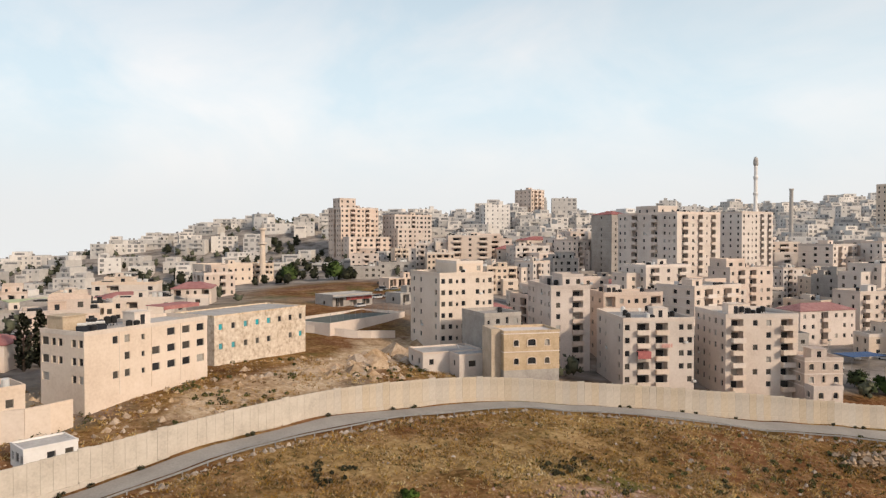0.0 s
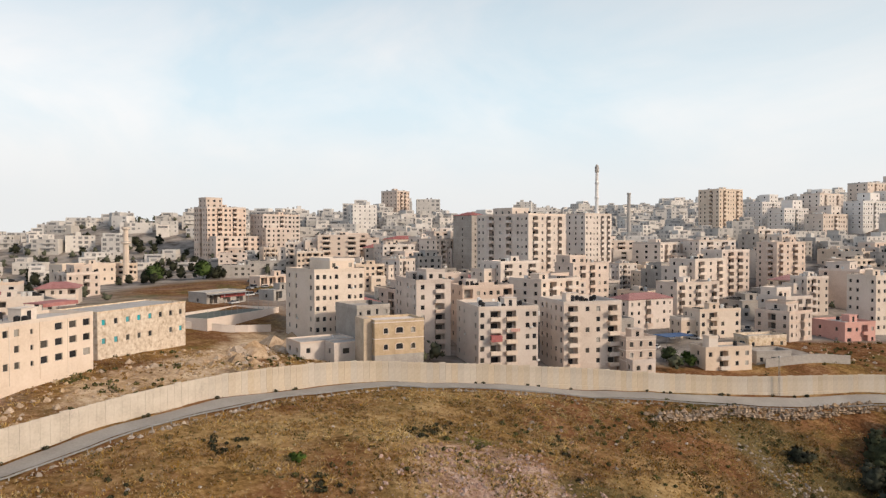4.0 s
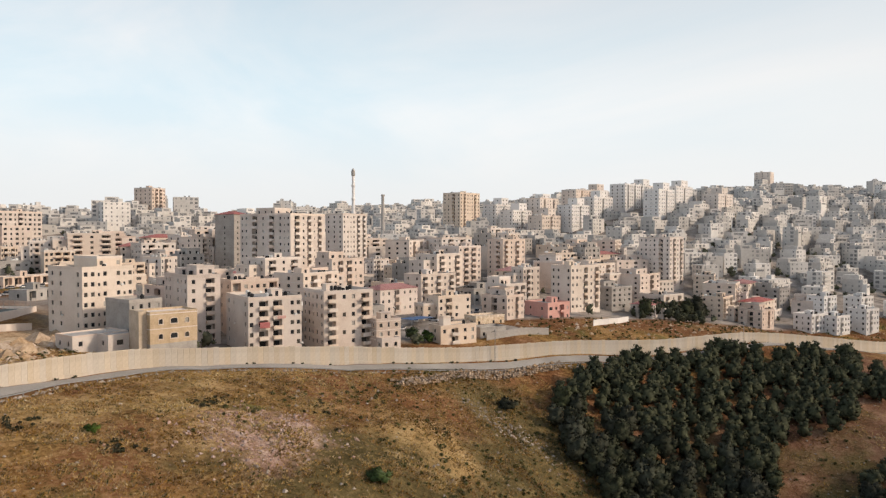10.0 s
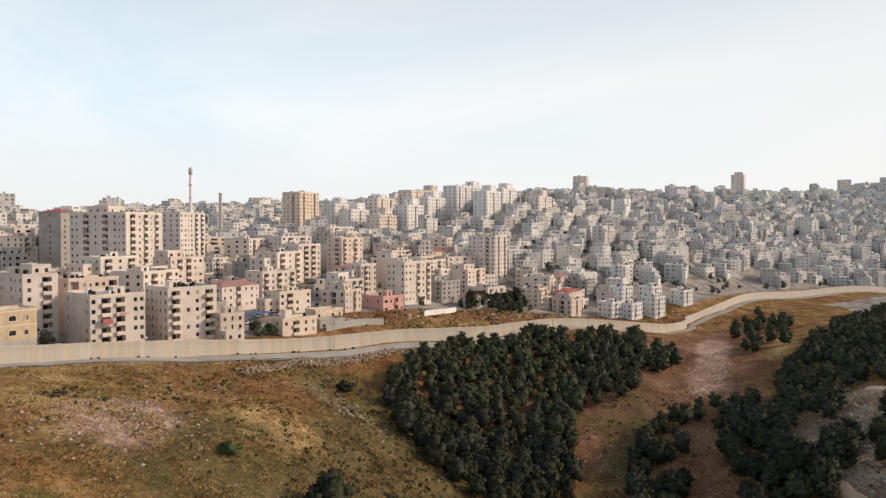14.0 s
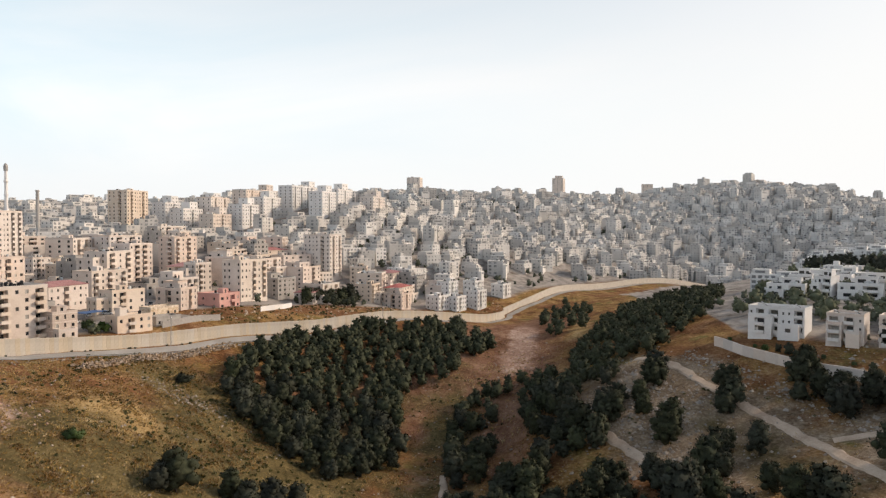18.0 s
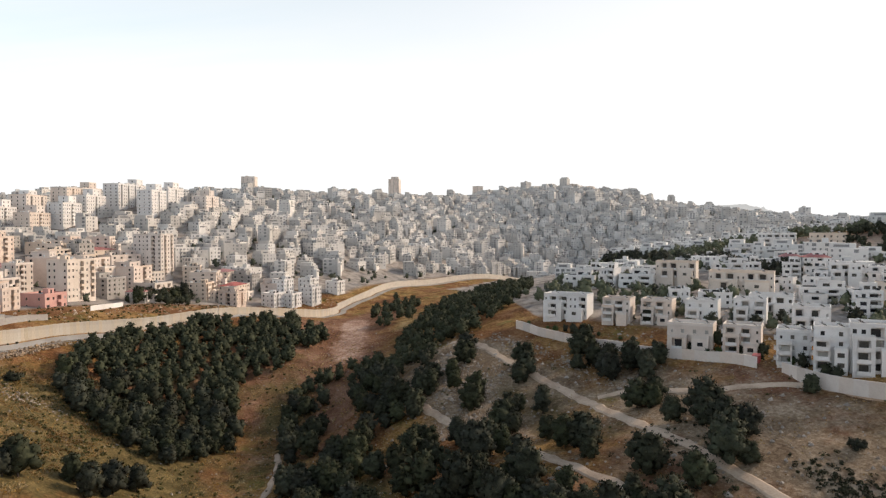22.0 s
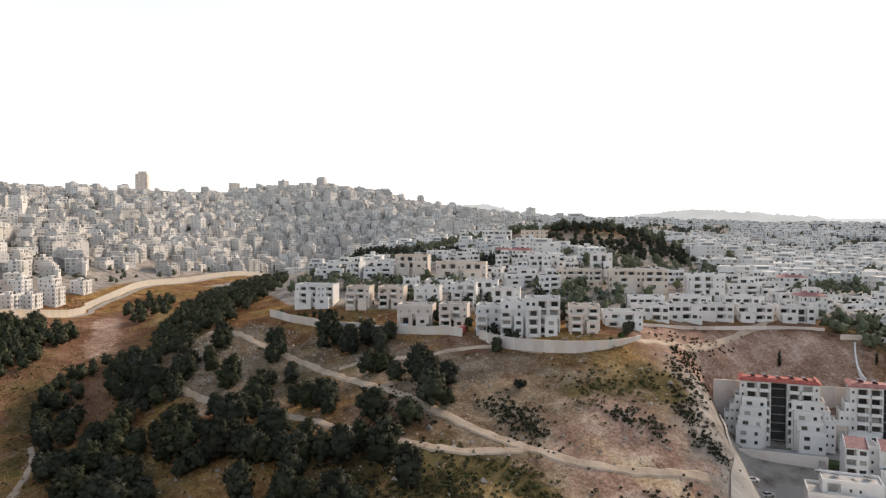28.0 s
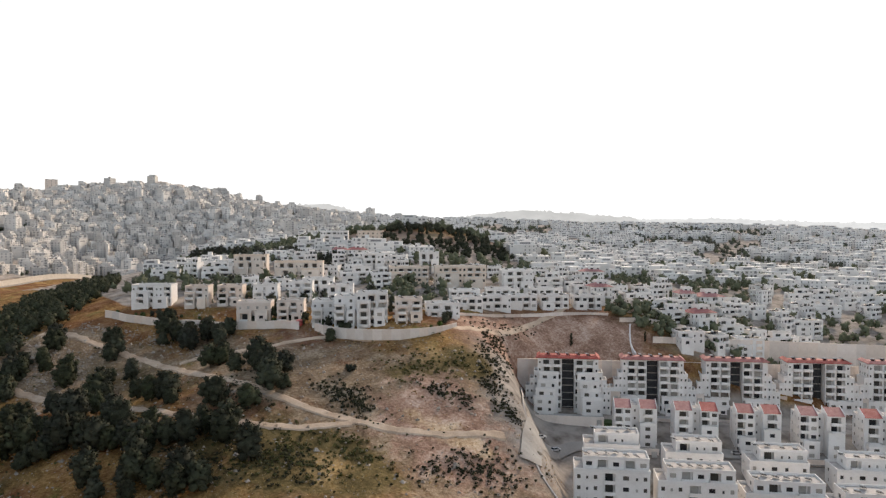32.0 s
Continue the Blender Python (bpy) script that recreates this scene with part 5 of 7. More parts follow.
# terraced rows of the settlement
r = random.Random(8)
rows_done = 0
far_white = []
settle_trees = []
for row in range(-4, 44):
    for col in range(-16, 60):
        x, y = 60 + row * 22 - col * 9 + r.uniform(-2, 2), -60 - col * 12.5 - row * 15 + r.uniform(-2, 2)
        if not settle_ok(x, y):
            continue
        if r.random() < (0.10 if x > 90 and y > -330 else 0.26) or not free(x, y, 5.4):
            continue
        if grove_patch(x, y) > (0.20 if x > 90 and y > -330 else 0.08):
            settle_trees += [(x + r.uniform(-8, 8), y + r.uniform(-8, 8)) for _ in range(4)]
            continue
        FOOT.append((x, y, 6))
        if r.random() < 0.85:
            a = r.uniform(0, 6.28)
            settle_trees.append((x + 8.2 * math.cos(a), y + 8.2 * math.sin(a)))
        if rows_done < 96:
            put(r.choice(WHITES), x, y, -122 + r.uniform(-12, 12))
            rows_done += 1
        else:
            far_white.append((x, y))


def far_blocks(name, spots, mat, lo, hi, seed, label, tall=0.06, turn=(-5, 25), wide=(11, 23)):
    """Distant houses that nobody could count: bodies with balcony bands, set-back top floors, stair heads, tanks and windows."""
    rr = random.Random(seed)
    sh = Shape()
    for x, y in spots:
        near = math.hypot(x - 20, y + 50) < 1150
        w, d, fl = rr.uniform(*wide), rr.uniform(9, 15), rr.randint(lo, hi)
        if math.hypot(x - 1130, y + 430) < 150:
            fl += rr.randint(1, 3)
        if x < 0.5 * y:
            fl = max(1, fl - 1)
        elif rr.random() < tall:
            fl += rr.randint(1, 4)
        h = fl * 3.1
        m = pose(x, y, float(height(np.float64(x), np.float64(y))), 0, 0, turn[0] + rr.uniform(-turn[1], turn[1]))
        n = len(sh.v)
        sh.box(-w / 2, -d / 2, -6, w / 2, d / 2, h, 0, False)
        for px, py, ux, uy, ln in ((-w / 2, -d / 2 - 0.03, 1, 0, w), (-w / 2 - 0.03, d / 2, 0, -1, d)):
            c = max(2, int(ln / 3.6))
            pick = [rr.random() for _ in range(c)]
            for k in range(fl):
                for i in range(c):
                    if rr.random() < (0.15 if near else 0.40) or pick[i] < 0.12:
                        continue
                    big = pick[i] > 0.72
                    s, ww, z0 = ln * (i + 0.5) / c, (1.2 if big else 0.55), k * 3.1 + (0.5 if big else 1.0)
                    z1 = k * 3.1 + 2.35
                    sh.quad((px + ux * (s - ww), py + uy * (s - ww), z0), (px + ux * (s + ww), py + uy * (s + ww), z0), (px + ux * (s + ww), py + uy * (s + ww), z1), (px + ux * (s - ww), py + uy * (s - ww), z1), 1)
        if near and rr.random() < 0.55:
            a = rr.uniform(-0.45, 0.1) * w
            b = a + rr.uniform(0.3, 0.5) * w
            for k in range(1, fl):
                sh.box(a, -d / 2 - 1.2, k * 3.1 - 0.2, min(b, w / 2), -d / 2 - 0.05, k * 3.1 + 0.85, 0)
        if rr.random() < 0.55:
            q = rr.uniform(0.35, 0.7) * w
            hx = rr.choice((-1, 1)) * (w - q) / 2 * 0.9
            sh.box(hx - q / 2, -d / 2 + 2.4, h, hx + q / 2, d / 2 - 0.2, h + 2.9, 0, False)
            sh.box(hx - q / 3, -d / 2 + 2.36, h + 0.7, hx + q / 4, -d / 2 + 2.4, h + 2.1, 1, False)
        elif rr.random() < 0.6:
            hx, hy = rr.uniform(-w / 4, w / 4), rr.uniform(-d / 4, d / 4)
            sh.box(hx - 1.7, hy - 1.7, h, hx + 1.7, hy + 1.7, h + 2.6, 0, False)
        if rr.random() < 0.5:
            q, g = rr.uniform(0.3, 0.6) * w, max(1, fl - rr.randint(1, 2)) * 3.1
            sh.box(-w / 2 - q * 0.5, -d / 2 - 3.0, -6, -w / 2 + q, -d / 2 - 0.1, g, 0, False)
            sh.box(-w / 2 - q * 0.3, -d / 2 - 3.04, g - 2.2, -w / 2 + q * 0.8, -d / 2 - 3.0, g - 0.9, 1, False)
        for i in range(2):
            hx, hy = rr.uniform(-w / 2.4, w / 2.4), rr.uniform(-d / 2.4, d / 2.4)
            sh.box(hx - 0.7, hy - 0.7, h, hx + 0.7, hy + 0.7, h + 1.4, 1, False)
        sh.v[n:] = [tuple(m @ Vector(v)) for v in sh.v[n:]]
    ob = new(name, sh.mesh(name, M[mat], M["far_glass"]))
    return tagged(ob, label, "houses", kind="stuff")


r = random.Random(21)
for i in range(16000):
    x, y = r.uniform(-500, 2200), r.uniform(-1600, 1300)
    dist = math.hypot(x - 50, y + 50)
    if dist < 560 or dist > 2300:
        continue
    az = math.degrees(math.atan2(x, y))
    if az < -12 or az > 176 or r.random() > (0.9 if dist < 1100 else 0.55):
        continue
    if az < 20 and (r.random() < 0.82 or dist > 1300):
        continue
    if az < 117 and beyond(x, y) > 20:
        far_town.append((x, y)) if len(far_town) < 4200 else None
    elif az >= 117 and (az < 124 or dist > 700) and r.random() < 0.7:
        far_white.append((x, y)) if len(far_white) < 3400 and az < 160 else None
for cx, cy, sx, sy, count in ((1060, -380, 110, 130, 800), (880, -260, 130, 120, 500), (1250, -650, 150, 120, 300), (760, -420, 90, 70, 260), (900, -520, 110, 90, 300)):
    for i in range(count):
        x, y = r.gauss(cx, sx), r.gauss(cy, sy)
        if beyond(x, y) > 45 or x - y > 1090:
            far_town.append((x, y))
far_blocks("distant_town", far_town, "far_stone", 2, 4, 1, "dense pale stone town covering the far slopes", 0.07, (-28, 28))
for i in range(620):
    x, y = r.gauss(330, 190), r.gauss(-1060, 190)
    if math.hypot(x, y) > 700:
        far_white.append((x, y))
patch_spots = [(x, y) for x, y in far_white if grove_patch(x, y) > 0.08]
far_white = [(x, y) for x, y in far_white if grove_patch(x, y) <= 0.08]
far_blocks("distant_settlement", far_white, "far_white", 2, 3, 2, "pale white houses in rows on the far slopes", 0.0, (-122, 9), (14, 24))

# hazy ridges on the horizon, far beyond the last houses: haze put into self-glowing colour
def ridge(name, far, table, colour, seed):
    """A far range of hills with a low built-up crest: azimuth and rise of its skyline in degrees, seen from the valley."""
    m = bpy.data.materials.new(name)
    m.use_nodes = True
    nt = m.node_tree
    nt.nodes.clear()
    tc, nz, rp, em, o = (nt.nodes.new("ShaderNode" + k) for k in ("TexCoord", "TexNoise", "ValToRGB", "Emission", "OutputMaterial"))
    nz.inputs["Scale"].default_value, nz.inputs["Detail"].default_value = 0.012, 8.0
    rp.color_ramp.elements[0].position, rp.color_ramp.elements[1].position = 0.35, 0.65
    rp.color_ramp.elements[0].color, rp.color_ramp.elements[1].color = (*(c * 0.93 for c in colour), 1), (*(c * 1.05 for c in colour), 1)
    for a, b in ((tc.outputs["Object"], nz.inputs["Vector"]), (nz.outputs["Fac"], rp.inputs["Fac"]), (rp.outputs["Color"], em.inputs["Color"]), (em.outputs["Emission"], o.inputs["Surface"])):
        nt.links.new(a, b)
    rr = random.Random(seed)
    sh = Shape()
    az = table[0][0]
    rim = []
    while az < table[-1][0]:
        k = next(i for i in range(len(table) - 1) if table[i + 1][0] > az)
        (a0, e0), (a1, e1) = table[k], table[k + 1]
        t = (az - a0) / (a1 - a0)
        t = t * t * (3 - 2 * t)
        up = far * math.tan(radians(e0 + (e1 - e0) * t)) + 6 * noise.noise(Vector((az * 0.9, seed, 0))) + rr.uniform(0, 1) ** 4 * 9
        rim.append((-150 + far * math.sin(radians(az)), -50 + far * math.cos(radians(az)), 36 + up, -150 + (far - 500) * math.sin(radians(az)), -50 + (far - 500) * math.cos(radians(az))))
        az += 0.16
    for p, q in zip(rim, rim[1:]):
        sh.quad((p[3], p[4], -40), (q[3], q[4], -40), q[:3], p[:3])
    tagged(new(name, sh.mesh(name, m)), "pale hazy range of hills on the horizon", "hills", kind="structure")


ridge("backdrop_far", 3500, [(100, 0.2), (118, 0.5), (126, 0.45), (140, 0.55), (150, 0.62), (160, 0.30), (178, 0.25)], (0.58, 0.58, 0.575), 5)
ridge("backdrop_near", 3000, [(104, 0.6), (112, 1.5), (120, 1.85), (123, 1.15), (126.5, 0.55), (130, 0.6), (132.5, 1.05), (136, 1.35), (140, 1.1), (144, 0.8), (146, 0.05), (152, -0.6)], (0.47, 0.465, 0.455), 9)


# minarets
def minaret(x, y, z, h, rad, label, mat="cream"):
    top = base("minaret", pose(x, y, z), label, "minaret")
    s = Shape()
    s.box(-rad * 1.5, -rad * 1.5, -4, rad * 1.5, rad * 1.5, h * 0.14)
    s.tube(0, 0, h * 0.14, h * 0.62, rad, rad * 0.92, 12)
    s.tube(0, 0, h * 0.66, h * 0.84, rad * 0.82, rad * 0.75, 12)
    part("shaft", s.mesh("shaft", M[mat]), top)
    for zz, rr in ((0.62, 1.55), (0.84, 1.3)):
        b = Shape()
        b.tube(0, 0, h * zz, h * (zz + 0.015), rad, rad * rr, 12)
        b.tube(0, 0, h * (zz + 0.015), h * (zz + 0.04), rad * rr, rad * rr, 12)
        gal = part("gallery", b.mesh("gallery", M[mat]), top)
        b = Shape()
        b.tube(0, 0, h * (zz + 0.04), h * (zz + 0.046), rad * rr * 1.04, rad * rr * 1.04, 12)
        part("railing", b.mesh("railing", M["concrete"]), gal)
    c = Shape()
    c.tube(0, 0, h * 0.88, h * 0.92, rad * 0.62, rad * 0.6, 12)
    c.tube(0, 0, h * 0.92, h, rad * 0.66, 0.05, 12)
    part("cap", c.mesh("cap", M["concrete"]), top)


top = base("slender_tower", pose(318, 249, 14), "tall slender white tower with ringed collars and a rounded head", "tower")
s = Shape()
s.box(-2, -2, -4, 2, 2, 9)
s.tube(0, 0, 9, 60, 1.15, 0.85, 14)
part("shaft", s.mesh("shaft", M["white"]), top)
for zz in (34.0, 43.0, 51.5):
    s = Shape()
    s.tube(0, 0, zz - 0.8, zz, 0.9, 1.25, 14)
    s.tube(0, 0, zz, zz + 0.8, 1.25, 1.25, 14)
    s.tube(0, 0, zz + 0.8, zz + 1.2, 1.25, 0.9, 14)
    part("collar", s.mesh("collar", M["white"]), top)
s = Shape()
for z0, z1, r0, r1 in ((57.8, 58.6, 0.85, 1.25), (58.6, 61.0, 1.25, 1.2), (61.0, 62.2, 1.2, 0.8), (62.2, 62.8, 0.8, 0.12)):
    s.tube(0, 0, z0, z1, r0, r1, 14)
part("head", s.mesh("head", M["concrete"]), top)
minaret(96, 395, 8, 36, 1.7, "cream stone minaret beside the mosque hall")
top = base("slim_tower", pose(433, 311, 30), "slim plain grey tower far behind the blocks", "tower")
s = Shape()
s.tube(0, 0, -4, 36, 1.5, 1.2, 12)
part("shaft", s.mesh("shaft", M["concrete"]), top)
s = Shape()
s.tube(0, 0, 36, 37.2, 1.55, 1.55, 12)
part("cap", s.mesh("cap", M["concrete"]), top)

# ---------------------------------------------------------------- trees


def clump(sh, rr, c, rad, n, size, squash=0.8):
    """A ragged ball of small leaf faces."""
    for _ in range(n):
        d = Vector((rr.gauss(0, 1), rr.gauss(0, 1), rr.gauss(0, 1))).normalized()
        p = c + Vector((d.x, d.y, d.z * squash)) * rad * rr.uniform(0.6, 1.05)
        t = d.orthogonal().normalized()
        t.rotate(Matrix.Rotation(rr.uniform(0, 6.28), 3, d))
        b = d.cross(t)
        tilt = d * rr.uniform(-0.35, 0.35)
        s = size * rr.uniform(0.6, 1.3)
        a0 = len(sh.v)
        sh.v += [tuple(p - t * s + tilt * s), tuple(p + b * s * 0.7), tuple(p + t * s - tilt * s), tuple(p - b * s * 0.7)]
        sh.f.append((a0, a0 + 1, a0 + 2, a0 + 3))
        sh.m.append(0)


def core(sh, rr, c, rad, squash, around=7, rings=4):
    """The dense lumpy inside of a clump of foliage."""
    n = len(sh.v)
    for j in range(rings + 1):
        th = math.pi * j / rings
        for i in range(around):
            a, q = 6.2832 * i / around + 0.4 * j, rad * rr.uniform(0.82, 1.12)
            sh.v.append((c.x + q * math.sin(th) * math.cos(a), c.y + q * math.sin(th) * math.sin(a), c.z + q * squash * math.cos(th)))
    for j in range(rings):
        for i in range(around):
            k = (i + 1) % around
            sh.f.append((n + j * around + i, n + (j + 1) * around + i, n + (j + 1) * around + k, n + j * around + k))
            sh.m.append(0)


def sprays(sh, rr, c, rad, n, size, squash=0.8):
    """Upturned needle sprays over the outside of a clump: narrow kites that point outwards and up."""
    for _ in range(n):
        d = Vector((rr.gauss(0, 1), rr.gauss(0, 1), rr.gauss(0.25, 1))).normalized()
        p = c + Vector((d.x, d.y, d.z * squash)) * rad * rr.uniform(0.55, 1.0)
        go = (d + Vector((rr.uniform(-0.5, 0.5), rr.uniform(-0.5, 0.5), rr.uniform(0.1, 0.9)))).normalized()
        b = go.cross(Vector((rr.gauss(0, 1), rr.gauss(0, 1), rr.gauss(0, 1)))).normalized()
        s = size * rr.uniform(0.6, 1.5)
        a0 = len(sh.v)
        sh.v += [tuple(p - go * s * 0.3), tuple(p + go * s * 0.5 + b * s * 0.42), tuple(p + go * s * 1.3), tuple(p + go * s * 0.5 - b * s * 0.42)]
        sh.f.append((a0, a0 + 3, a0 + 2, a0 + 1) if b.cross(go).dot(d) > 0 else (a0, a0 + 1, a0 + 2, a0 + 3))
        sh.m.append(0)


SOFT = {}


def tree_meshes(seed, h, spread, mat, clumps=18, low=0.11, per=48, leaf=0.027, facets=(7, 4), inner=0.74, body=(10, 6)):
    """Trunk with limbs, and a domed crown: a lumpy body under overlapping ragged clumps of needles."""
    rr = random.Random(seed)
    tr = Shape()
    tr.tube(0, 0, -1.0, h * 0.62, 0.024 * h + 0.05, 0.010 * h, 7)
    for i in range(6):
        a, z = rr.uniform(0, 6.28), h * rr.uniform(0.22, 0.6)
        n = len(tr.v)
        tr.tube(0, 0, 0, h * 0.32, 0.011 * h, 0.004 * h, 5)
        mm = Matrix.Translation((0, 0, z)) @ Matrix.Rotation(a, 4, "Z") @ Matrix.Rotation(radians(rr.uniform(35, 65)), 4, "Y")
        tr.v[n:] = [tuple(mm @ Vector(v)) for v in tr.v[n:]]
    cr, soft = Shape(), []
    lean, wide = rr.uniform(0, 6.28), rr.uniform(0.9, 1.12)
    mid = Vector((0.12 * spread * math.cos(lean), 0.12 * spread * math.sin(lean), h * (low + 0.42 * (0.94 - low))))
    tall = 0.44 * h * (0.94 - low)
    if body:
        core(cr, rr, mid, spread * wide * 0.70, tall / (spread * wide * 0.70), *body)
        soft += [(Vector(v) - mid).normalized() + Vector((0, 0, 0.2)) for v in cr.v]
    for i in range(clumps):
        t = (i + rr.random()) / clumps
        z = h * (low + (0.90 - low) * t)
        prof = math.sin(math.pi * min(1, 0.24 + 0.68 * t)) ** 0.65
        a = 2.4 * i + rr.uniform(-0.6, 0.6)
        q = spread * wide * prof * math.sqrt(rr.uniform(0.22, 0.74)) * (1 + 0.2 * math.cos(a - lean))
        at_, rad = Vector((q * math.cos(a), q * math.sin(a), z)), spread * rr.uniform(0.26, 0.46) * (0.7 + 0.4 * prof)
        n = len(cr.v)
        core(cr, rr, at_, rad * inner, 0.78, *facets)
        sprays(cr, rr, at_, rad, per, leaf * h, 0.78)
        soft += [((Vector(v) - at_).normalized() * 0.8 + (Vector(v) - mid).normalized() * 0.7 + Vector((rr.gauss(0, 0.16), rr.gauss(0, 0.16), rr.gauss(0.15, 0.16)))) for v in cr.v[n:]]
    crown = cr.mesh("crown", M[mat])
    crown.polygons.foreach_set("use_smooth", np.ones(len(crown.polygons), bool))
    soft = [tuple(v.normalized()) for v in soft]
    crown.normals_split_custom_set_from_vertices(soft)
    SOFT[crown.name] = np.array(soft)
    return tr.mesh("trunk", M["bark"]), crown


PINES = [tree_meshes(i, h, s, "pine", 22, 0.14, 60, 0.030, (7, 4)) for i, (h, s) in enumerate([(10.5, 3.9), (12.0, 4.1), (9.5, 3.9), (10.5, 4.4), (8.0, 3.5), (12.5, 4.0)])]
LIGHT = [tree_meshes(20 + i, h, s, "pine", 15, 0.14, 34, 0.038, (6, 4)) for i, (h, s) in enumerate([(10.0, 3.9), (11.5, 4.1), (9.0, 3.9)])]
BROAD = [tree_meshes(40 + i, h, s, "leaf", 14, 0.25, 46, 0.058, (5, 3)) for i, (h, s) in enumerate([(5.0, 2.6), (6.0, 2.8)])]
CYPRESS = [tree_meshes(60, 9.0, 0.85, "pine", 34, 0.06, 36, 0.03, (7, 4), 0.8, None)]
BUSHES = [tree_meshes(80 + i, 1.7, 1.5, "leaf" if i else "pine", 10, 0.15, 60, 0.09) for i in range(3)]


def tree(kind, x, y, scale, turn, label, name="pine_tree", category="tree", group=""):
    top = base(name, Matrix.Translation((x, y, ground(x, y) - 0.2)) @ Matrix.Rotation(turn, 4, "Z") @ Matrix.Scale(scale, 4), label, category, group)
    part("trunk", kind[0], top)
    part("crown", kind[1], top)
    return top


def inside(x, y, poly):
    c = False
    for (x0, y0), (x1, y1) in zip(poly, poly[1:] + poly[:1]):
        if (y0 > y) != (y1 > y) and x < (x1 - x0) * (y - y0) / (y1 - y0) + x0:
            c = not c
    return c


GROVES = [
    ([(170, 50), (182, 56), (225, 48), (269, 24), (323, -27), (297, -52), (240, -24), (222, -8), (190, -14), (172, -16), (144, 6), (152, 36)], 5.2, -0.85),
    ([(205, -76), (184, -90), (206, -104), (226, -124), (250, -142), (302, -166), (385, -192), (420, -172), (408, -152), (320, -112), (274, -90)], 6.6, -0.5),
    ([(226, -38), (252, -66), (234, -80), (165, -80), (138, -72), (118, -63), (60, -70), (80, -44), (135, -38), (190, -32)], 5.8, -0.14),
    ([(165, -80), (110, -62), (68, -66), (40, -84), (16, -102), (24, -114), (60, -110), (92, -103), (115, -97)], 7.0, 0.04),
    ([(330, -76), (292, -84), (300, -94), (400, -112), (470, -110), (466, -94), (430, -76)], 8.6, -0.05),
]
r = random.Random(17)
extra = []
for poly, gap, clear in GROVES:
    xs, ys = [p[0] for p in poly], [p[1] for p in poly]
    x = min(xs)
    while x < max(xs):
        y = min(ys)
        while y < max(ys):
            px, py = x + r.uniform(-0.45, 0.45) * gap, y + r.uniform(-0.45, 0.45) * gap
            if inside(px, py, poly) and r.random() < 0.92 and noise.noise(Vector((px * 0.045, py * 0.045, 3.0))) + 0.4 * noise.noise(Vector((px * 0.12, py * 0.12, 6.0))) > clear:
                extra.append((px, py))
            y += gap
        x += gap
EDGE_PINES = [(77, 26), (81, 24), (94, 15), (89, 9), (98, 6), (105, 8), (110, 3)]
SINGLES = [(160, -93), (185, -111), (152, -126), (163, -131), (88, -125), (57, -137), (46, -145), (161, -153), (154, -156), (145, -160), (136, -165), (98, -156), (84, -156), (57, -159), (49, -160), (111, -106),
           (94, -91), (145, -108), (124, -116), (40, -92), (67, -108), (50, -111), (38, -120), (26, -106), (18, -112), (29, -130), (88, -82), (97, -108), (127, -84), (106, -88), (77, -196), (80, -129),
           (62, -167), (74, -162)] + EDGE_PINES
SINGLES += [(x + dx, y + dy) for x, y, dx, dy in [(161, -153, 4, -4), (145, -160, -4, 4), (98, -156, 4, 3), (57, -159, -4, 3), (50, -111, -5, 2), (26, -106, 4, 4), (88, -82, 5, 5), (18, -112, -5, 3), (136, -165, -5, -3), (152, -126, 3, -4), (60, -98, 0, 0), (75, -92, 0, 0)]]
for k in range(60):
    x, y = r.uniform(10, 185), r.uniform(-140, -82)
    if abs((y + 82) + (185 - x) * 0.19) < 26 and r.random() < (0.75 if x > 95 else 0.25):
        SINGLES.append((x, y))
SINGLES += [(83, -128), (124, -128), (131, -121), (103, -159), (60, -141), (43, -116), (39, -127), (94, -100), (60, -101), (54, -107), (66, -163), (81, -165), (75, -128)]
SINGLES += [(151, -149), (134, -156), (125, -166), (150, -155), (137, -165), (133, -174)]
SINGLES += [(318, 62), (325, 60), (332, 58), (345, 55), (352, 50), (340, 63), (360, 46)]
for px, py in SINGLES:
    tree(PINES[r.randrange(6)], px, py, r.uniform(0.78, 1.2), r.uniform(0, 6.28), "dark green Aleppo pine on the dry slope", group="pines")
extra.sort(key=lambda q: math.hypot(q[0] - 60, q[1] + 40))
for k, (px, py) in enumerate(extra[:222]):
    tree(PINES[r.randrange(6)] if k < 110 else LIGHT[r.randrange(3)], px, py, r.uniform(0.55, 1.08), r.uniform(0, 6.28), "dark green Aleppo pine in a dense grove", group="pines")


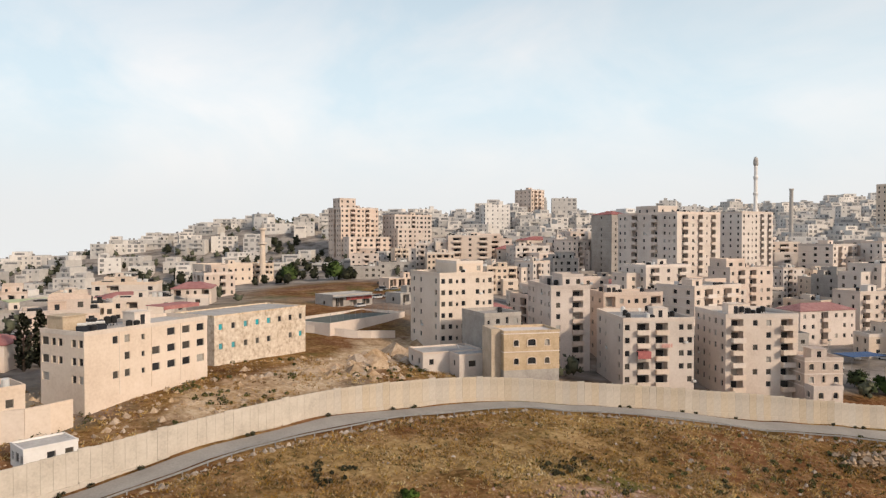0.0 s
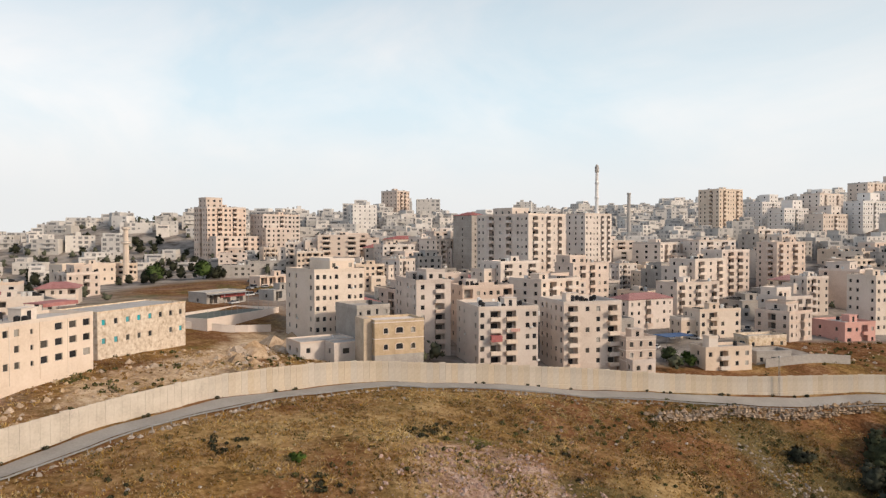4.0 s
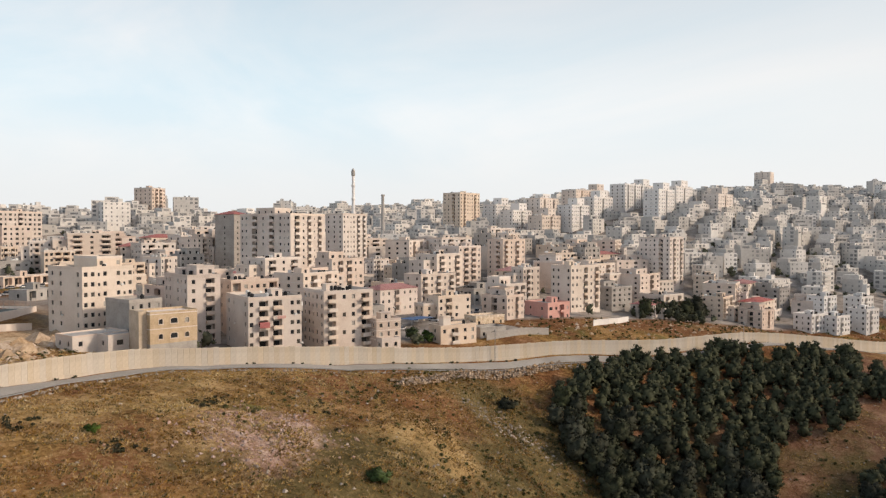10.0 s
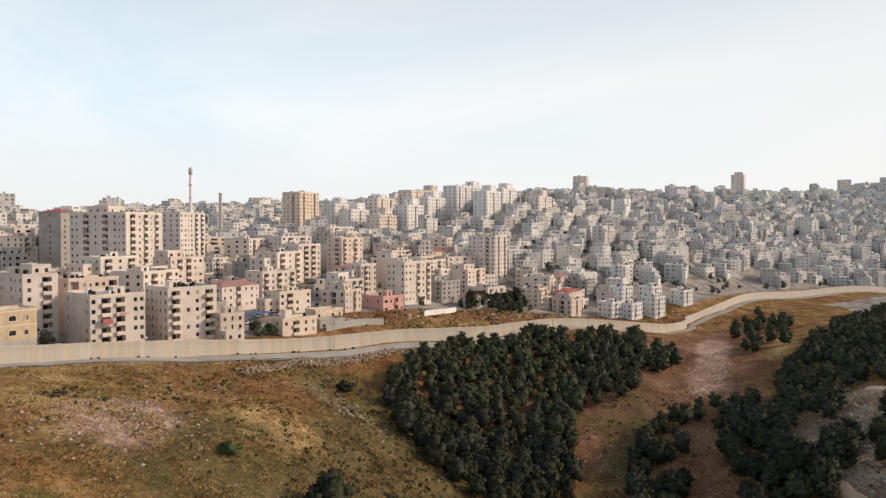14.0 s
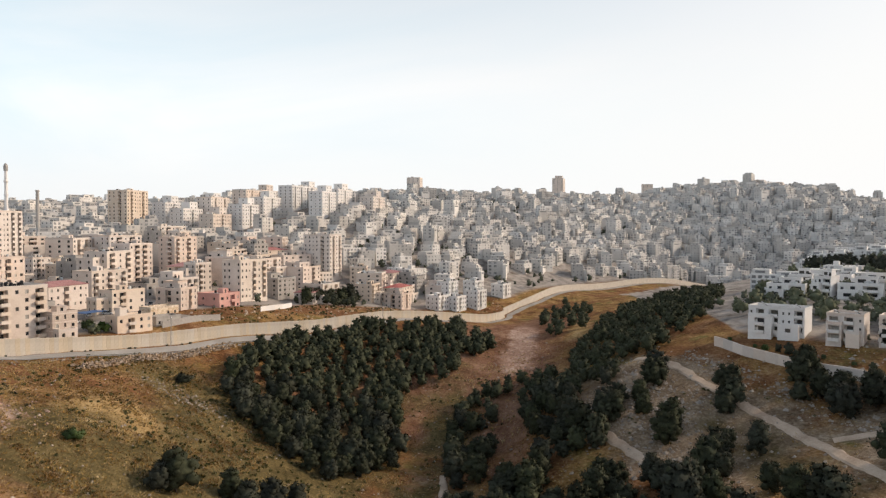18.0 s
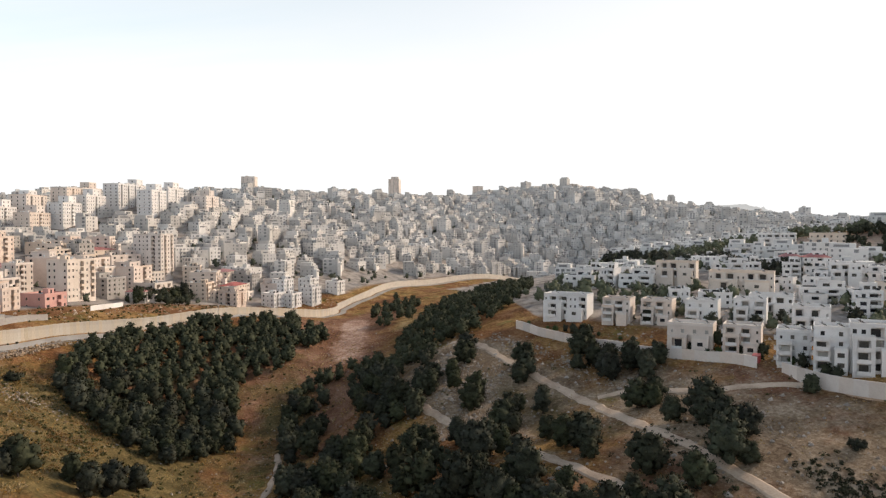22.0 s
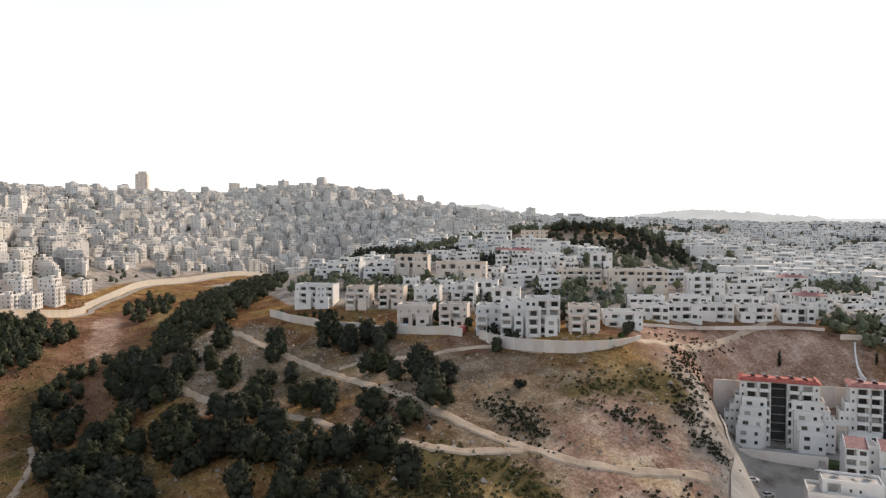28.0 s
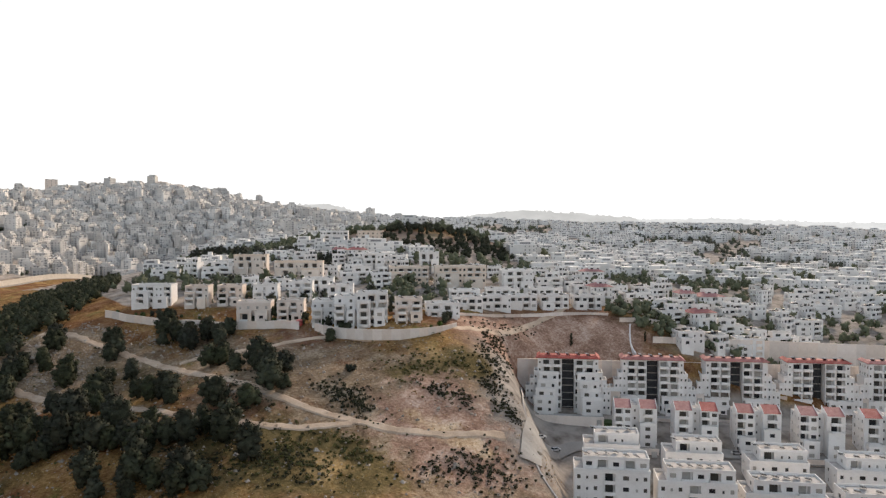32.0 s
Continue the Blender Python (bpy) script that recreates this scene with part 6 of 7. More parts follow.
def wood_of(name, spots, kinds, lo, hi, seed, label):
    """Trees too many to count, joined."""
    rr = random.Random(seed)
    cos, fs, base_n = [], [], 0
    data = []
    for tm, cm in kinds:
        v = np.empty(len(cm.vertices) * 3)
        cm.vertices.foreach_get("co", v)
        f = np.empty(len(cm.polygons) * 4, dtype=np.int64)
        cm.polygons.foreach_get("vertices", f)
        data.append((v.reshape(-1, 3), f.reshape(-1, 4), SOFT[cm.name]))
    soft = []
    for x, y in spots:
        v, f, nn = data[rr.randrange(len(data))]
        a, sc = rr.uniform(0, 6.28), rr.uniform(lo, hi)
        soft.append(np.stack([nn[:, 0] * math.cos(a) - nn[:, 1] * math.sin(a), nn[:, 0] * math.sin(a) + nn[:, 1] * math.cos(a), nn[:, 2]], 1))
        c, s_ = math.cos(a) * sc, math.sin(a) * sc
        w = np.stack([v[:, 0] * c - v[:, 1] * s_ + x, v[:, 0] * s_ + v[:, 1] * c + y, v[:, 2] * sc + ground(x, y) - 0.3], 1)
        cos.append(w)
        fs.append(f + base_n)
        base_n += len(v)
    me = bpy.data.meshes.new(name)
    cos, fs = np.concatenate(cos), np.concatenate(fs)
    me.vertices.add(len(cos))
    me.vertices.foreach_set("co", cos.ravel())
    me.loops.add(fs.size)
    me.loops.foreach_set("vertex_index", fs.ravel().astype(np.int32))
    me.polygons.add(len(fs))
    me.polygons.foreach_set("loop_start", np.arange(0, fs.size, 4, dtype=np.int32))
    me.polygons.foreach_set("loop_total", np.full(len(fs), 4, dtype=np.int32))
    me.update()
    me.polygons.foreach_set("use_smooth", np.ones(len(fs), bool))
    me.normals_split_custom_set_from_vertices(np.concatenate(soft).tolist())
    me.materials.append(kinds[0][1].materials[0])
    return tagged(new(name, me), label, "trees", kind="stuff")


SMALL = [tree_meshes(90 + i, h, s, "pine", 11, 0.15, 16, 0.048, (5, 3), 0.78, (7, 4)) for i, (h, s) in enumerate([(10.0, 3.7), (9.0, 3.4)])]
TINY = [tree_meshes(120 + i, h, s, "garden", 4, 0.2, 5, 0.09, (4, 3), 0.85, (5, 3)) for i, (h, s) in enumerate([(7.0, 3.2), (9.0, 3.2), (6.0, 3.4)])]
wood_of("pine_wood", extra[222:], SMALL, 0.66, 1.05, 4, "dense dark pine wood in the valley")
tree(BUSHES[1], 42, 90, 0.9, 0, "dark green bush on the grassy knoll", "bush", "bush")
tree(BUSHES[2], 79, 49, 1.7, 0, "bright green bush on the grassy knoll", "bush", "bush")
tree(BUSHES[0], 161, 61, 2.2, 0, "dark green bush among stones", "bush", "bush")
tree(BUSHES[0], 46, -187, 1.6, 0, "dark green bush on the bare slope", "bush", "bush")

# settlement and town trees
r = random.Random(31)
spots = []
for i in range(4000):
    x, y = r.uniform(-60, 560), r.uniform(-700, -150)
    if not settle_ok(x, y):
        continue
    if not free(x, y, -0.5):
        continue
    spots.append((x, y))
hill_wood = [(292 + 74 * math.sqrt(r.random()) * math.cos(a), -436 + 50 * math.sqrt(r.random()) * math.sin(a)) for a in [r.uniform(0, 6.28) for _ in range(230)]]
row_wood = [(480 - 3.6 * k + r.uniform(-4, 4), -285 - 0.32 * k + r.uniform(-7, 7)) for k in range(66)]
terrace_wood = [(r.uniform(-30, 50), r.uniform(-440, -345)) for _ in range(200)]
terrace_wood = [q for q in terrace_wood if (q[0] - 24) * 0.669 - (q[1] + 288) * 0.743 > 36 and free(*q, 0.0)]
far_wood = [(r.uniform(-100, 700), r.uniform(-1300, -480)) for _ in range(700)]
wood_of("garden_trees", spots[:500] + settle_trees + far_wood[:450] + terrace_wood, TINY, 0.65, 1.3, 6, "dark garden trees among white houses")
hedge = []
while len(hedge) < 330:
    x, y = r.uniform(55, 330), r.uniform(-330, -165)
    if settle_ok(x, y) and free(x, y, -1.6):
        hedge.append((x, y))
wood_of("hedges", hedge, TINY, 0.35, 0.75, 39, "dark clipped hedges and shrubs between white houses")
wood_of("grove_patches", [(x + r.uniform(-9, 9), y + r.uniform(-9, 9)) for x, y in patch_spots for _ in range(2)][:1500], TINY, 0.7, 1.3, 40, "dark garden groves between far white houses")
wood_of("row_wood", row_wood, SMALL, 0.85, 1.25, 26, "dark line of pines between terraced houses")
wood_of("knoll_wood", hill_wood, SMALL, 0.45, 0.8, 16, "dark pines on a knoll among white houses")
town_spots = []
for i in range(6000):
    x, y = r.uniform(-80, 700), r.uniform(-60, 700)
    if beyond(x, y) < 12 or bare(x, y) or not free(x, y, 0.0) or (x > 0.5 * y and r.random() < 0.55):
        continue
    town_spots.append((x, y))
wood_of("town_trees", town_spots[:1150], TINY, 0.4, 0.9, 7, "small dark trees between the stone houses")

slope_spots = []
for i in range(9000):
    x, y = r.uniform(250, 1300), r.uniform(-420, 620)
    dist = math.hypot(x - 20, y + 50)
    if 480 < dist < 1350 and beyond(x, y) > 16 and noise.noise(Vector((x * 0.006, y * 0.006, 2.0))) > r.uniform(-0.25, 0.5):
        slope_spots.append((x, y))
wood_of("slope_trees", slope_spots[:1150], TINY, 0.5, 1.15, 37, "small dark trees scattered over the far town")
bank_spots = [(r.gauss(r.choice((330, 350, 372)), 9), r.gauss(56, 7)) for _ in range(34)]
wood_of("bank_trees", [q for q in bank_spots if beyond(*q) > 30 and free(*q, -2.0)], SMALL, 0.45, 0.8, 38, "dark pines along the top of the brown bank")

ridge_spots = []
for i in range(900):
    x, y = r.gauss(r.choice([60, 110, 150, 20]), 30), r.gauss(r.choice([420, 500, 360]), 40)
    if beyond(x, y) > 40 and not bare(x, y) and free(x, y, -1.0):
        ridge_spots.append((x, y))
wood_of("ridge_trees", ridge_spots[:90], SMALL, 0.5, 0.95, 27, "dark trees among the houses on the ridge")


def wall_run(name, points, z_top, thick, tall, mat, label, step=6.0):
    """A free-standing or retaining wall in straight lengths, each one a part."""
    top = base(name, Matrix.Identity(4), label, "wall")
    line = spline(points, step)
    for i, (p, q) in enumerate(zip(line, line[1:])):
        s = Shape()
        ln = (q - p).length
        s.box(0, -thick / 2, -tall, ln + 0.02, thick / 2, 0)
        s.box(0, -thick / 2 - 0.06, 0, ln + 0.02, thick / 2 + 0.06, 0.12)
        z = z_top(p.x, p.y, i / max(1, len(line) - 2))
        fall = (z_top(q.x, q.y, (i + 1) / max(1, len(line) - 2)) - z) / ln
        s.v = [(v[0], v[1], v[2] + fall * v[0]) for v in s.v]
        part("wall_length", s.mesh("wall_length", M[mat]), top, m=Matrix.Translation((p.x, p.y, z)) @ Matrix.Rotation(math.atan2(q.y - p.y, q.x - p.x), 4, "Z"))
    return top


wall_run("garden_wall", [(96, -199), (84, -199), (73, -201), (62, -208), (53, -220), (50, -234), (55, -250)], lambda x, y, t: -6.6 + 0.6 * t, 0.4, 4.5, "lime_pale", "long curved white garden wall below the houses", 4.0)
wall_run("retaining_wall", [(203, -137), (187, -145), (173, -155), (155, -168), (140, -177), (119, -190), (100, -197)], lambda x, y, t: ground(x, y) + 3.6, 0.5, 5.0, "lime_pale", "pale stone retaining wall under the terrace houses", 5.0)
wall_run("retaining_wall", [(44, -276), (24, -305), (2, -338), (-20, -370), (-43, -402), (-66, -435), (-90, -470)], lambda x, y, t: -24 - 9 * t, 0.6, 16, "lime_pale", "tall pale retaining wall behind the red-edged blocks", 5.0)
wall_run("retaining_wall", [(16, -342), (4, -360), (-8, -378), (-31, -410), (-54, -442), (-78, -478)], lambda x, y, t: -17 - 8 * t, 0.5, 12, "lime_pale", "upper pale retaining wall with a planted strip", 5.0)
wall_run("retaining_wall", [(40, -276), (28, -262), (12, -247), (2, -237), (-14, -224), (-28, -213), (-46, -206)], lambda x, y, t: float(height(np.float64(x), np.float64(y))) + 0.9, 0.45, 4.0, "concrete", "sloping boundary wall between rubble slope and houses", 4.0)
wall_run("retaining_wall", [(31, -344), (26, -337), (20, -330), (14, -326)], lambda x, y, t: -12.5 - 9 * t, 0.5, 6.0, "white", "white boundary wall beside the red bank", 4.0)
ribbon("street", [(-26, -212), (-14, -226), (-4, -243), (-2, -262), (-14, -279), (-34, -297), (-52, -314), (-70, -331), (-92, -352)], 7.0, M["asphalt"], 0.6, "grey asphalt street between the white blocks", "street")
wall_run("retaining_wall", [(70, -262), (70, -284), (67, -303), (60, -321), (50, -336), (42, -347)], lambda x, y, t: float(height(np.float64(x), np.float64(y))) + 1.4, 0.5, 4.0, "lime_pale", "low pale wall along the top of the red bank", 8.0)
wall_run("concrete_wall", [(200, 89), (215, 82), (230, 73)], lambda x, y, t: ground(x, y) + 2.6, 0.35, 5.0, "concrete", "bare concrete yard wall behind the barrier", 5.0)
wall_run("white_wall", [(259, 68), (275, 64), (292, 62)], lambda x, y, t: ground(x, y) + 2.4, 0.3, 4.0, "white", "low white wall at the edge of the bank", 4.0)
wall_run("yard_wall", [(-14, 131), (-8, 128), (2, 134)], lambda x, y, t: 8.0, 0.35, 5.0, "cream", "cream yard wall with railings beside the school", 4.0)
wall_run("field_wall", [(60, 209), (75, 197), (88, 196)], lambda x, y, t: ground(x, y) + 2.2, 0.3, 4.0, "lime_pale", "pale wall round the playing field", 4.0)

building("white_hut", -4, 120, 1.4, 20, 7.5, 5.5, 3.2, 1, "small white hut with a flat grey roof beside the barrier", mat="white", front="www", left="wWw", roof_bits=0, category="hut", parapet=0.25)
building("stone_house", -12, 132, 3.4, 20, 8, 8, 7.5, 2, "small beige house with a rooftop tank behind the barrier", mat="cream", front="nw", left="w.", roof_bits=2, category="house", head=False)

# ---------------------------------------------------------------- stones, tufts and scrub
def scatter(name, count, area, mat, label, make, seed, category):
    rr = random.Random(seed)
    sh = Shape()
    done = 0
    while done < count:
        x, y = area(rr)
        if beyond(x, y) > -6 and beyond(x, y) < 2.5:
            continue
        make(sh, rr, x, y, ground(x, y))
        done += 1
    return tagged(new(name, sh.mesh(name, M[mat])), label, category, kind="stuff")


def stone(sh, rr, x, y, z):
    s = 0.12 + 0.6 * rr.random() ** 6
    n = len(sh.v)
    k = [rr.uniform(0.65, 1.2) * s for _ in range(6)]
    a = rr.uniform(0, 6.28)
    c, q = math.cos(a), math.sin(a)
    for px, py, pz in ((k[0], 0, 0), (0, k[1], 0.1 * s), (-k[2], 0, 0), (0, -k[3], 0.05 * s), (0.2 * s, 0.1 * s, k[4] * 0.8), (-0.2 * s, -0.2 * s, k[5] * 0.7), (0, 0, -0.4 * s)):
        sh.v.append((x + px * c - py * q, y + px * q + py * c, z + pz))
    fs = [(0, 1, 4), (1, 5, 4), (1, 2, 5), (2, 3, 5), (3, 0, 4), (3, 4, 5), (0, 6, 1), (1, 6, 2), (2, 6, 3), (3, 6, 0)]
    sh.f += [tuple(n + i for i in f) for f in fs]
    sh.m += [0] * len(fs)


def block_stone(sh, rr, x, y, z):
    """A larger broken rock, half sunk."""
    n, grow = len(sh.v), 1.0 + 1.3 * rr.random() ** 3
    stone(sh, rr, 0, 0, 0)
    sh.v[n:] = [(x + v[0] * grow, y + v[1] * grow, z + (v[2] - 0.05) * grow) for v in sh.v[n:]]


def outcrop(sh, rr, x, y, z):
    """A broken ledge of rock."""
    n, grow = len(sh.v), rr.uniform(2.4, 6.0)
    stone(sh, rr, 0, 0, 0)
    sh.v[n:] = [(x + v[0] * grow * 1.3, y + v[1] * grow * 1.3, z + (v[2] - 0.04) * grow) for v in sh.v[n:]]


def tuft(sh, rr, x, y, z):
    v = noise.noise(Vector((x * 0.09, y * 0.09, 3.0))) + 0.6 * noise.noise(Vector((x * 0.35, y * 0.35, 7.0)))
    if v < -0.08 and rr.random() < 0.75:
        return
    s = rr.uniform(0.22, 0.5) * (1.0 + 0.8 * max(0.0, v))
    for _ in range(6):
        a = rr.uniform(0, 6.28)
        dx, dy = math.cos(a), math.sin(a)
        n = len(sh.v)
        lx, ly = rr.uniform(-0.5, 0.5) * s, rr.uniform(-0.5, 0.5) * s
        sh.v += [(x - dx * 0.26 * s + lx, y - dy * 0.26 * s + ly, z - 0.05), (x + dx * 0.26 * s + lx, y + dy * 0.26 * s + ly, z - 0.05), (x + lx * 2.6 - dy * s * 0.6, y + ly * 2.6 + dx * s * 0.6, z + s * rr.uniform(0.5, 1.0))]
        sh.f.append((n, n + 1, n + 2))
        sh.m.append(0)


def shrub(sh, rr, x, y, z):
    if noise.noise(Vector((x * 0.07, y * 0.07, 11.0))) < rr.uniform(0.0, 0.4):
        return
    clump(sh, rr, Vector((x, y, z + 0.25)), 0.3 + 1.0 * rr.random() ** 2, 22, 0.30, 0.6)


def knoll(rr):
    while True:
        x, y = rr.uniform(-60, 190), rr.uniform(20, 135)
        if beyond(x, y) < -8:
            return x, y


def slope(rr):
    return rr.uniform(-50, 190), rr.uniform(-235, -70)


def wadi(rr):
    t = rr.random()
    return 90 + 200 * t + rr.gauss(0, 22), -25 - 20 * t + rr.gauss(0, 24)


def bank(rr):
    while True:
        x, y = rr.uniform(-30, 110), rr.uniform(110, 178)
        if 3 < beyond(x, y) < 45:
            return x, y


def heap(cx, cy, sx, sy):
    return lambda rr: (rr.gauss(cx, sx), rr.gauss(cy, sy))


scatter("dry_grass", 60000, knoll, "straw", "dry straw-coloured grass tufts on the knoll", tuft, 1, "grass")
scatter("green_grass", 7000, knoll, "scrub", "sparse green weeds among the dry grass", tuft, 2, "grass")
scatter("loose_stones", 1500, knoll, "rock", "pale loose stones on the knoll", stone, 3, "stones")
scatter("slope_stones", 7500, slope, "rock", "pale rubble on the bare slope", block_stone, 4, "stones")
scatter("slope_scrub", 420, slope, "scrub", "low dark scrub on the bare slope", shrub, 5, "scrub")
def cluster(*spots):
    """Scrub in thickets: centre, spread along x and y."""
    def pick(rr):
        cx, cy, sx, sy = spots[rr.randrange(len(spots))]
        return rr.gauss(cx, sx), rr.gauss(cy, sy)
    return pick


def bushlet(sh, rr, x, y, z):
    clump(sh, rr, Vector((x, y, z + 0.3)), 0.35 + 0.75 * rr.random() ** 1.5, 26, 0.28, 0.7)


scatter("dark_scrub", 760, cluster((33, -174, 7, 3), (26, -178, 6, 3), (28, -122, 14, 8), (10, -140, 10, 5), (-18, -184, 5, 10), (-26, -196, 5, 8), (60, -150, 14, 6)), "heath", "dark low shrubs in thickets on the slope", bushlet, 15, "scrub")
scatter("ravine_scrub", 520, cluster((44, -262, 5, 3), (36, -252, 4, 3), (27, -243, 4, 2.5), (17, -234, 4, 2.5), (9, -226, 4, 2.5), (7, -211, 4, 2), (14, -205, 3, 2), (-4, -222, 4, 2), (58, -282, 4, 10), (50, -268, 4, 4)), "heath", "dense dark scrub along the ravine beside the houses", bushlet, 43, "scrub")
scatter("green_scrub", 420, cluster((8, -146, 10, 5), (2, -160, 8, 4), (16, -134, 8, 5), (30, -212, 7, 9)), "scrub", "low green and brown scrub in the hollows of the slope", bushlet, 44, "scrub")
scatter("valley_scrub", 800, cluster((128, 15, 20, 18), (140, 30, 16, 14), (80, -55, 40, 14), (120, 10, 16, 20), (160, 50, 8, 20), (200, -30, 40, 12), (100, 40, 12, 18), (150, 85, 40, 4)), "scrub", "green and brown scrub in the valley", bushlet, 16, "scrub")
scatter("knoll_scrub", 420, cluster((47, 98, 5, 2), (52, 94, 4, 2), (40, 82, 3, 2), (30, 100, 5, 2), (66, 92, 6, 2), (95, 78, 6, 3), (112, 60, 5, 6), (20, 88, 5, 3)), "heath", "dark dry weeds in patches on the knoll", shrub, 26, "scrub")
scatter("pink_rubble", 1700, heap(71, 74, 10, 7), "pink_rock", "pinkish rubble strewn over the knoll", stone, 17, "stones")
scatter("slope_grass", 5000, slope, "straw", "dry grass tufts on the bare slope", tuft, 6, "grass")
scatter("valley_stones", 1800, wadi, "rock", "stones in the dry valley", stone, 7, "stones")
scatter("valley_grass", 11000, wadi, "straw", "dry grass tufts in the valley", tuft, 8, "grass")
scatter("bank_stones", 3200, bank, "bank_rock", "pale rubble on the bank below the school", block_stone, 9, "stones")
scatter("rock_outcrop", 260, cluster((84, 172, 5, 5), (76, 166, 5, 4), (90, 178, 3, 4), (66, 160, 5, 3), (52, 152, 6, 3)), "bank_rock", "broken tan rock ledges at the top of the bank", outcrop, 29, "rocks")
scatter("bank_grass", 5000, bank, "straw", "dry grass between the rubble of the bank", tuft, 19, "grass")
scatter("bank_scrub", 700, bank, "scrub", "green scrub on the bank below the school", shrub, 10, "scrub")
scatter("scree", 2600, heap(165, -106, 24, 9), "rock", "grey scree below the track", block_stone, 11, "stones")
scatter("terrace_stones", 900, cluster((196, -126, 5, 3), (184, -133, 5, 3), (172, -140, 5, 3), (160, -146, 5, 3), (147, -151, 5, 3), (134, -155, 5, 2.5), (120, -158, 6, 2)), "rock", "tumbled pale terrace stones above the track", block_stone, 23, "stones")


def cut_bank(rr):
    while True:
        x, y = rr.uniform(225, 470), rr.uniform(-50, 95)
        if 6 < beyond(x, y) < 46:
            return x, y


scatter("cut_bank_stones", 1600, cut_bank, "bank_rock", "loose tan rubble on the brown bank behind the barrier", block_stone, 24, "stones")
scatter("cut_bank_scrub", 420, cut_bank, "scrub", "green and dry scrub on the brown bank behind the barrier", bushlet, 25, "scrub")
scatter("scree_heap", 700, heap(150, 54, 4, 9), "rock", "grey stone scree beside the bush", stone, 12, "stones")

# the dry-stone terrace above the gully
terrace = base("stone_terrace", Matrix.Identity(4), "dry-stone terrace wall of large pale boulders", "wall")
rr = random.Random(77)
boulders = []
for i in range(4):
    s = Shape()
    stone(s, rr, 0, 0, 0)
    big = max(abs(c) for v in s.v for c in v)
    s.v = [(v[0] / big * 0.42, v[1] / big * 0.42, v[2] / big * 0.42) for v in s.v]
    boulders.append(s.mesh("boulder", M["boulder"]))
for k in range(2):
    for j, p in enumerate(spline([(134, 84), (148, 81), (163, 78), (178, 71), (192, 65), (204, 59)], 1.15)):
        for lev in range(3 if k == 0 else 2):
            x, y = p.x + rr.uniform(-0.2, 0.2) + k * 1.2, p.y + rr.uniform(-0.2, 0.2) + k * 2.6
            if rr.random() < 0.74:
                z = ground(x, y) + 0.55 * lev + 0.1
                sc = rr.uniform(1.6, 2.6)
                part("boulder", boulders[rr.randrange(4)], terrace, m=Matrix.Translation((x, y, z)) @ Matrix.Rotation(rr.uniform(0, 6.28), 4, "Z") @ Matrix.Scale(sc, 4))


# ---------------------------------------------------------------- along the patrol road
rail = Shape()
line = spline(offset(BARRIER, 7.4), 4.0)
for i, (p, q) in enumerate(zip(line, line[1:])):
    if not -30 < p.x < 260:
        continue
    z = ground(p.x, p.y)
    zq = ground(q.x, q.y)
    rail.box(p.x - 0.09, p.y - 0.09, z - 0.3, p.x + 0.09, p.y + 0.09, z + 0.75)
    t = (q - p).normalized()
    nv = Vector((-t.y, t.x)) * 0.04
    a, b = (p.x - nv.x, p.y - nv.y), (p.x + nv.x, p.y + nv.y)
    c, e = (q.x + nv.x, q.y + nv.y), (q.x - nv.x, q.y - nv.y)
    n = len(rail.v)
    rail.v += [(*a, z + 0.45), (*b, z + 0.45), (*c, zq + 0.45), (*e, zq + 0.45), (*a, z + 0.75), (*b, z + 0.75), (*c, zq + 0.75), (*e, zq + 0.75)]
    rail.f += [tuple(n + k for k in g) for g in ((4, 5, 6, 7), (0, 3, 7, 4), (2, 1, 5, 6))]
    rail.m += [0, 0, 0]
tagged(new("guard_rail", rail.mesh("guard_rail", M["metal"])), "low grey guard rail on posts beside the patrol road", "guard rail", kind="stuff")


def mast(x, y, h, label):
    """A lattice mast of three legs with braces and a lamp head."""
    top = base("lattice_mast", pose(x, y, ground(x, y)), label, "mast", "masts along the barrier")
    for i in range(3):
        a = 2.094 * i
        s = Shape()
        n = len(s.v)
        s.tube(0, 0, -0.5, h, 0.05, 0.04, 6)
        s.v = [(v[0] + 0.35 * math.cos(a) * (1 - 0.5 * v[2] / h), v[1] + 0.35 * math.sin(a) * (1 - 0.5 * v[2] / h), v[2]) for v in s.v]
        part("leg", s.mesh("leg", M["metal"]), top)
    s = Shape()
    for k in range(int(h / 0.8)):
        z = 0.4 + 0.8 * k
        rad = 0.36 * (1 - 0.5 * z / h)
        for i in range(3):
            a, b = 2.094 * i, 2.094 * (i + 1)
            pa, pb = Vector((rad * math.cos(a), rad * math.sin(a), z)), Vector((rad * math.cos(b), rad * math.sin(b), z + 0.75))
            off = Vector((0, 0, 0.05))
            s.quad(pa, pb, pb + off, pa + off)
    part("lattice", s.mesh("lattice", M["metal"]), top)["kind"] = "stuff"
    s = Shape()
    s.box(-0.5, -0.25, h - 0.1, 0.5, 0.25, h + 0.25)
    head_ = part("lamp_head", s.mesh("lamp_head", M["metal"]), top)
    s = Shape()
    s.box(-0.4, -0.28, h - 0.02, 0.4, -0.255, h + 0.18)
    part("lens", s.mesh("lens", M["tank"]), head_)


mast(186, 78, 11.5, "grey lattice lamp mast in front of the barrier")
mast(172, 112, 12, "grey lattice lamp mast behind the barrier")
mast(292, 12, 11, "grey lattice lamp mast at the barrier")

